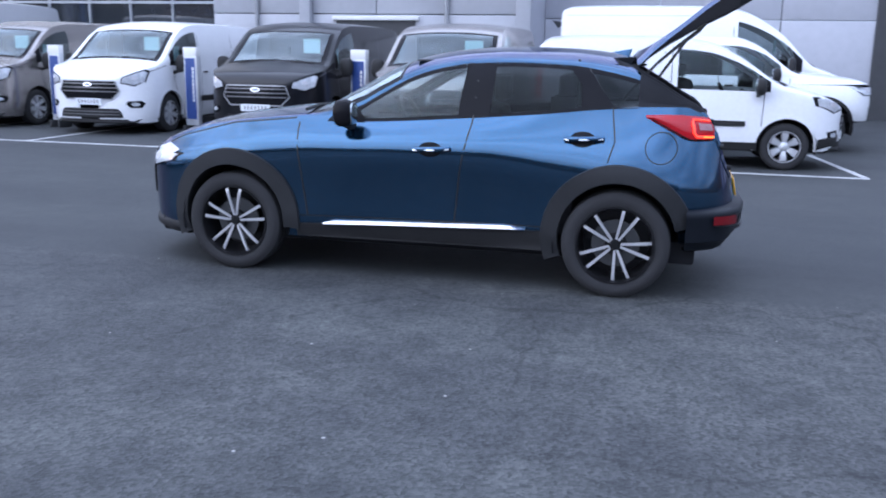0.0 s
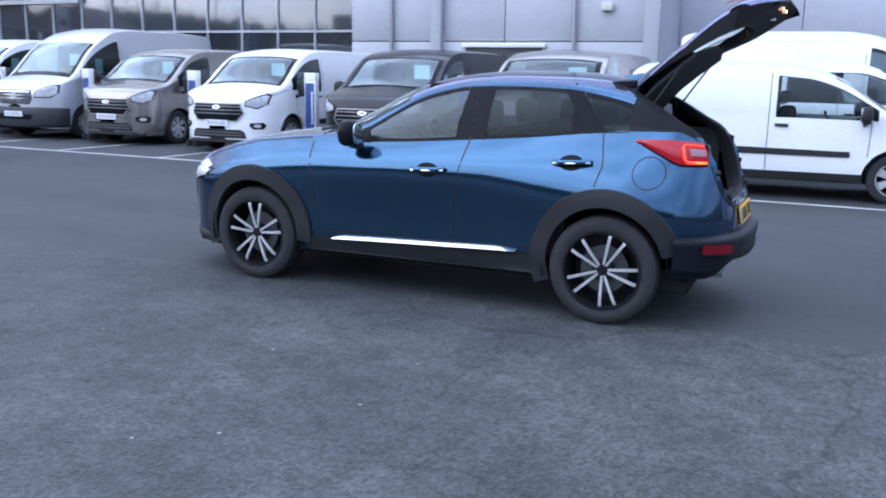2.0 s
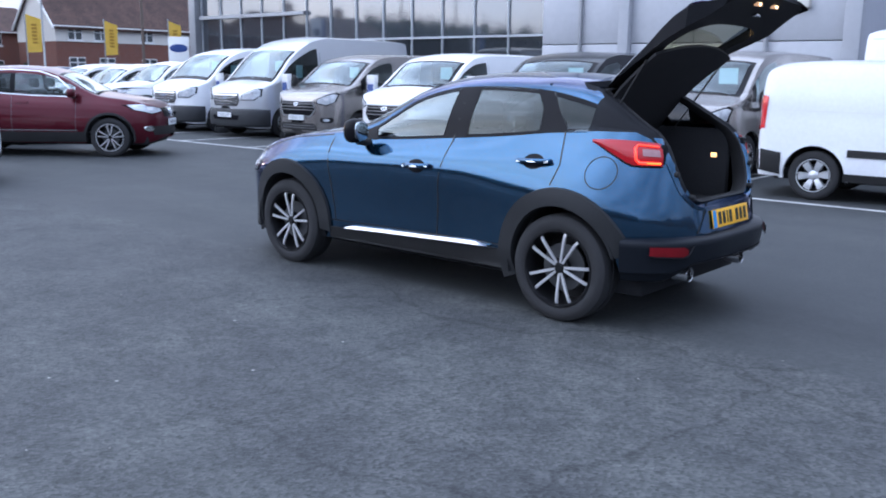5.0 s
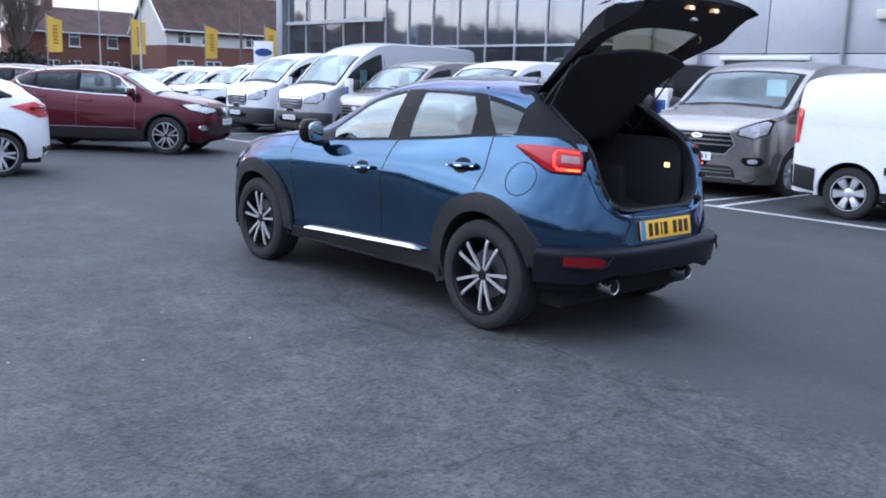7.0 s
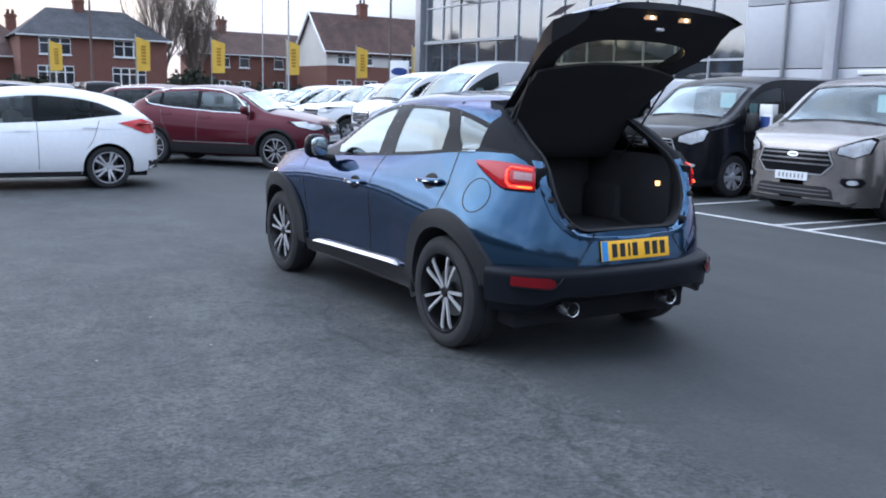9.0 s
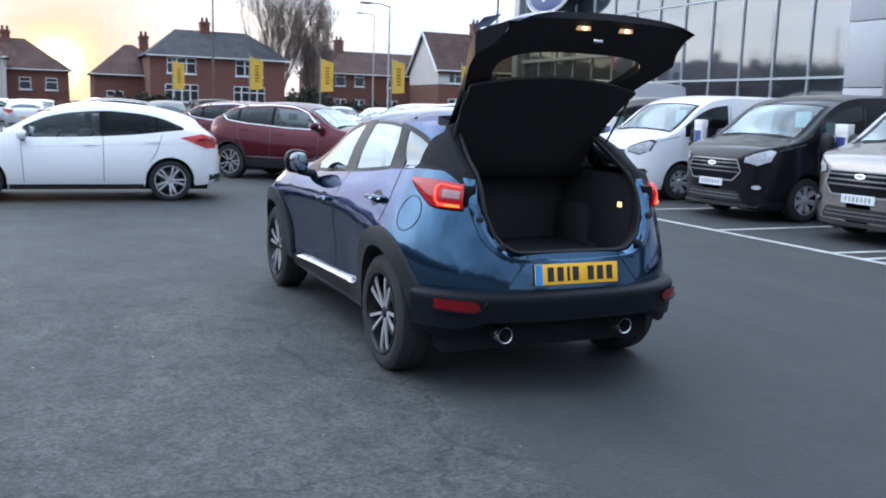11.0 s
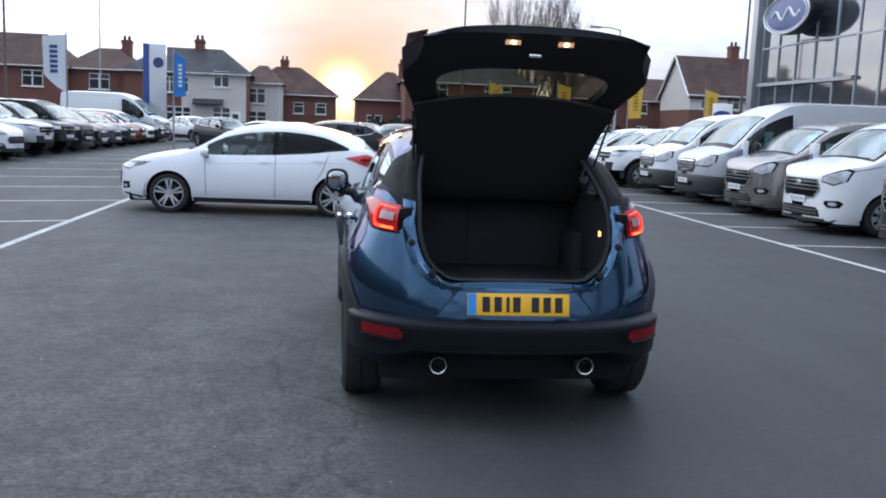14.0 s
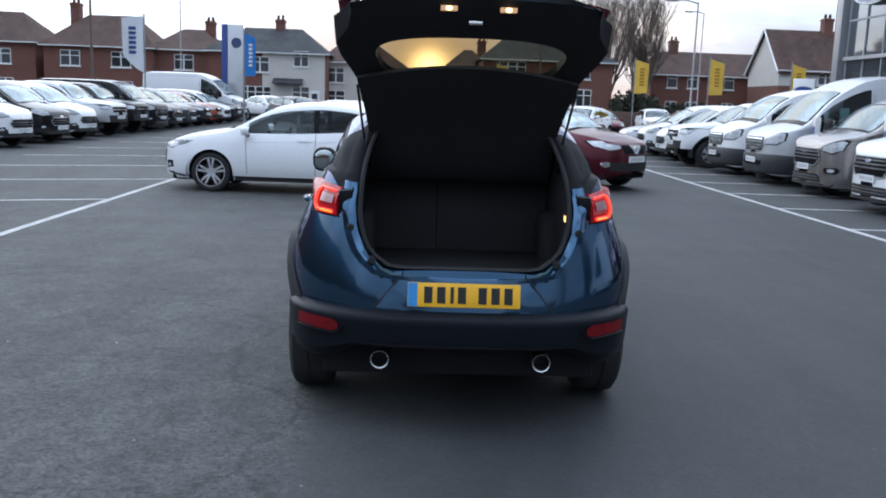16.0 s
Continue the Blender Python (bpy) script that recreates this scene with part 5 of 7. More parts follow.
# ---- the blue crossover with its tailgate up ----
def opening_half(z):
    """Half width of the boot opening at a height."""
    return spline([(0.765, 0.30), (0.775, 0.36), (0.80, 0.40), (0.87, 0.46), (1.03, 0.497), (1.2, 0.488), (1.36, 0.45), (1.42, 0.42)])(z)


HERO_TOP = [(2.19, 0.60), (2.14, 0.74), (2.0, 0.865), (1.7, 0.975), (1.46, 1.035), (1.02, 1.095), (0.82, 1.115), (0.52, 1.265), (0.24, 1.41), (0.0, 1.48), (-0.26, 1.515), (-0.53, 1.53), (-0.89, 1.525), (-1.17, 1.50), (-1.30, 1.475), (-1.50, 1.355), (-1.68, 1.235), (-1.79, 1.15), (-1.86, 1.06), (-1.92, 0.90), (-1.975, 0.72), (-2.0, 0.62), (-2.02, 0.5)]
HERO_BELT = [(2.0, 0.8), (0.85, 1.035), (0.43, 1.04), (-0.35, 1.088), (-0.8, 1.125), (-1.19, 1.165), (-1.6, 1.18), (-2.0, 1.18)]
HERO_RAIL = [(0.82, 1.06), (0.72, 1.062), (0.60, 1.072), (0.43, 1.12), (0.308, 1.19), (0.066, 1.325), (-0.10, 1.378), (-0.288, 1.412), (-0.60, 1.424), (-0.95, 1.412), (-1.05, 1.40), (-1.2, 1.372), (-1.388, 1.325), (-1.5, 1.29), (-1.68, 1.20), (-2.0, 1.18)]
HERO_WIDE = [(2.2, 0.72), (1.6, 0.82), (1.0, 0.845), (0.5, 0.875), (-0.4, 0.86), (-0.9, 0.80), (-1.3, 0.78), (-1.7, 0.67), (-2.05, 0.58)]
HERO_WAIST = [(2.2, 0.985), (1.3, 0.99), (0.8, 0.958), (0.2, 0.938), (-0.5, 0.938), (-0.9, 0.96), (-1.3, 0.98), (-2.05, 0.965)]
HERO_SHOULDER = [(2.2, 0.90), (1.3, 0.87), (0.85, 0.872), (0.3, 0.868), (-0.4, 0.862), (-0.9, 0.842), (-1.35, 0.805), (-1.7, 0.80), (-2.05, 0.82)]


def hero_section(x, w, zt, zs, zb):
    """Half a cross-section of the crossover: a tucked sill, the widest line, a shoulder that leans in, the side glass and the roof."""
    wide, waist, shoulder = spline(HERO_WIDE)(x), spline(HERO_WAIST)(x), spline(HERO_SHOULDER)(x)
    wide = min(wide, zb + (zs - zb) * 0.78)
    row = []
    for t in SIDE_T:
        z = zb + (zs - zb) * t
        if z >= wide:
            q = (z - wide) / (zs - wide)
            f = 1 - (1 - shoulder) * q ** (1.55 - 0.35 * min(1.0, max(0.0, (-0.7 - x) / 0.5)))
        else:
            q = (wide - z) / (wide - zb)
            f = 1 - (1 - waist) * math.sin(min(1.0, q / 0.72) * math.pi / 2) ** 1.4 - 0.05 * max(0.0, (q - 0.72) / 0.28) ** 2
        row.append((w * f, z))
    ys = row[-1][0]
    if x > 0.82:
        zr = max(zs + 0.006, zt - 0.055)
    else:
        zr = max(zs + 0.006, min(spline(HERO_RAIL)(x), zt - 0.012))
    ys *= 1 - 0.08 * max(0.0, -0.9 - x)
    yr = max(ys - 0.012 * min(1, ys / 0.3) - (zr - zs) * 0.40, ys * 0.5)
    for k in range(1, NG + 1):
        t = k / NG
        row.append((ys + (yr - ys) * t + 0.016 * math.sin(math.pi * t) * min(1, (zr - zs) / 0.3), zs + (zr - zs) * t))
    cabin = min(1.0, max(0.0, (0.82 - x) / 0.25))
    for k in range(1, NR + 1):
        q = 1 - (k / NR) ** (1.15 + 0.35 * cabin)
        row.append((yr * q, zr + (zt - zr) * ((1 - cabin) * (1 - q ** 2.4) + cabin * (1 - q ** 2.6) ** 0.72)))
    return row


def along(points, dz, xs):
    return [(x, spline(points)(x) + dz) for x in xs]


HERO = dict(
    wb=2.57, R=0.336, arch=0.362, arch_lift=0.03, lip=0.112, lip_off=0.022, arch_from=-20, rear_arch_to=168, arch_mat="cladding", W=0.868, x0=-2.02, x1=2.19, track=0.752, ends=(0.95, 2.5, 0.72, 2.7), tumble=0.40, crown=0.055, bulge=0.016, step=0.035, near=True, rim=0, rim_lip="alloy_dark",
    top=HERO_TOP, belt=HERO_BELT, low=[(2.19, 0.32), (1.9, 0.23), (0.8, 0.25), (-0.8, 0.27), (-1.7, 0.36), (-2.02, 0.45)], side=[(0, 1), (1, 1)], section=hero_section,
    plan=[(2.2, 0.985), (1.6, 1.0), (1.285, 1.008), (0.8, 0.992), (0.3, 0.985), (-0.5, 0.985), (-0.95, 0.997), (-1.285, 1.01), (-1.7, 1.005), (-2.1, 0.995)],
    windows=[(-0.345, 0.56, "glass"), (-1.12, -0.345, "tinted"), (-1.37, -1.12, "quarter")], pillars=[], screen=(0.16, 0.80), rear_screen=None,
    black_back=-1.37, wheel=(0.336, 0.241, 0.215, "twin"), wheel_mat="alloy", hole=lambda c: (c.x < -1.30 and 0.77 < c.z < 1.6 and abs(c.y) < opening_half(min(c.z, 1.42)) + 0.05),
    mirror=(0.45, 1.095, 0.155, 0.165, "gloss"), mirror_gap=0.035, wipers=0.86,
    front=[("headlight", [(0.42, 0.70), (0.62, 0.66), (0.78, 0.72), (0.80, 0.78), (0.7, 0.79), (0.45, 0.75)], "lens", 0.008, True), ("grille", [(-0.5, 0.45), (0.5, 0.45), (0.56, 0.66), (-0.56, 0.66)], "gloss", 0.012, False)],
    flank=[("headlight", [(1.72, 0.80), (1.95, 0.69), (2.06, 0.70), (2.0, 0.79), (1.86, 0.835)], "lens", 0.008), ("sill_trim", [(-0.84, 0.265), (0.84, 0.255), (0.84, 0.345), (-0.84, 0.395)], "plastic", 0.012),
           ("door_pillar", [(-0.245, 1.075), (-0.455, 1.09), (-0.475, 1.425), (-0.285, 1.418)], "gloss", 0.003), ("window_divider", [(-0.93, 1.42), (-1.02, 1.30), (-1.03, 1.15), (-1.235, 1.17), (-1.15, 1.27), (-1.06, 1.405)], "gloss", 0.003), ("mirror_base", [(0.37, 1.03), (0.63, 1.03), (0.60, 1.07), (0.45, 1.108), (0.40, 1.10)], "gloss", 0.003)],
    lines=[("door_gap", [(0.82, 1.02), (0.80, 0.81), (0.755, 0.40)], 0.009, "ink"), ("door_gap", [(-0.365, 1.42), (-0.35, 1.05), (-0.29, 0.75), (-0.25, 0.40)], 0.009, "ink"), ("door_gap", [(-1.06, 1.40), (-1.15, 1.265), (-1.222, 1.16), (-1.248, 0.97), (-1.213, 0.845)], 0.009, "ink"), ("bonnet_gap", [(0.85, 1.045), (1.3, 1.0), (1.75, 0.885), (1.9, 0.81)], 0.008, "ink"),
           ("window_seal", along(HERO_BELT, 0.004, np.linspace(0.60, -1.37, 22)), 0.020, "gloss"), ("window_frame", along(HERO_RAIL, -0.008, np.linspace(0.56, -1.37, 26)), 0.026, "gloss")] +
          [("fuel_flap_gap", [(-1.525 + 0.094 * math.cos(6.2832 * k / 28), 0.94 + 0.094 * math.sin(6.2832 * k / 28)) for k in range(29)], 0.006, "ink")],
    bands=[("front_lip", "plastic", (2.20, 1, 0.84, 0.95, 2.5, [(0.20, 0.14), (0.205, 0.03), (0.235, 0.002), (0.275, 0.0), (0.30, 0.012), (0.305, 0.06)], 1.68)), ("rear_bumper", "bumper", (-2.075, -1, 0.866, 0.62, 2.8, [(0.405, 0.14), (0.402, 0.05), (0.408, 0.034), (0.422, 0.03), (0.428, 0.012), (0.46, 0.006), (0.52, 0.002), (0.545, 0.0), (0.562, 0.012), (0.578, 0.075)], 1.70)), ("rear_skirt", "satin", (-1.80, -1, 0.60, 0.35, 3.0, [(0.30, 0.14), (0.31, 0.03), (0.36, 0.0), (0.42, 0.02)], 1.66))],
)


def hero_car():
    at = pose(-1.285, 0, 0, 0, 0, 180)
    car, sh = vehicle("crossover_car", "deep blue metallic crossover car with raised tailgate on the asphalt", "car", HERO, "blue", at)
    wx = lambda x: -1.285 - x
    for o in car.children:
        if o.name.startswith("rear_bumper"):
            # the corners reach lower than the middle
            for v in o.data.vertices:
                if v.co.z < 0.47:
                    q = min(1.0, max(0.0, (abs(v.co.y) - 0.46) / 0.22))
                    v.co.z -= 0.085 * q * q * (3 - 2 * q) * (0.47 - v.co.z) / 0.068
    # boot aperture: flange, seal and the lined hold behind it
    zs = [0.765] + [0.775 + (1.42 - 0.775) * k / 16 for k in range(17)]
    right = [(opening_half(z), z) for z in zs]
    loop = [(y, 0.765) for y in np.linspace(-0.24, 0.24, 7)] + right + [(y, 1.425) for y in np.linspace(0.36, -0.36, 9)] + [(-y, z) for y, z in right[::-1]]
    cy, cz = 0.0, 1.05

    def grow(p, d):
        v = Vector((p[0] - cy, (p[1] - cz)))
        return (p[0] + v.x / v.length * d, p[1] + v.y / v.length * d * 0.8)

    def on(p, d, push=0.0):
        q = grow(p, d)
        h = sh.hit("x", -1, q[0], min(q[1], 1.44))
        return Vector((max(h.x, -2.0) + push, q[0], q[1]))

    flange = Shape().grid([[on(p, 0.085, 0.004) for p in loop], [on(p, 0.08, -0.006) for p in loop], [on(p, 0.05, -0.008) for p in loop], [on(p, 0.02, 0.012) for p in loop], [on(p, 0.006, 0.035) for p in loop]], True)
    lower, upper = Shape(), Shape()
    n_loop = len(loop)
    for k in range(len(flange.f)):
        f = flange.f[k]
        half = upper if loop[k % n_loop][1] > 1.1 and loop[(k + 1) % n_loop][1] > 1.1 else lower
        half.f.append(tuple(range(len(half.v), len(half.v) + 4)))
        half.v += [flange.v[i] for i in f]
    for half in (lower, upper):
        spots = {}
        at_spot = [spots.setdefault(tuple(round(c, 5) for c in p), len(spots)) for p in half.v]
        half.v, half.f = list(spots), [tuple(at_spot[i] for i in f) for f in half.f]
    part("boot_flange", lower, "blue", car)
    part("pillar_flange", upper, "satin", car)
    for sg in (1, -1):
        part("lamp_filler", Shape().box((-1.83, sg * 0.565 - 0.035, 0.985), (-1.70, sg * 0.565 + 0.035, 1.11), 0.015), "gloss", car)
        for yy, zz in ((0.535, 0.94), (0.43, 0.80)):
            h = sh.hit("x", -1, sg * yy, zz)
            part("buffer_stop", Shape().lathe([(0.001, 0.02), (0.016, 0.018), (0.018, 0.0), (0.018, -0.02)], "x", n=14).moved(pose(h.x - 0.002, sg * yy, zz, 0, 0, 180)), "plastic", car)
    part("boot_seal", Shape().grid([[on(p, 0.010, 0.02) for p in loop], [on(p, 0.0, 0.010) for p in loop], [on(p, -0.012, 0.02) for p in loop], [on(p, -0.008, 0.06) for p in loop], [on(p, 0.03, 0.12) for p in loop]], True), "rubber", car)
    hold = Shape()
    hold.box((-1.86, -0.50, 0.66), (-0.95, 0.50, 0.70), 0.01)
    part("boot_floor", hold, "lining", car)
    for sg in (1, -1):
        part("boot_side_lining", Shape().box((-1.74, sg * 0.54 - 0.03, 0.66), (-0.95, sg * 0.54 + 0.03, 1.16), 0.02), "lining", car)
        part("wheel_bulge", Shape().box((-1.32, sg * 0.50 - 0.05, 0.68), (-1.0, sg * 0.50 + 0.05, 0.95), 0.04), "lining", car)
    part("boot_sill", Shape().box((-1.93, -0.42, 0.70), (-1.86, 0.42, 0.765), 0.012), "plastic", car)
    for y0, y1 in ((-0.58, 0.11), (0.112, 0.58)):
        part("rear_seat_back", Shape().box((-0.98, y0, 0.62), (-0.82, y1, 1.22), 0.003), "lining", car)
    for y in (-0.33, 0.33, 0.0):
        part("headrest", Shape().box((-0.95, y - 0.12, 1.18), (-0.85, y + 0.12, 1.36 if y else 1.32), 0.035), "lining", car)
    # added board that keeps the cabin windows' light out of the boot opening
    part("luggage_screen", Shape().box((-0.995, -0.55, 1.16), (-0.98, 0.55, 1.455), 0.006), "lining", car)
    part("rear_bench", Shape().box((-0.86, -0.58, 0.40), (-0.35, 0.58, 0.62), 0.06), "fabric", car)
    for sg in (1, -1):
        seat = Shape().box((-0.2, sg * 0.36 - 0.24, 0.36), (0.3, sg * 0.36 + 0.24, 0.60), 0.06).box((-0.38, sg * 0.36 - 0.23, 0.5), (-0.16, sg * 0.36 + 0.23, 1.12), 0.07).box((-0.40, sg * 0.36 - 0.12, 1.14), (-0.28, sg * 0.36 + 0.12, 1.33), 0.04)
        part("front_seat", seat, "fabric", car)
    part("dashboard", Shape().box((0.42, -0.66, 0.6), (1.0, 0.66, 0.99), 0.07), "lining", car)
    part("cabin_floor", Shape().box((-0.95, -0.66, 0.30), (1.0, 0.66, 0.36)), "lining", car)
    part("headliner", Shape().box((-1.24, -0.46, 1.425), (0.10, 0.46, 1.435)), "lining", car)
    ring = [Vector((0.36 + 0.08 * math.sin(a), -0.36 + 0.18 * math.cos(a), 0.99 + 0.165 * math.sin(a))) for a in np.linspace(0, 2 * math.pi, 25)]
    part("steering_wheel", Shape().tube(ring, 0.016, 6).tube([ring[0], ring[12]], 0.022, 6), "plastic", car)
    for sg in (1, -1):
        part("door_card", Shape().box((-1.0, sg * 0.70 - 0.02, 0.36), (0.75, sg * 0.70 + 0.02, 1.0), 0.01), "lining", car)
    # tail lamps wrap from the flank on to the back
    for sg in (1, -1):
        lamp = Shape()
        rows = []
        z_lo = spline([(0.0, 1.11), (0.3, 1.045), (0.6, 0.99), (1.0, 0.985)])
        z_hi = spline([(0.0, 1.132), (0.35, 1.136), (0.7, 1.13), (1.0, 1.118)])
        for k in range(21):
            t = k / 20
            y = 0.79 - (0.79 - 0.54) * t ** 1.9
            row = []
            for q in range(8):
                z = z_lo(t) + (z_hi(t) - z_lo(t)) * q / 7
                ang = radians(115.5 + 31.5 * t)
                d = Vector((math.cos(ang), sg * math.sin(ang), 0))
                o = Vector((-1.2, sg * 0.2, min(z, 1.075)))
                h = sh.tree.ray_cast(o, d)[0] or o + d * 0.7
                row.append(Vector((h.x, h.y, z)) + d * (0.004 + 0.022 * math.sin(math.pi * (q + 0.5) / 8) - 0.35 * max(0.0, z - 1.075)))
            rows.append(row)
        lamp.grid(rows)
        edge = [r[0] for r in rows] + rows[-1][1:-1] + [r[-1] for r in rows[::-1]] + rows[0][1:-1][::-1]
        lamp.grid([edge, [p + Vector((0.04, -sg * 0.02, 0)) for p in edge]], True)
        tl = part("tail_light", lamp, "lit_lens", car)
        out = lambda k, q, d: rows[k][q] + Vector((-d, sg * d * 0.5, 0))
        part("reverse_lamp", Shape().grid([[out(k, q, 0.007) for q in range(3, 6)] for k in range(14, 20)]), "reverse_lens", tl)
        # lit light guide: a hook that runs in along the top, round the outer side and back below the clear lamp
        part("light_guide", Shape().tube([out(k, 6, 0.007) for k in range(19, 12, -1)] + [out(12, 5, 0.008), out(12, 4, 0.008), out(12, 3, 0.008), out(12, 2, 0.008)] + [out(k, 1, 0.007) for k in range(13, 20)], [0.005] * 7 + [0.008] * 4 + [0.0085] * 7, 8), "red_lit", tl)
        part("indicator", Shape().tube([out(k, 1, 0.013) for k in range(15, 20)], 0.0045, 6), "amber_lit", tl)
        part("lamp_edge", Shape().tube([out(k, 0, 0.004) for k in range(0, 21)], 0.004, 6), "gloss", tl)
        # low reflectors with a thin frame, exhausts
        bx = lambda y: -(2.075 - 0.62 + 0.62 * max(0.0, 1 - (abs(y) / 0.862) ** 3) ** (1 / 3))
        refl = [[(bx(y) - 0.006, sg * y, z0 + (z1 - z0) * v) for v in np.linspace(0, 1, 4)] for y, z0, z1 in [(0.775 - 0.20 * u, 0.484 - 0.012 * u, 0.536 - 0.006 * u) for u in np.linspace(0, 0.85, 8)] + [(0.578, 0.486, 0.512)]]
        rf = part("rear_reflector", Shape().grid(refl), "reflector_red", car)
        part("reflector_frame", Shape().tube([Vector(r[0]) + Vector((-0.004, 0, -0.008)) for r in refl] + [Vector((bx(0.54) - 0.008, sg * 0.54, 0.53))], 0.005, 6), "gloss", rf)
        ex = Shape().lathe([(0.036, -0.10), (0.044, -0.10), (0.046, 0.0), (0.0435, 0.004), (0.0385, 0.001), (0.037, -0.02)], "x", n=28)
        ex.v = [(-(p[0]) - 1.935, p[1] + sg * 0.384, p[2] + 0.322) for p in ex.v]
        tip = part("exhaust_tip", ex, "bright", car)
        bore = Shape().lathe([(0.0385, -0.004), (0.036, -0.09), (0.001, -0.09)], "x", n=28)
        bore.v = [(-(p[0]) - 1.935, p[1] + sg * 0.384, p[2] + 0.322) for p in bore.v]
        part("bore", bore, "lining", tip)
        # door handles; flat black ovals paint the shade inside their dishes
        for hx, hz in ((-0.108, 0.884), (-1.063, 0.981)):
            part("handle_dish", sh.patch(oval(hx + 0.01, hz - 0.004, 0.078, 0.047, 20), "y", sg, 0.0015, 8, 6, 0.0), "gloss", car)
            p0, p1 = sh.hit("y", sg, hx + 0.115, hz - 0.004, 0.02), sh.hit("y", sg, hx - 0.115, hz + 0.006, 0.02)
            pm = (p0 + p1) / 2 + Vector((0, sg * 0.016, 0))
            hd = part("door_handle", Shape().tube([p0 - Vector((0, sg * 0.018, 0)), p0, (p0 + pm) / 2 + Vector((0, sg * 0.008, 0)), pm, (p1 + pm) / 2 + Vector((0, sg * 0.008, 0)), p1, p1 - Vector((0, sg * 0.018, 0))], [0.012, 0.015, 0.017, 0.017, 0.017, 0.015, 0.012], 10), "blue", car)
            part("handle_trim", Shape().tube([p0 + Vector((0, sg * 0.012, -0.004)), pm + Vector((0, sg * 0.016, -0.004)), p1 + Vector((0, sg * 0.012, -0.004))], 0.006, 6), "chrome", hd)
        # gas strut
        part("gas_strut", Shape().tube([(wx(0.16), sg * 0.50, 1.30), (wx(0.36), sg * 0.53, 1.60)], 0.0065, 8).tube([(wx(0.02), sg * 0.48, 1.10), (wx(0.17), sg * 0.50, 1.31)], 0.0045, 6), "plastic", car)
        for a, b in ((0.64, -0.268), (-0.272, -0.72)):
            chrome = []
            for k in range(13):
                t = k / 12
                x = a + (b - a) * t
                zc = 0.352 + 0.046 * (0.64 - x) / 1.36
                thin = min(1.0, (0.66 - x) / 0.1 + 0.2, (x + 0.73) / 0.14 + 0.05)
                y0 = abs(sh.hit("y", sg, x, zc + 0.02).y)
                chrome.append([(x, sg * (y0 + 0.002), zc + 0.027 * thin), (x, sg * (y0 + 0.022), zc + 0.021 * thin), (x, sg * (y0 + 0.034), zc), (x, sg * (y0 + 0.01), zc - 0.008)])
            part("sill_chrome", Shape().grid(chrome), "bright", car, "bright chrome sill strip")
        part("sill_seam", sh.strip([(0.86, 0.40), (-0.86, 0.42)], "y", sg, 0.006, 0.002), "ink", car)
    part("bumper_step", bumper_band(-2.078, -1, 0.70, 0.55, 3.2, [(0.418, 0.03), (0.421, 0.0), (0.428, 0.0), (0.431, 0.03)], 1.9), "gloss", car)
    # plate recess and plate
    rec = sh.patch([(-0.405, 0.585), (0.405, 0.585), (0.275, 0.745), (-0.275, 0.745)], "x", -1, 0.005, 12, 8, 0.03)
    part("plate_panel", rec, "blue", car)
    for sg in (1, -1):
        part("panel_gap", Shape().tube([sh.hit("x", -1, sg * 0.415, 0.585, 0.004), sh.hit("x", -1, sg * 0.285, 0.745, 0.004), sh.hit("x", -1, sg * 0.285, 0.755, 0.004)], 0.0035, 5), "ink", car)
    px = sh.hit("x", -1, 0, 0.655).x - 0.011
    tilt = pose(px, 0, 0.655, 0, 11, 0)
    pl = part("number_plate", Shape().box((-0.005, -0.26, -0.056), (0.005, 0.26, 0.056), 0.003).moved(tilt), "plate_y", car, "yellow number plate with dark bars")
    part("plate_strip", Shape().box((-0.0065, 0.215, -0.054), (0.0, 0.258, 0.054)).moved(tilt), "plate_b", pl)
    for y in (0.165, 0.105, 0.055, 0.01, -0.085, -0.145, -0.205):
        part("letter_bar", Shape().box((-0.007, y - (0.019 if y != 0.055 else 0.008), -0.038), (0.0, y + (0.019 if y != 0.055 else 0.008), 0.038)).moved(tilt), "ink", pl)
    part("plate_lamp_bar", Shape().box((px + 0.0, -0.22, 0.578), (px + 0.02, 0.22, 0.588), 0.003), "plastic", car)
    # fin aerial
    fin = Shape()
    fin.grid([[(-1.12 - 0.16 * t, w * 0.03 * (1 - 0.85 * h) * math.sin(math.pi * min(1, t * 0.85 + 0.12)), 1.495 + 0.01 * (t < 0.1) + h * 0.06 * t - 0.02 * t) for w in (-1, -0.5, 0, 0.5, 1)] for t in np.linspace(0, 1, 8) for h in (0,)])
    fin.grid([[(-1.10 - 0.17 * t - 0.02 * h, sg2 * 0.028 * (1 - h) * math.sin(math.pi * (0.1 + 0.8 * t)), 1.49 - 0.025 * t + 0.062 * h * t ** 0.8) for h in np.linspace(0, 1, 5)] for t in np.linspace(0, 1, 9) for sg2 in (1,)])
    fin.grid([[(-1.10 - 0.17 * t - 0.02 * h, -0.028 * (1 - h) * math.sin(math.pi * (0.1 + 0.8 * t)), 1.49 - 0.025 * t + 0.062 * h * t ** 0.8) for h in np.linspace(0, 1, 5)] for t in np.linspace(0, 1, 9)])
    part("roof_aerial", fin, "blue", car)
    # boot lamp on the right wall
    part("boot_lamp", Shape().box((-1.66, -0.525, 0.965), (-1.62, -0.506, 0.995), 0.003), "boot_lit", car)
    # the raised tailgate, lofted from its hinge to its lower edge
    outer = [(0.03, 1.455), (0.12, 1.545), (0.22, 1.635), (0.32, 1.715), (0.42, 1.80), (0.52, 1.875), (0.62, 1.93), (0.72, 1.96), (0.81, 1.972), (0.88, 1.965)]
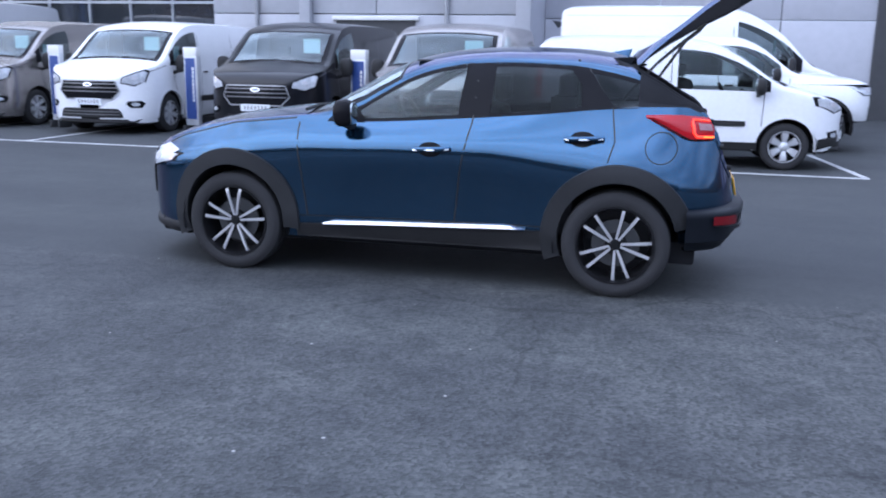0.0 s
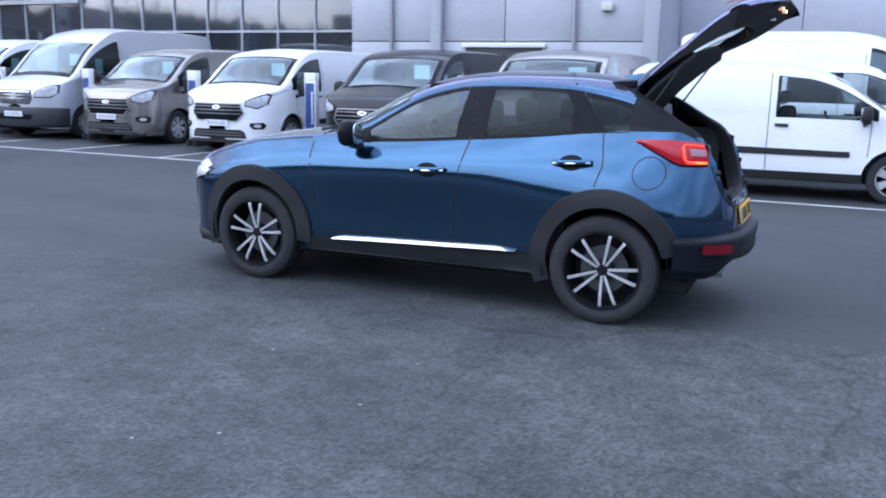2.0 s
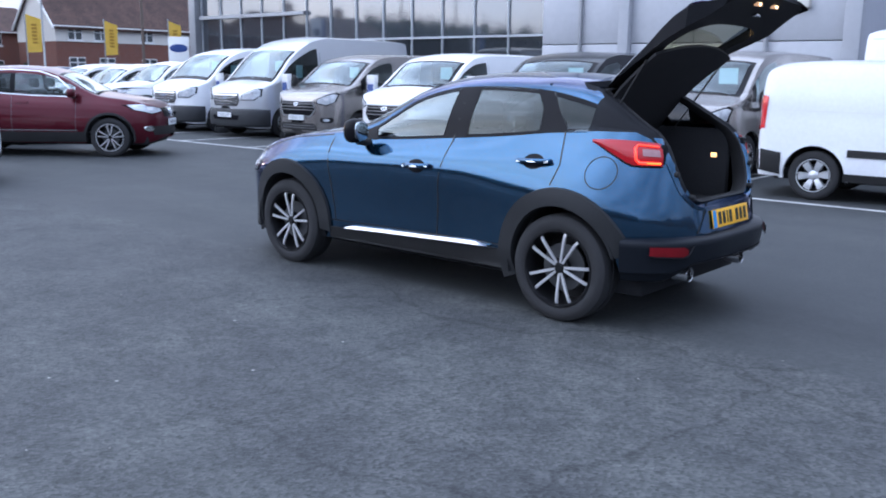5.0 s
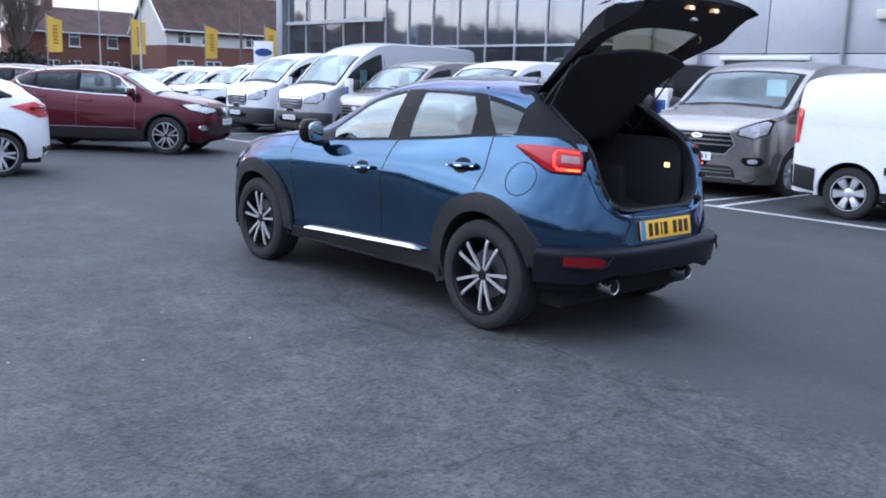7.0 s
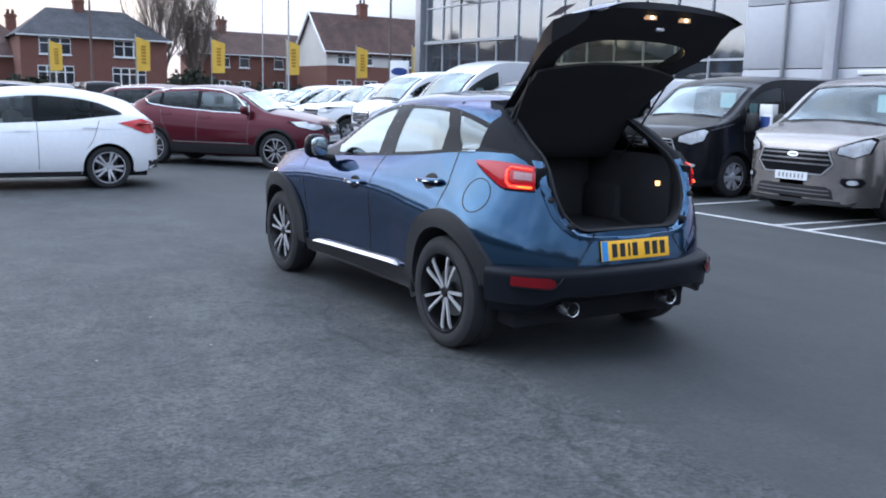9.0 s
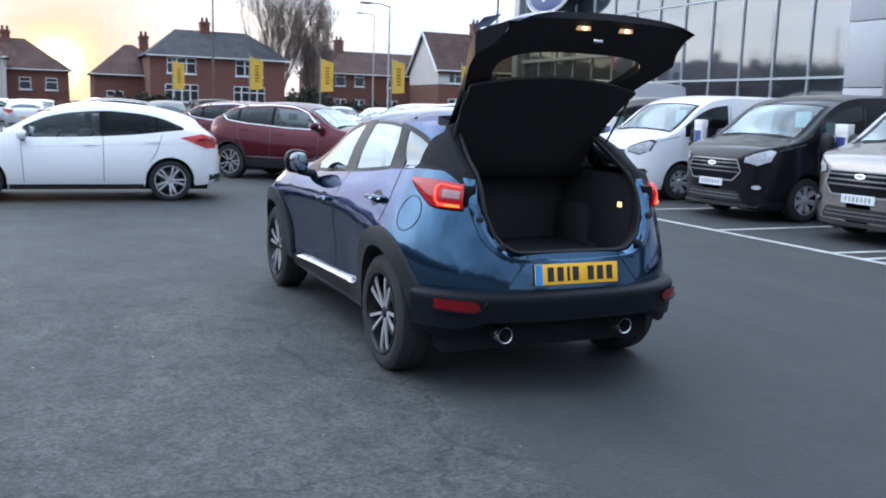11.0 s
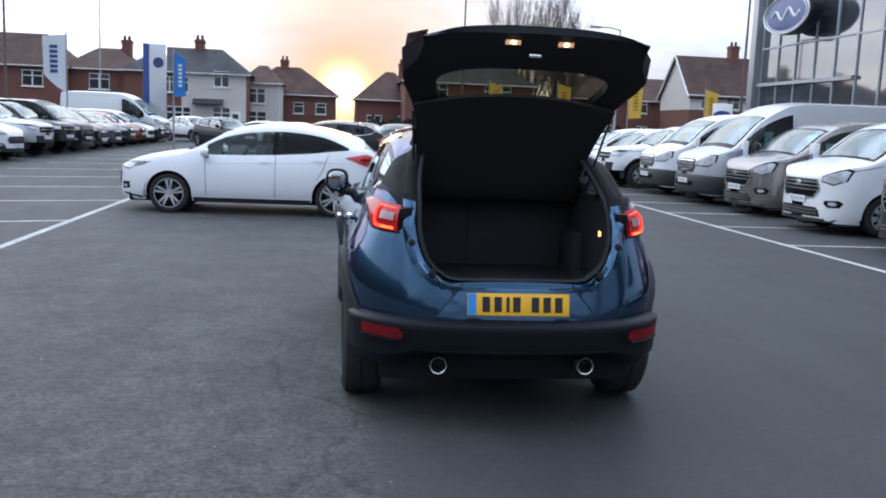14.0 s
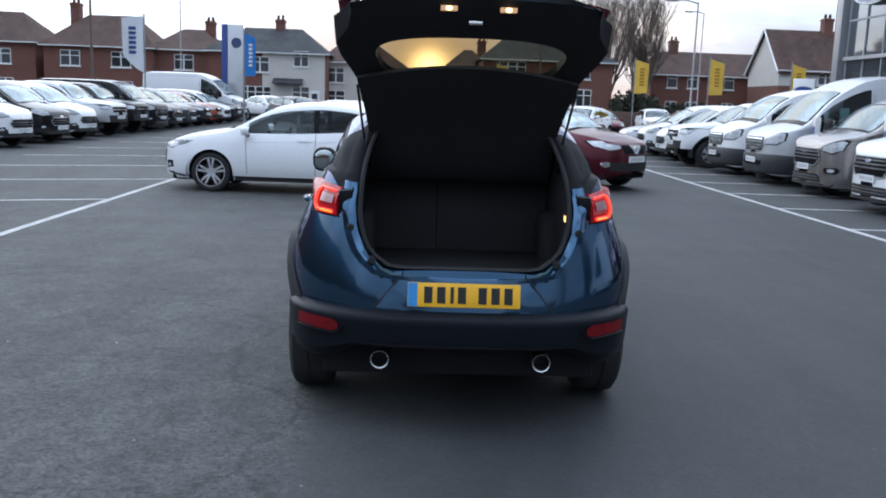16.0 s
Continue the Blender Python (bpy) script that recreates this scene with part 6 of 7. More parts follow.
    inner = [(0.07, 1.435), (0.16, 1.50), (0.25, 1.565), (0.34, 1.62), (0.43, 1.675), (0.53, 1.725), (0.63, 1.775), (0.73, 1.835), (0.82, 1.895), (0.885, 1.94)]
    half = [0.49, 0.50, 0.515, 0.535, 0.57, 0.605, 0.622, 0.56, 0.54, 0.52]
    cols = np.linspace(-1, 1, 23)
    crown = lambda u: 0.035 * (1 - u * u)
    outs, ins = [], []
    for (ox, oz), (ix, iz), w in zip(outer, inner, half):
        outs.append([(wx(ox - crown(u) * 0.4 + 0.03 * abs(u) ** 3), u * w, oz + crown(u) - 0.04 * abs(u) ** 6) for u in cols])
        ins.append([(wx(ix), u * w * 0.985, iz + crown(u) * 0.7) for u in cols])

    def on_sheet(rows, u, v):
        i = min(len(rows) - 2, max(0, int(v)))
        c = (u + 1) / 2 * (len(cols) - 1)
        k = min(len(cols) - 2, max(0, int(c)))
        a, b = Vector(rows[i][k]).lerp(Vector(rows[i][k + 1]), c - k), Vector(rows[i + 1][k]).lerp(Vector(rows[i + 1][k + 1]), c - k)
        return a.lerp(b, v - i)

    def outline(hu, v0, hv, n=64):
        out = []
        for k in range(n):
            c, q = math.cos(2 * math.pi * k / n), math.sin(2 * math.pi * k / n)
            out.append((hu * math.copysign(abs(c) ** 0.5, c), v0 + hv * math.copysign(abs(q) ** 0.62, q)))
        return out

    def sheet(rows, pane, v0):
        """A shell from its rim to the rounded edge of the pane."""
        loops = []
        for t in np.linspace(0, 1, 9):
            loop = []
            for u, v in pane:
                du, dv = u, v - v0
                far = min(1 / abs(du) if du else 99, ((9 - v0) if dv > 0 else v0) / abs(dv) if dv else 99)
                e = 1 + (far - 1) * t
                loop.append(on_sheet(rows, max(-1, min(1, du * e)), max(0, min(9, v0 + dv * e))))
            loops.append(loop)
        return Shape().grid(loops, True)

    gate = part("tailgate", sheet(outs, outline(0.9, 3.4, 3.1), 3.4), "blue", car, "raised blue tailgate with a black lining", angle=60)
    part("tailgate_lining", sheet(ins, outline(0.74, 4.5, 1.75), 4.5), "gate_trim", gate, angle=60)
    pane = outline(0.74, 4.5, 1.75)
    part("pane_seal", Shape().grid([[on_sheet(ins, u, v) for u, v in pane], [on_sheet(ins, u * 1.0, v).lerp(on_sheet(outs, u, v), 0.35) for u, v in pane]], True), "gloss", gate)
    rim_o = [r[0] for r in outs] + outs[-1][1:-1] + [r[-1] for r in outs[::-1]] + outs[0][1:-1][::-1]
    rim_i = [r[0] for r in ins] + ins[-1][1:-1] + [r[-1] for r in ins[::-1]] + ins[0][1:-1][::-1]
    part("tailgate_edge", Shape().grid([rim_o, rim_i], True), "satin", gate)
    glaze = [[on_sheet(ins, u * 0.78, v).lerp(on_sheet(outs, u * 0.78, v), 0.2) for u in np.linspace(-1, 1, 15)] for v in np.linspace(2.5, 6.5, 7)]
    part("tailgate_glass", Shape().grid(glaze), "smoke", gate)
    # lifted parcel shelf: from its pivot behind the seats up to the gate, arched along its free edge
    lift = [(-0.985, 1.135, 0.47), (-1.17, 1.125, 0.48), (-1.20, 1.137, 0.48), (-1.28, 1.235, 0.475), (-1.36, 1.335, 0.475), (-1.45, 1.435, 0.49), (-1.55, 1.525, 0.505), (-1.64, 1.595, 0.52), (-1.695, 1.64, 0.53)]
    shelf = Shape()
    for low in (0.0, 0.014):
        shelf.grid([[(x - 0.055 * (1 - u * u) * max(0, k - 3) / 5 - low * 0.6, u * w, z + 0.062 * (1 - u * u) * max(0, k - 3) / 5 - low) for u in np.linspace(-1, 1, 21)] for k, (x, z, w) in enumerate(lift)], flip=low > 0)
    ring = [r * 21 for r in range(9)] + list(range(8 * 21 + 1, 9 * 21)) + [r * 21 + 20 for r in range(7, -1, -1)] + list(range(19, 0, -1))
    shelf.grid([[shelf.v[k] for k in ring], [shelf.v[k + 189] for k in ring]], True)
    part("parcel_shelf", shelf, "gate_trim", gate)
    for y in (-0.118, 0.135):
        tg = part("tailgate_lamp", Shape().box((wx(0.85), -y - 0.036, 1.912), (wx(0.825), -y + 0.036, 1.934), 0.003), "warm_lens", gate)
        part("bulb", Shape().pod((wx(0.851), -y, 1.922), (0.004, 0.014, 0.009), 0.9, 12), "warm_lit", tg)
    part("lock_striker", Shape().box((wx(0.80), -0.03, 1.86), (wx(0.77), 0.03, 1.878), 0.004), "chrome", gate)
    part("pull_handle", Shape().box((wx(0.23), 0.24, 1.50), (wx(0.215), 0.30, 1.512), 0.003), "alloy_grey", gate)
    for sg in (1, -1):
        part("tailgate_lamp_lens", Shape().grid([[(wx(0.56 + 0.13 * t), sg * (0.60 - 0.10 * q), 1.885 + 0.05 * t + 0.025 * q + 0.02) for q in np.linspace(0, 1, 4)] for t in np.linspace(0, 1, 4)]), "red_lens", gate)
    return car


hero_car()


# ---- setting ----
ground = part("ground", Shape().grid([[(x, y, 0) for y in (-2500, -60, 0, 60, 2500)] for x in (-2500, -120, -40, 40, 2500)]), "asphalt")
tagged(ground, "dark grey worn asphalt car park", "ground", kind="structure")


def ground_line(p, q, w=0.1):
    p, q = Vector((*p, 0)), Vector((*q, 0))
    d = (q - p).normalized()
    n = Vector((-d.y, d.x, 0)) * w / 2
    sh = Shape()
    sh.v = [tuple(a + b + Vector((0, 0, z))) for z in (0.0, 0.004) for a, b in ((p, -n), (q, -n), (q, n), (p, n))]
    sh.f = [(3, 2, 1, 0), (4, 5, 6, 7), (0, 1, 5, 4), (1, 2, 6, 5), (2, 3, 7, 6), (3, 0, 4, 7)]
    return tagged(part("bay_line", sh, "line"), "worn white painted parking bay line", "road marking", "bay lines", "structure")


ground_line((-60, 5.72), (2.8, 5.72), 0.1)
for k in range(16):
    ground_line((-2.28 - 2.42 * k, 5.77), (-2.28 - 2.42 * k, 10.6), 0.085)
ground_line((-2.72, 5.77), (-2.5, 8.9), 0.085)
ground_line((2.77, 5.77), (2.45, 8.4), 0.09)
ground_line((-60, -4.5), (-1.5, -4.58), 0.1)
for k in range(16):
    ground_line((-4.7 - 3.3 * k, -4.6), (-2.87 - 3.3 * k, -9.3), 0.085)


# dealership: glazed showroom, white clad block, grey clad block
def showroom():
    b = thing("showroom_building", "glazed car showroom with steel mullions and white clad block", "building", kind="structure")
    xs = [-27.3 + 1.2385 * k for k in range(14)]
    zs = [0.35, 2.62, 4.9, 7.2, 9.5]
    y = 15.15
    for i in range(len(xs) - 1):
        for j in range(len(zs) - 1):
            z0, z1 = zs[j], zs[j + 1]
            if xs[i] < -21.2 and j < 2:
                z0, z1 = ((0.35, 3.55), (3.55, 4.9))[j]
            part("pane", Shape().box((xs[i] + 0.03, y + 0.05, z0 + 0.03), (xs[i + 1] - 0.03, y + 0.08, z1 - 0.03)).moved(pose(0, 0, 0)), "facade_glass" if z0 > 2.6 else "facade_shaded", b)
    for x in xs:
        part("mullion", Shape().box((x - 0.027, y - 0.0, 0.0), (x + 0.027, y + 0.1, 9.6), 0.006), "mullion", b)
    for z in zs:
        part("transom", Shape().box((xs[0] if z != 2.62 else -21.1, y + 0.004, z - 0.03), (xs[-1], y + 0.1, z + 0.03)), "mullion", b)
    part("transom", Shape().box((xs[0], y - 0.12, 3.5), (-21.1, y + 0.1, 3.62)), "steel", b)
    part("plinth", Shape().box((xs[0] - 0.4, y - 0.05, 0), (xs[-1], y + 0.1, 0.35)), "panel_grey", b)
    part("corner_column", Shape().box((xs[0] - 0.5, y - 0.25, 0), (xs[0] - 0.08, y + 0.3, 9.7), 0.02), "steel", b)
    for k in range(8):
        part("side_pane", Shape().box((xs[0] - 0.4, y + 0.3 + 1.4 * k, 0.3), (xs[0] - 0.36, y + 1.62 + 1.4 * k, 9.5)), "facade_glass", b)
    part("core_wall", Shape().box((xs[0] - 0.2, y + 0.6, 0), (-3.3, y + 12, 9.4)), "dark_steel", b)
    part("roof_edge", Shape().box((xs[0] - 0.6, y - 0.4, 9.6), (-11.2, y + 12, 10.0), 0.03), "steel", b)
    # white clad block in separate cassettes
    px = [-11.2, -9.95, -8.6, -6.8, -5.0, -3.2]
    pz = [0.0, 2.35, 3.9, 5.7, 7.6, 9.5]
    for i in range(len(px) - 1):
        for j in range(len(pz) - 1):
            part("panel", Shape().box((px[i] + 0.012, y - 0.10, pz[j] + 0.012), (px[i + 1] - 0.012, y + 0.5, pz[j + 1] - 0.012), 0.008), "panel", b)
    part("pilaster", Shape().box((-8.75, y - 0.3, 0), (-8.47, y - 0.1, 9.5), 0.01), "panel", b)
    part("pilaster", Shape().box((-3.3, y - 0.3, 0), (-2.95, y - 0.1, 9.5), 0.01), "panel", b)
    part("downpipe", Shape().tube([(-9.95, y - 0.17, 0), (-9.95, y - 0.17, 9.4)], 0.05), "steel", b)
    part("downpipe", Shape().tube([(-5.0, y - 0.17, 0), (-5.0, y - 0.17, 9.4)], 0.05), "steel", b)
    part("shutter_door", Shape().box((-7.83, y - 0.13, 0), (-5.8, y - 0.09, 2.24)), "dark_steel", b)
    part("shutter_head", Shape().box((-7.92, y - 0.2, 2.2), (-5.7, y - 0.09, 2.3), 0.01), "frame_w", b)
    part("bulkhead_lamp", Shape().box((-4.35, y - 0.25, 3.05), (-4.08, y - 0.1, 3.25), 0.02), "render_w", b)
    # grey clad block, set back
    yy = y + 2.2
    for i in range(9):
        for j in range(5):
            part("panel", Shape().box((-2.95 + 2.9 * i + 0.012, yy, pz[j] + 0.012), (-2.95 + 2.9 * (i + 1) - 0.012, yy + 0.4, pz[j + 1] - 0.012), 0.008), "panel_grey" if i % 4 == 3 else "panel_mid", b)
    part("return_wall", Shape().box((-3.2, y - 0.1, 0), (-2.95, yy + 0.4, 9.5)), "panel_mid", b)
    part("shutter_door", Shape().box((5.0, yy - 0.05, 0), (8.2, yy - 0.01, 3.2)), "dark_steel", b)
    for k in range(3):
        part("bunting_flag", Shape().prism([(-2.7 + 0.5 * k, 2.3 - 0.08 * k), (-2.4 + 0.5 * k, 2.24 - 0.08 * k), (-2.55 + 0.5 * k, 2.1 - 0.08 * k)], "y", yy - 0.4, yy - 0.395), "dark_steel", b)
    return b


M["sign_side"] = surface("dark_sign_case", (0.012, 0.014, 0.02), 0.35, spec=0.25)
M["sign_blue"] = surface("blue_sign_face", (0.012, 0.045, 0.2), 0.3, 0.0, 0.2, vary=0.2, scale=1.5)
M["panel_mid"] = surface("blue_grey_cladding_panel", (0.44, 0.45, 0.49), 0.5, vary=0.06, scale=0.5)
for coated in ("facade_glass", "facade_shaded"):
    M[coated].node_tree.nodes["Principled BSDF"].inputs["Coat IOR"].default_value = 2.0
showroom()
# oval blue sign on the showroom corner
sign = thing("oval_sign", "blue oval illuminated sign with chrome rim on a bracket", "sign")
ov = Shape().lathe([(0.001, -0.26), (0.9, -0.26), (0.98, -0.2), (1.0, 0.0), (0.98, 0.2), (0.9, 0.26), (0.001, 0.26)], "y", n=48)
ov.v = [(x * 1.62, y, z * 0.68) for x, y, z in ov.v]
part("sign_body", ov.moved(pose(-24.2, 14.6, 5.8)), "sign_side", sign)
face = Shape().lathe([(0.001, -0.27), (0.86, -0.268), (0.9, -0.262)], "y", n=48)
face.v = [(x * 1.62, y, z * 0.68) for x, y, z in face.v]
part("sign_face", face.moved(pose(-24.2, 14.6, 5.8)), "sign_blue", sign)
for r, w in ((0.93, 0.035), (0.83, 0.018)):
    part("sign_rim", Shape().tube([Vector((-24.2 + 1.62 * r * math.cos(a), 14.33, 5.8 + 0.68 * r * math.sin(a))) for a in np.linspace(0, 2 * math.pi, 49)], w, 6), "alloy_grey", sign)
script = [Vector((-24.2 + 0.95 * q, 14.325, 5.8 + 0.2 * math.sin(6.5 * q) * (1 - 0.5 * abs(q)))) for q in np.linspace(-1, 1, 40)]
part("sign_script", Shape().tube(script, 0.05, 6), "frame_w", sign)
for x in (-24.9, -23.5):
    part("bracket", Shape().tube([(x, 14.8, 5.8), (x, 15.15, 5.8)], 0.06), "steel", sign)


board = thing("sign_board", "white sign board with blue oval emblem on a post", "sign", pose(-25.6, 13.0, 0, 0, 0, 50))
part("panel", Shape().box((-0.36, -0.05, 1.0), (0.36, 0.05, 2.75), 0.02), "frame_w", board)
part("post", Shape().box((-0.06, -0.04, 0), (0.06, 0.04, 1.0)), "galv", board)
em = Shape().lathe([(0.001, -0.012), (0.3, -0.012), (0.32, 0.0)], "y", n=24)
em.v = [(x, y - 0.052, z * 0.45 + 2.35) for x, y, z in em.v]
part("emblem", em, "sign_blue", board)
# van row facing the aisle
def row(proto, x, nose, turn=-90, coat=None, **tags):
    ob = copy_thing(proto, pose(x, nose, 0, 0, 0, turn))
    if coat:
        repaint(ob, coat)
    tagged(ob, **tags)
    return ob


white_van, _ = vehicle("panel_van", "white medium panel van with dark grille in a marked bay", "van", VAN, "white", pose(-9.31, 7.04 + 2.47, 0, 0, 0, -90), "vans in the row")
mark_coat(white_van, "white")
row(white_van, -12.27, 7.3 + 2.47, coat="brown", label="bronze grey panel van with price sheet in a marked bay")
row(white_van, -6.1, 6.8 + 2.47, coat="black", label="black panel van with chrome badge in a marked bay")
row(white_van, -3.25, 6.68 + 2.47, coat="brown", label="bronze grey panel van beside the small white van")
tall_van, _ = vehicle("high_roof_van", "silver high-roof panel van with barred grille in a marked bay", "van", TALL, "silver", pose(-14.82, 7.26 + 2.63, 0, 0, 0, -90), "vans in the row")
mark_coat(tall_van, "silver")
vehicle("panel_van", "white medium-roof panel van with barred grille in a marked bay", "van", MID, "white", pose(-17.5, 7.3 + 2.63, 0, 0, 0, -90), "vans in the row")
row(tall_van, 0.9, 12.2, 0, coat="white", label="white high-roof panel van beside the clad wall")
small_van, _ = vehicle("small_van", "white compact panel van parked along the bay line", "van", SMALL_VAN, "white", pose(0.47, 7.02, 0, 0, 0, 2.6))
mark_coat(small_van, "white")
pickup, _ = vehicle("pickup_truck", "white double-cab pickup truck behind the small van", "pickup truck", PICKUP, "white", pose(1.0, 9.7, 0, 0, 0, 3))
mark_coat(pickup, "white")
hatch, _ = vehicle("hatchback_car", "white five-door hatchback with silver alloy wheels across the aisle", "car", HATCH, "white", pose(-10.25, -2.14, 0, 0, 0, -92.5))
mark_coat(hatch, "white")
suv, _ = vehicle("suv_car", "dark red compact suv with black cladding across the aisle", "car", SUV, "red", pose(-13.38, 2.38, 0, 0, 0, 44))
mark_coat(suv, "red")
row(suv, -16.9, 2.2, 52, label="dark red compact suv behind another red suv")
row(suv, -25.0, -1.06, -90, coat="black", label="black suv behind the white hatchback")
KINDS = {small_van: "compact panel van", white_van: "medium panel van", pickup: "double-cab pickup truck", hatch: "five-door hatchback", suv: "compact suv"}
for x, proto, coat in ((-20.1, pickup, "white"), (-22.6, small_van, "white"), (-25.0, small_van, "white"), (-27.5, hatch, "silver")):
    row(proto, x, 9.4, coat=coat, label=f"{coat} {KINDS[proto]} parked in the van row")
row(suv, -30.5, 4.6, -20, coat="black", label="black suv parked at the end of the aisle")
row(suv, -36, 7.4, -30, coat="white", label="white suv parked beyond the aisle")
left = [(small_van, "white"), (small_van, "black"), (small_van, "white"), (pickup, "silver"), (pickup, "black"), (white_van, "black"), (small_van, "black"), (small_van, "grey"), (suv, "black"), (suv, "orange"), (small_van, "white"), (suv, "black")]
for k, (proto, coat) in enumerate(left):
    row(proto, -18.8 - 2.5 * k + (0.3 if k == 2 else 0), -12.4 - (0.3 if proto in (pickup, white_van) else 0), 82, coat=coat, label=f"{coat} {KINDS[proto]} parked nose-out in the far row")
long_van = row(tall_van, -49.5, -13.4, 80, coat="white", label="long white high-roof van at the end of the far row")
long_van.matrix_basis = long_van.matrix_basis @ Matrix.Diagonal((1.12, 1.0, 1.15, 1.0))
for x, y, turn, proto, coat in ((-43.0, -6.5, 40, suv, "black"), (-50.5, -4.6, 60, hatch, "silver"), (-52.0, -9.5, 40, suv, "white"), (-55.5, -7.0, 100, hatch, "navy"), (-37.5, 0.6, 200, hatch, "silver"), (-33.5, 2.0, 170, suv, "grey")):
    row(proto, x, y, turn, coat=coat, label=f"{coat} car parked beyond the white hatchback")
random.seed(4)
for k in range(12):
    row((hatch, suv, small_van)[k % 3], -41 - 5.5 * (k // 6) - random.uniform(0, 1), -3 + 4.2 * (k % 6) + random.uniform(-0.5, 0.5), random.choice((0, 180)) + random.uniform(-6, 6), coat=("silver", "navy", "white", "red", "black", "grey")[(k * 5) % 6], label="car in the distant rows of the car park")


def totem(x, y, turn=0):
    t = thing("price_totem", "blue sales totem in pale frame between parked vans", "sign", pose(x, y, 0, 0, 0, turn), "sales totems")
    part("frame", Shape().box((-0.15, -0.05, 0.13), (0.15, 0.05, 1.48), 0.012), "sign_post", t)
    for sx in (-0.11, 0.11):
        part("foot", Shape().box((sx - 0.03, -0.14, 0.0), (sx + 0.03, 0.14, 0.13), 0.01), "dark_steel", t)
    part("panel", Shape().box((-0.115, -0.056, 0.24), (0.115, -0.05, 1.30)), "banner", t)
    part("header", Shape().box((-0.152, -0.054, 1.34), (0.152, 0.054, 1.49), 0.008), "frame_w", t)
    for k in range(9):
        part("letter_bar", Shape().box((0.045, -0.058, 0.55 + 0.068 * k), (0.085, -0.056, 0.60 + 0.068 * k)), "frame_w", t)
    return t


for x, y in ((-13.5, 8.05), (-10.66, 8.05), (-7.9, 8.05), (-4.78, 8.05), (-16.2, 8.1)):
    totem(x, y, -14)


def flag(x, y, z0, z1, w, mat, label, ink="flag_ink", side=1, rise=0.05, drop=0.22):
    """A mast with a cloth on one side of it: its foot edge rises and its head edge drops away from the mast."""
    t = thing("banner_flag", label, "flag", pose(x, y, 0), "flags round the car park")
    part("mast", Shape().tube([(0, 0, 0), (0, 0, z1 + 0.1)], 0.035), "galv", t)

    def at(u, v):
        lo, hi = z0 + rise * u ** 1.4, z1 - drop * u
        return (0.035 * math.sin(5 * u + 3 * v) * u, side * (0.04 + w * u), lo + (hi - lo) * v)

    cloth = Shape()
    for off in (0.0, 0.006):
        cloth.grid([[(p[0] + off, p[1], p[2]) for p in (at(u, v) for u in np.linspace(0, 1, 9))] for v in np.linspace(0, 1, 14)], flip=off == 0.0)
    c = part("cloth", cloth, mat, t)
    for k in range(6):
        mid = at(0.52, 0.24 + 0.1 * k)
        part("letter_bar", Shape().box((mid[0] + 0.012, mid[1] - w * 0.17, mid[2]), (mid[0] + 0.03, mid[1] + w * 0.17, mid[2] + (z1 - z0) * 0.055)), ink, c)
    return t


for x, y in ((-58, 5.3), (-48, 8.4), (-46, 12.1), (-43, 15.4), (-45, 20.7), (-42, 22.9)):
    flag(x, y, 2.4, 4.3, 0.75, "flag_y", "yellow cloth banner flag on a mast")
flag(-36.5, -12.6, 2.41, 4.89, 0.95, "flag_w", "white cloth banner flag with blue lettering", "banner", -1, 0.75, 0.1)
flag(-31, -7.08, 2.27, 3.96, 0.42, "flag_b", "blue cloth banner flag on a mast", ink="frame_w")
tot = thing("brand_totem", "tall silver and blue pylon sign", "sign", pose(-51.3, -11.45, 0))
part("pylon", Shape().box((-0.15, -0.5, 0), (0.15, 0.5, 5.8), 0.05), "silver", tot)
part("side_panel", Shape().box((-0.16, -0.85, 0), (0.16, -0.5, 5.8), 0.02), "banner", tot)
part("emblem", Shape().lathe([(0.001, 0.0), (0.3, 0.0), (0.32, -0.03)], "x", (0.19, 0.05, 4.7), 24), "badge", tot)


def lamp_post(x, y, h, arm=0.9):
    t = thing("street_lamp", "grey galvanised street lamp column", "street lamp", pose(x, y, 0), "street lamps")
    part("column", Shape().tube([(0, 0, 0), (0, 0, 1.2), (0, 0, 1.25), (0, 0, h)], [0.075, 0.075, 0.045, 0.032]), "galv", t)
    part("arm", Shape().tube([(0, 0, h - 0.05), (0, -arm * 0.5, h + 0.06), (0, -arm, h + 0.05)], 0.03), "galv", t)
    part("lantern", Shape().box((-0.12, -arm - 0.45, h - 0.0), (0.12, -arm + 0.05, h + 0.1), 0.03), "steel", t)


lamp_post(-32.0, 11.1, 5.9)
lamp_post(-58, 19.6, 8.3)
lamp_post(-50, -14.5, 8.6, -0.9)
for x, y, h in ((-68, 9.7, 13.0), (-50, -19.8, 10), (-48, -24.5, 9), (-44, 22.5, 10)):
    t = thing("utility_pole", "tall dark wooden utility pole", "pole", pose(x, y, 0), "poles")
    part("mast", Shape().tube([(0, 0, 0), (0, 0, h)], [0.10, 0.06]), "pole", t)


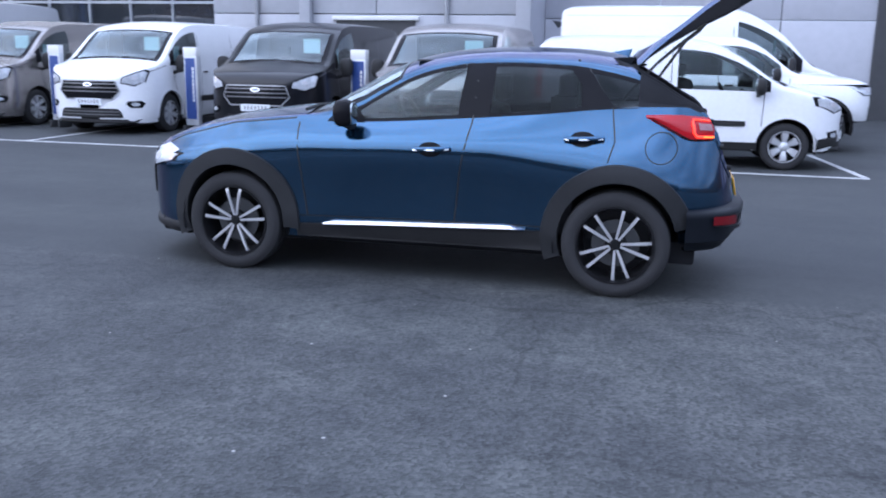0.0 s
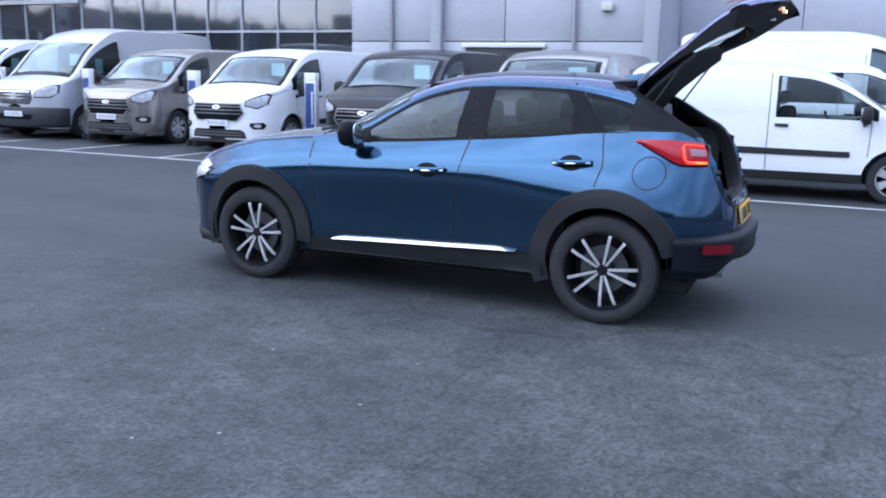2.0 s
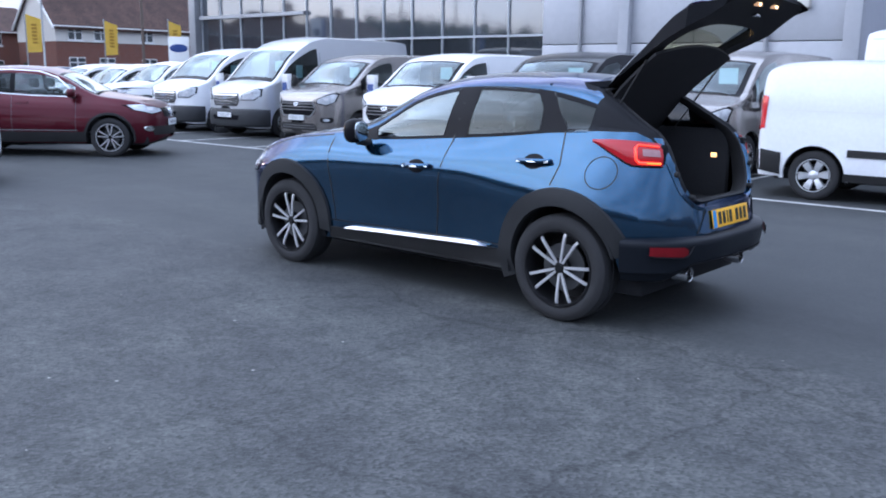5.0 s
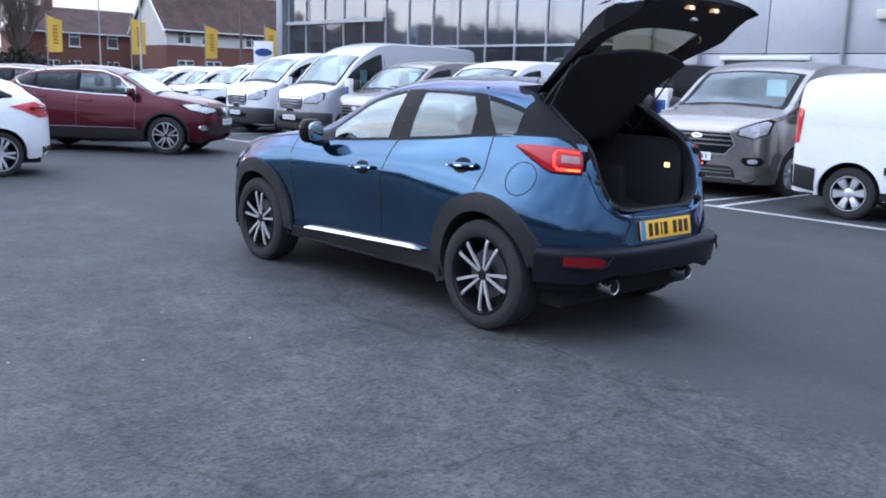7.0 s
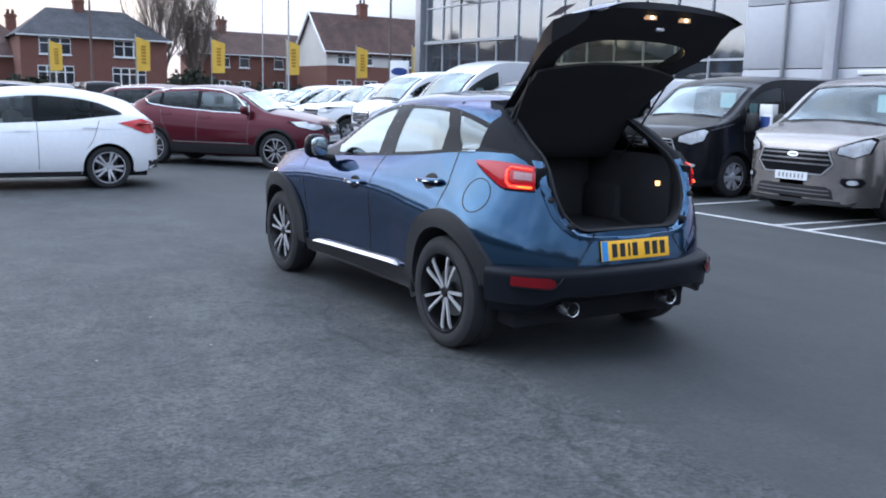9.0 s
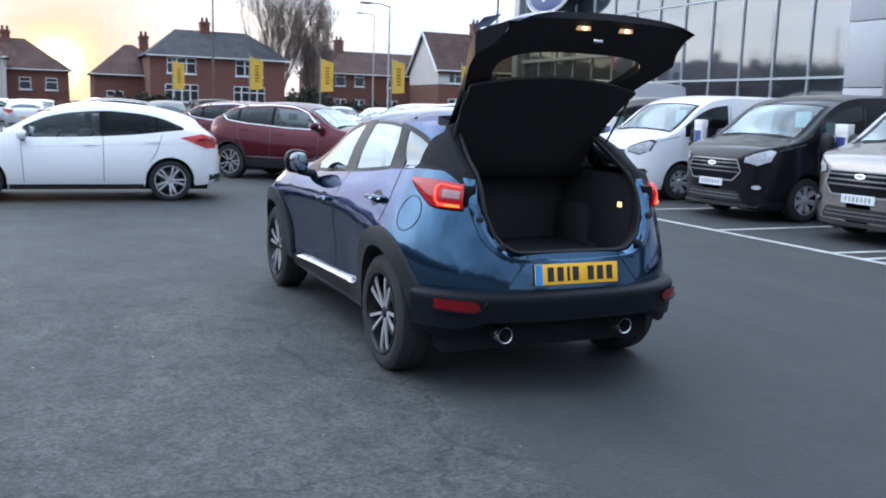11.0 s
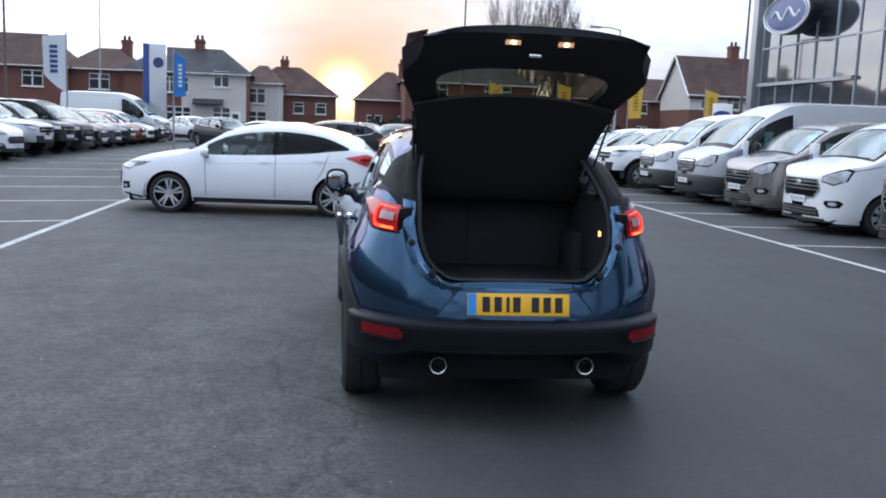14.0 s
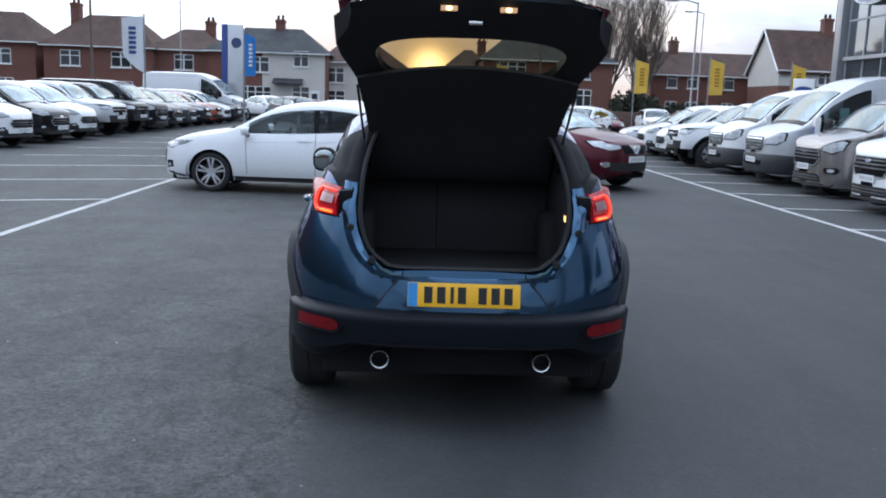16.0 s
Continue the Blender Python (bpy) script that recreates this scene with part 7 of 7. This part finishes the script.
# houses along the road
def house(x, y, w, d, eave, ridge, wall, roof, label, turn=0, gable=False, wins=(), chim=(), upper=None, hip=2.6, ends=False):
    """A house whose front looks along +x: width w along y, depth d, with real openings parts."""
    h = thing("house", label, "house", pose(x, y, 0, 0, 0, turn))
    body = Shape()
    if gable:
        body.prism([(-w / 2, 0), (w / 2, 0), (w / 2, eave), (0, ridge - 0.1), (-w / 2, eave)], "x", -d, 0)
    elif ends:
        body.prism([(-d, 0), (0, 0), (0, eave), (-d / 2, ridge - 0.15), (-d, eave)], "y", -w / 2, w / 2)
    else:
        body.box((-d, -w / 2, 0), (0, w / 2, eave))
    part("wall", body, wall, h)
    if upper and ends:
        part("upper_wall", Shape().prism([(-d - 0.03, upper[1]), (0.03, upper[1]), (0.03, eave), (-d / 2, ridge - 0.1), (-d - 0.03, eave)], "y", -w / 2 - 0.03, w / 2 + 0.03), upper[0], h)
    elif upper:
        part("upper_wall", Shape().box((-d - 0.03, -w / 2 - 0.03, upper[1]), (0.03, w / 2 + 0.03, eave)) if not gable else Shape().prism([(-w / 2 - 0.03, upper[1]), (w / 2 + 0.03, upper[1]), (w / 2 + 0.03, eave), (0, ridge - 0.05), (-w / 2 - 0.03, eave)], "x", -d, 0.03), upper[0], h)
    o, e = 0.35, eave - 0.05
    r = Shape()
    if gable:
        for sg in (1, -1):
            r.grid([[(0.3, sg * (w / 2 + o), e - 0.25), (-d - 0.3, sg * (w / 2 + o), e - 0.25)], [(0.3, 0, ridge), (-d - 0.3, 0, ridge)]])
            r.grid([[(0.3, sg * (w / 2 + o), e - 0.40), (-d - 0.3, sg * (w / 2 + o), e - 0.40)], [(0.3, 0, ridge - 0.15), (-d - 0.3, 0, ridge - 0.15)]])
    elif ends:
        for sg in (0, 1):
            x_eave = o if sg == 0 else -d - o
            for dz in (0.0, -0.14):
                r.grid([[(x_eave, -w / 2 - 0.3, e - 0.2 + dz), (x_eave, w / 2 + 0.3, e - 0.2 + dz)], [(-d / 2, -w / 2 - 0.3, ridge + dz), (-d / 2, w / 2 + 0.3, ridge + dz)]])
        for yy in (-w / 2 - 0.31, w / 2 + 0.31):
            part("barge_board", Shape().tube([(o, yy, e - 0.27), (-d / 2, yy, ridge - 0.07)], 0.09, 4).tube([(-d - o, yy, e - 0.27), (-d / 2, yy, ridge - 0.07)], 0.09, 4), "frame_w", h)
    else:
        v = [(o, -w / 2 - o, e), (o, w / 2 + o, e), (-d - o, w / 2 + o, e), (-d - o, -w / 2 - o, e), (-d / 2, -w / 2 + hip, ridge), (-d / 2, w / 2 - hip, ridge)]
        r.v, r.f = v, [(0, 1, 5, 4), (2, 3, 4, 5), (1, 2, 5), (3, 0, 4), (3, 2, 1, 0)]
    part("roof", r, roof, h)
    if not gable:
        part("gutter", Shape().box((o - 0.02, -w / 2 - o, e - 0.1), (o + 0.08, w / 2 + o, e)), "frame_w", h)
    for cy, top in chim:
        c = part("chimney", Shape().box((-d / 2 - 0.45, cy - 0.4, eave), (-d / 2 + 0.45, cy + 0.4, top)).box((-d / 2 - 0.52, cy - 0.47, top - 0.25), (-d / 2 + 0.52, cy + 0.47, top - 0.1)), "brick", h)
        for q in (-0.2, 0.2):
            part("chimney_pot", Shape().lathe([(0.11, top), (0.13, top + 0.1), (0.1, top + 0.4), (0.001, top + 0.4)], "z", (-d / 2, cy + q, 0), 10), "tile_r", c)
    for wy, wz, ww, wh in wins:
        fx = 0.05
        win = part("window", Shape().box((-0.02, wy - ww / 2, wz), (fx, wy + ww / 2, wz + wh)), "frame_w", h)
        n = max(1, round(ww / 0.7))
        for k in range(n):
            a = wy - ww / 2 + ww * k / n
            part("pane", Shape().box((fx, a + 0.06, wz + 0.07), (fx + 0.01, a + ww / n - 0.06, wz + wh * 0.62)), "pane", win)
            part("pane", Shape().box((fx, a + 0.06, wz + wh * 0.68), (fx + 0.01, a + ww / n - 0.06, wz + wh - 0.07)), "pane", win)
        part("sill", Shape().box((-0.02, wy - ww / 2 - 0.08, wz - 0.1), (fx + 0.08, wy + ww / 2 + 0.08, wz)), "frame_w", win)
    return h


two = lambda ys, a=3.6, b=0.9, w=1.7: [(y, a, w, 1.35) for y in ys] + [(y, b, w * 1.15, 1.5) for y in ys]
house(-75, 11.4, 11.6, 8, 5.55, 8.0, "brick", "slate", "red brick semi-detached house with hipped slate roof", wins=two((-3.2, 2.6), 4.0, 1.6, 2.4), chim=((-0.6, 8.8),))
house(-80, 4.7, 6.6, 8, 3.9, 6.7, "brick", "tile_r", "brown brick house with hipped tiled roof", wins=[(-1.6, 1.0, 1.4, 1.4), (1.4, 1.0, 1.4, 1.4)], chim=((1.3, 7.6),), hip=2.9)
house(-75, -13.5, 10.4, 8, 5.4, 7.7, "brick", "slate", "semi-detached house with white rendered front and slate roof", wins=two((-1.0,), 3.6, 0.9, 2.4) + two((3.0,), 4.2, 1.0, 1.3), chim=((0.6, 8.5),))
def porch(h, y, w, z, door_y):
    part("porch_roof", Shape().grid([[(0.02, y - w / 2, z + 0.4), (0.02, y + w / 2, z + 0.4)], [(0.95, y - w / 2, z), (0.95, y + w / 2, z)], [(0.95, y - w / 2, z - 0.1), (0.95, y + w / 2, z - 0.1)], [(0.02, y - w / 2, z - 0.1), (0.02, y + w / 2, z - 0.1)]]), "slate", h)
    door = part("door", Shape().box((0.0, door_y - 0.45, 0.1), (0.06, door_y + 0.45, 2.15), 0.01), "frame_w", h)
    part("door_pane", Shape().box((0.06, door_y - 0.25, 1.1), (0.07, door_y + 0.25, 1.9)), "pane", door)


part("render_front", Shape().box((-0.1, -0.4, 0), (0.02, 5.1, 5.5)), "render_w", [o for o in bpy.data.objects if o.name.startswith("house") and o.get("label", "").startswith("semi")][0])
porch([o for o in bpy.data.objects if o.get("label", "").startswith("semi-detached house with white")][0], 1.9, 2.6, 2.75, 4.2)
house(-78, -7.4, 3.4, 7, 4.9, 6.6, "render_w", "tile_r", "low cream rendered house with tiled roof", wins=two((-0.3,), 3.0, 0.8, 1.5), chim=(), hip=1.3)
house(-85.2, -5.4, 9.8, 7, 4.2, 7.0, "brick", "tile_r", "brown brick house with long hipped tiled roof", wins=[(3.4, 2.3, 1.0, 1.1), (1.2, 2.3, 1.0, 1.1)], chim=((-0.4, 7.7),), hip=3.7)
house(-75, -28.2, 9.4, 8, 5.4, 8.3, "brick", "tile_r", "brick semi-detached house with hipped brown roof", wins=two((-2.4, 2.0)), chim=((-3.2, 9.3),))
house(-76, -21.0, 6.0, 8, 5.4, 7.4, "brick", "tile_r", "smaller brick house with hipped brown roof", wins=two((0.0,)), chim=((1.5, 8.2),), hip=2.0)
house(-76, -40, 12, 8, 5.6, 8.4, "brick", "tile_r", "brick houses at the end of the road", wins=two((-3, 3)), chim=((0, 9.3),))
house(-82, 29.0, 13.0, 8, 5.0, 7.4, "brick", "tile_r", "long brick terrace with brown tiled roof", wins=two((-4.4, -2.4, 1.2, 4.4), 3.7, 0.9, 1.0), chim=((-3.4, 8.5),), hip=1.6)
house(-72.9, 39.4, 16, 7.2, 5.4, 9.1, "brick", "tile_r", "long house with white upper wall, brick base and brown gabled roof", ends=True, upper=("render_w", 4.0), wins=[(y, 4.15, 1.3, 1.05) for y in (-6.3, -3.9, 0.6, 3.6)] + [(y, 1.4, 1.5, 1.3) for y in (-6.2, -3.4, 0.8, 4.0)], chim=((-2.6, 10.2),))
# unseen walls south and east, added to darken low reflections in the paint
for a, b in (((-64, -38.3, 0), (-45, -38, 3.2)), ((-45, -38.3, 0), (40.3, -38, 7.0)), ((40, -38, 0), (40.3, 40, 4.0))):
    tagged(part("boundary_wall", Shape().box(a, b, 0.02), "wall_stone"), "plain unseen brick wall added to darken reflections in the car paint", "wall", kind="structure")
wall = part("boundary_wall", Shape().box((-64, -60, 0), (-63.7, 60, 1.3), 0.02), "wall_stone")
tagged(wall, "low brick boundary wall beside the road", "wall", kind="structure")


def clump(name, x, y, w, d, h, label, seed):
    """A dense evergreen mass: a lumpy core under a coat of small leaf sprays."""
    rnd = random.Random(seed)
    sh = Shape()
    for k in range(max(3, int(w / 0.9))):
        yy = y - w / 2 + w * (k + 0.5) / max(3, int(w / 0.9))
        hh = h * rnd.uniform(0.72, 0.95)
        c, r = Vector((x + rnd.uniform(-0.2, 0.2) * d, yy, hh * 0.5)), Vector((d * 0.42, max(0.55, w / max(3, int(w / 0.9)) * 0.62), hh * 0.5))
        sh.pod(c, r * 0.84, 1.0, 14)
        for q in range(420):
            u = Vector((rnd.gauss(0, 1), rnd.gauss(0, 1), rnd.gauss(0, 1))).normalized()
            p = c + Vector((u.x * r.x, u.y * r.y, u.z * r.z)) * rnd.uniform(0.72, 1.12)
            a = Vector((rnd.gauss(0, 1), rnd.gauss(0, 1), rnd.gauss(0, 1))).normalized() * rnd.uniform(0.12, 0.34)
            b = Vector((rnd.gauss(0, 1), rnd.gauss(0, 1), rnd.gauss(0, 1))).normalized() * rnd.uniform(0.12, 0.34)
            o = len(sh.v)
            sh.v += [tuple(p), tuple(p + a), tuple(p + a + b), tuple(p + b)]
            sh.f.append((o, o + 1, o + 2, o + 3))
    return tagged(part(name, sh, "hedge", fix=False), label, "hedge", kind="stuff")


clump("hedge", -72, 18.6, 4.0, 2.2, 3.6, "dark evergreen hedge beside the road", 1)
clump("tree_belt", -95, -92, 70, 6, 12, "dark belt of far trees beyond the houses", 8)
clump("hedge", -68, 4.4, 4.5, 1.4, 2.3, "dark hedge in front of the brown house", 5)
clump("hedge", -72, 24, 13, 1.6, 2.2, "dark low hedge in front of the terrace", 3)


def bare_tree(x, y, h, spread, seed):
    rnd = random.Random(seed)
    t = thing("tree", "tall bare winter tree with many upright twigs", "tree", pose(x, y, 0))
    trunk, crown = Shape(), Shape()
    trunk.tube([(0, 0, 0), (0.06, 0, h * 0.09), (0.0, 0.06, h * 0.19)], [0.55, 0.46, 0.42], 10)

    def limb(sh, p, d, ln, r, lvl):
        pts, rs = [p], [r]
        q = Vector(p)
        dd = Vector(d)
        for k in range(5):
            dd = (dd + Vector((rnd.gauss(0, 0.05), rnd.gauss(0, 0.05), 0.05 + 0.02 * lvl))).normalized()
            q = q + dd * ln / 5
            pts.append(q.copy())
            rs.append(r * (1 - 0.17 * (k + 1)))
        sh.tube(pts, [max(e, 0.009) for e in rs], (6, 5, 4, 3)[lvl])
        if lvl < 3:
            for k in range((8, 6, 5)[lvl]):
                i = rnd.choice((1, 2, 2, 3, 3, 4) if lvl else (1, 1, 2, 3, 4))
                a = rnd.uniform(0, 6.28)
                nd = (dd + Vector((math.cos(a), math.sin(a), 0)) * rnd.uniform(0.15, 0.5)).normalized()
                limb(crown, pts[i], nd, ln * rnd.uniform(0.42, 0.66), rs[i] * 0.5, lvl + 1)

    for k in range(9):
        a = k * 2.4
        lean = spread * math.sqrt((k + 0.4) / 9)
        limb(trunk, Vector((0, 0.05, h * rnd.uniform(0.13, 0.19))), Vector((math.cos(a) * lean, math.sin(a) * lean, 1)).normalized(), h * rnd.uniform(0.6, 0.72) * (1 - 0.12 * lean), 0.13, 0)
    part("trunk", trunk, "bark", t, fix=False)
    part("crown", crown, "bark", t, fix=False)
    return t


bare_tree(-78, 17.4, 14.0, 0.62, 7)
bare_tree(-79, 20.9, 11.5, 0.5, 11)
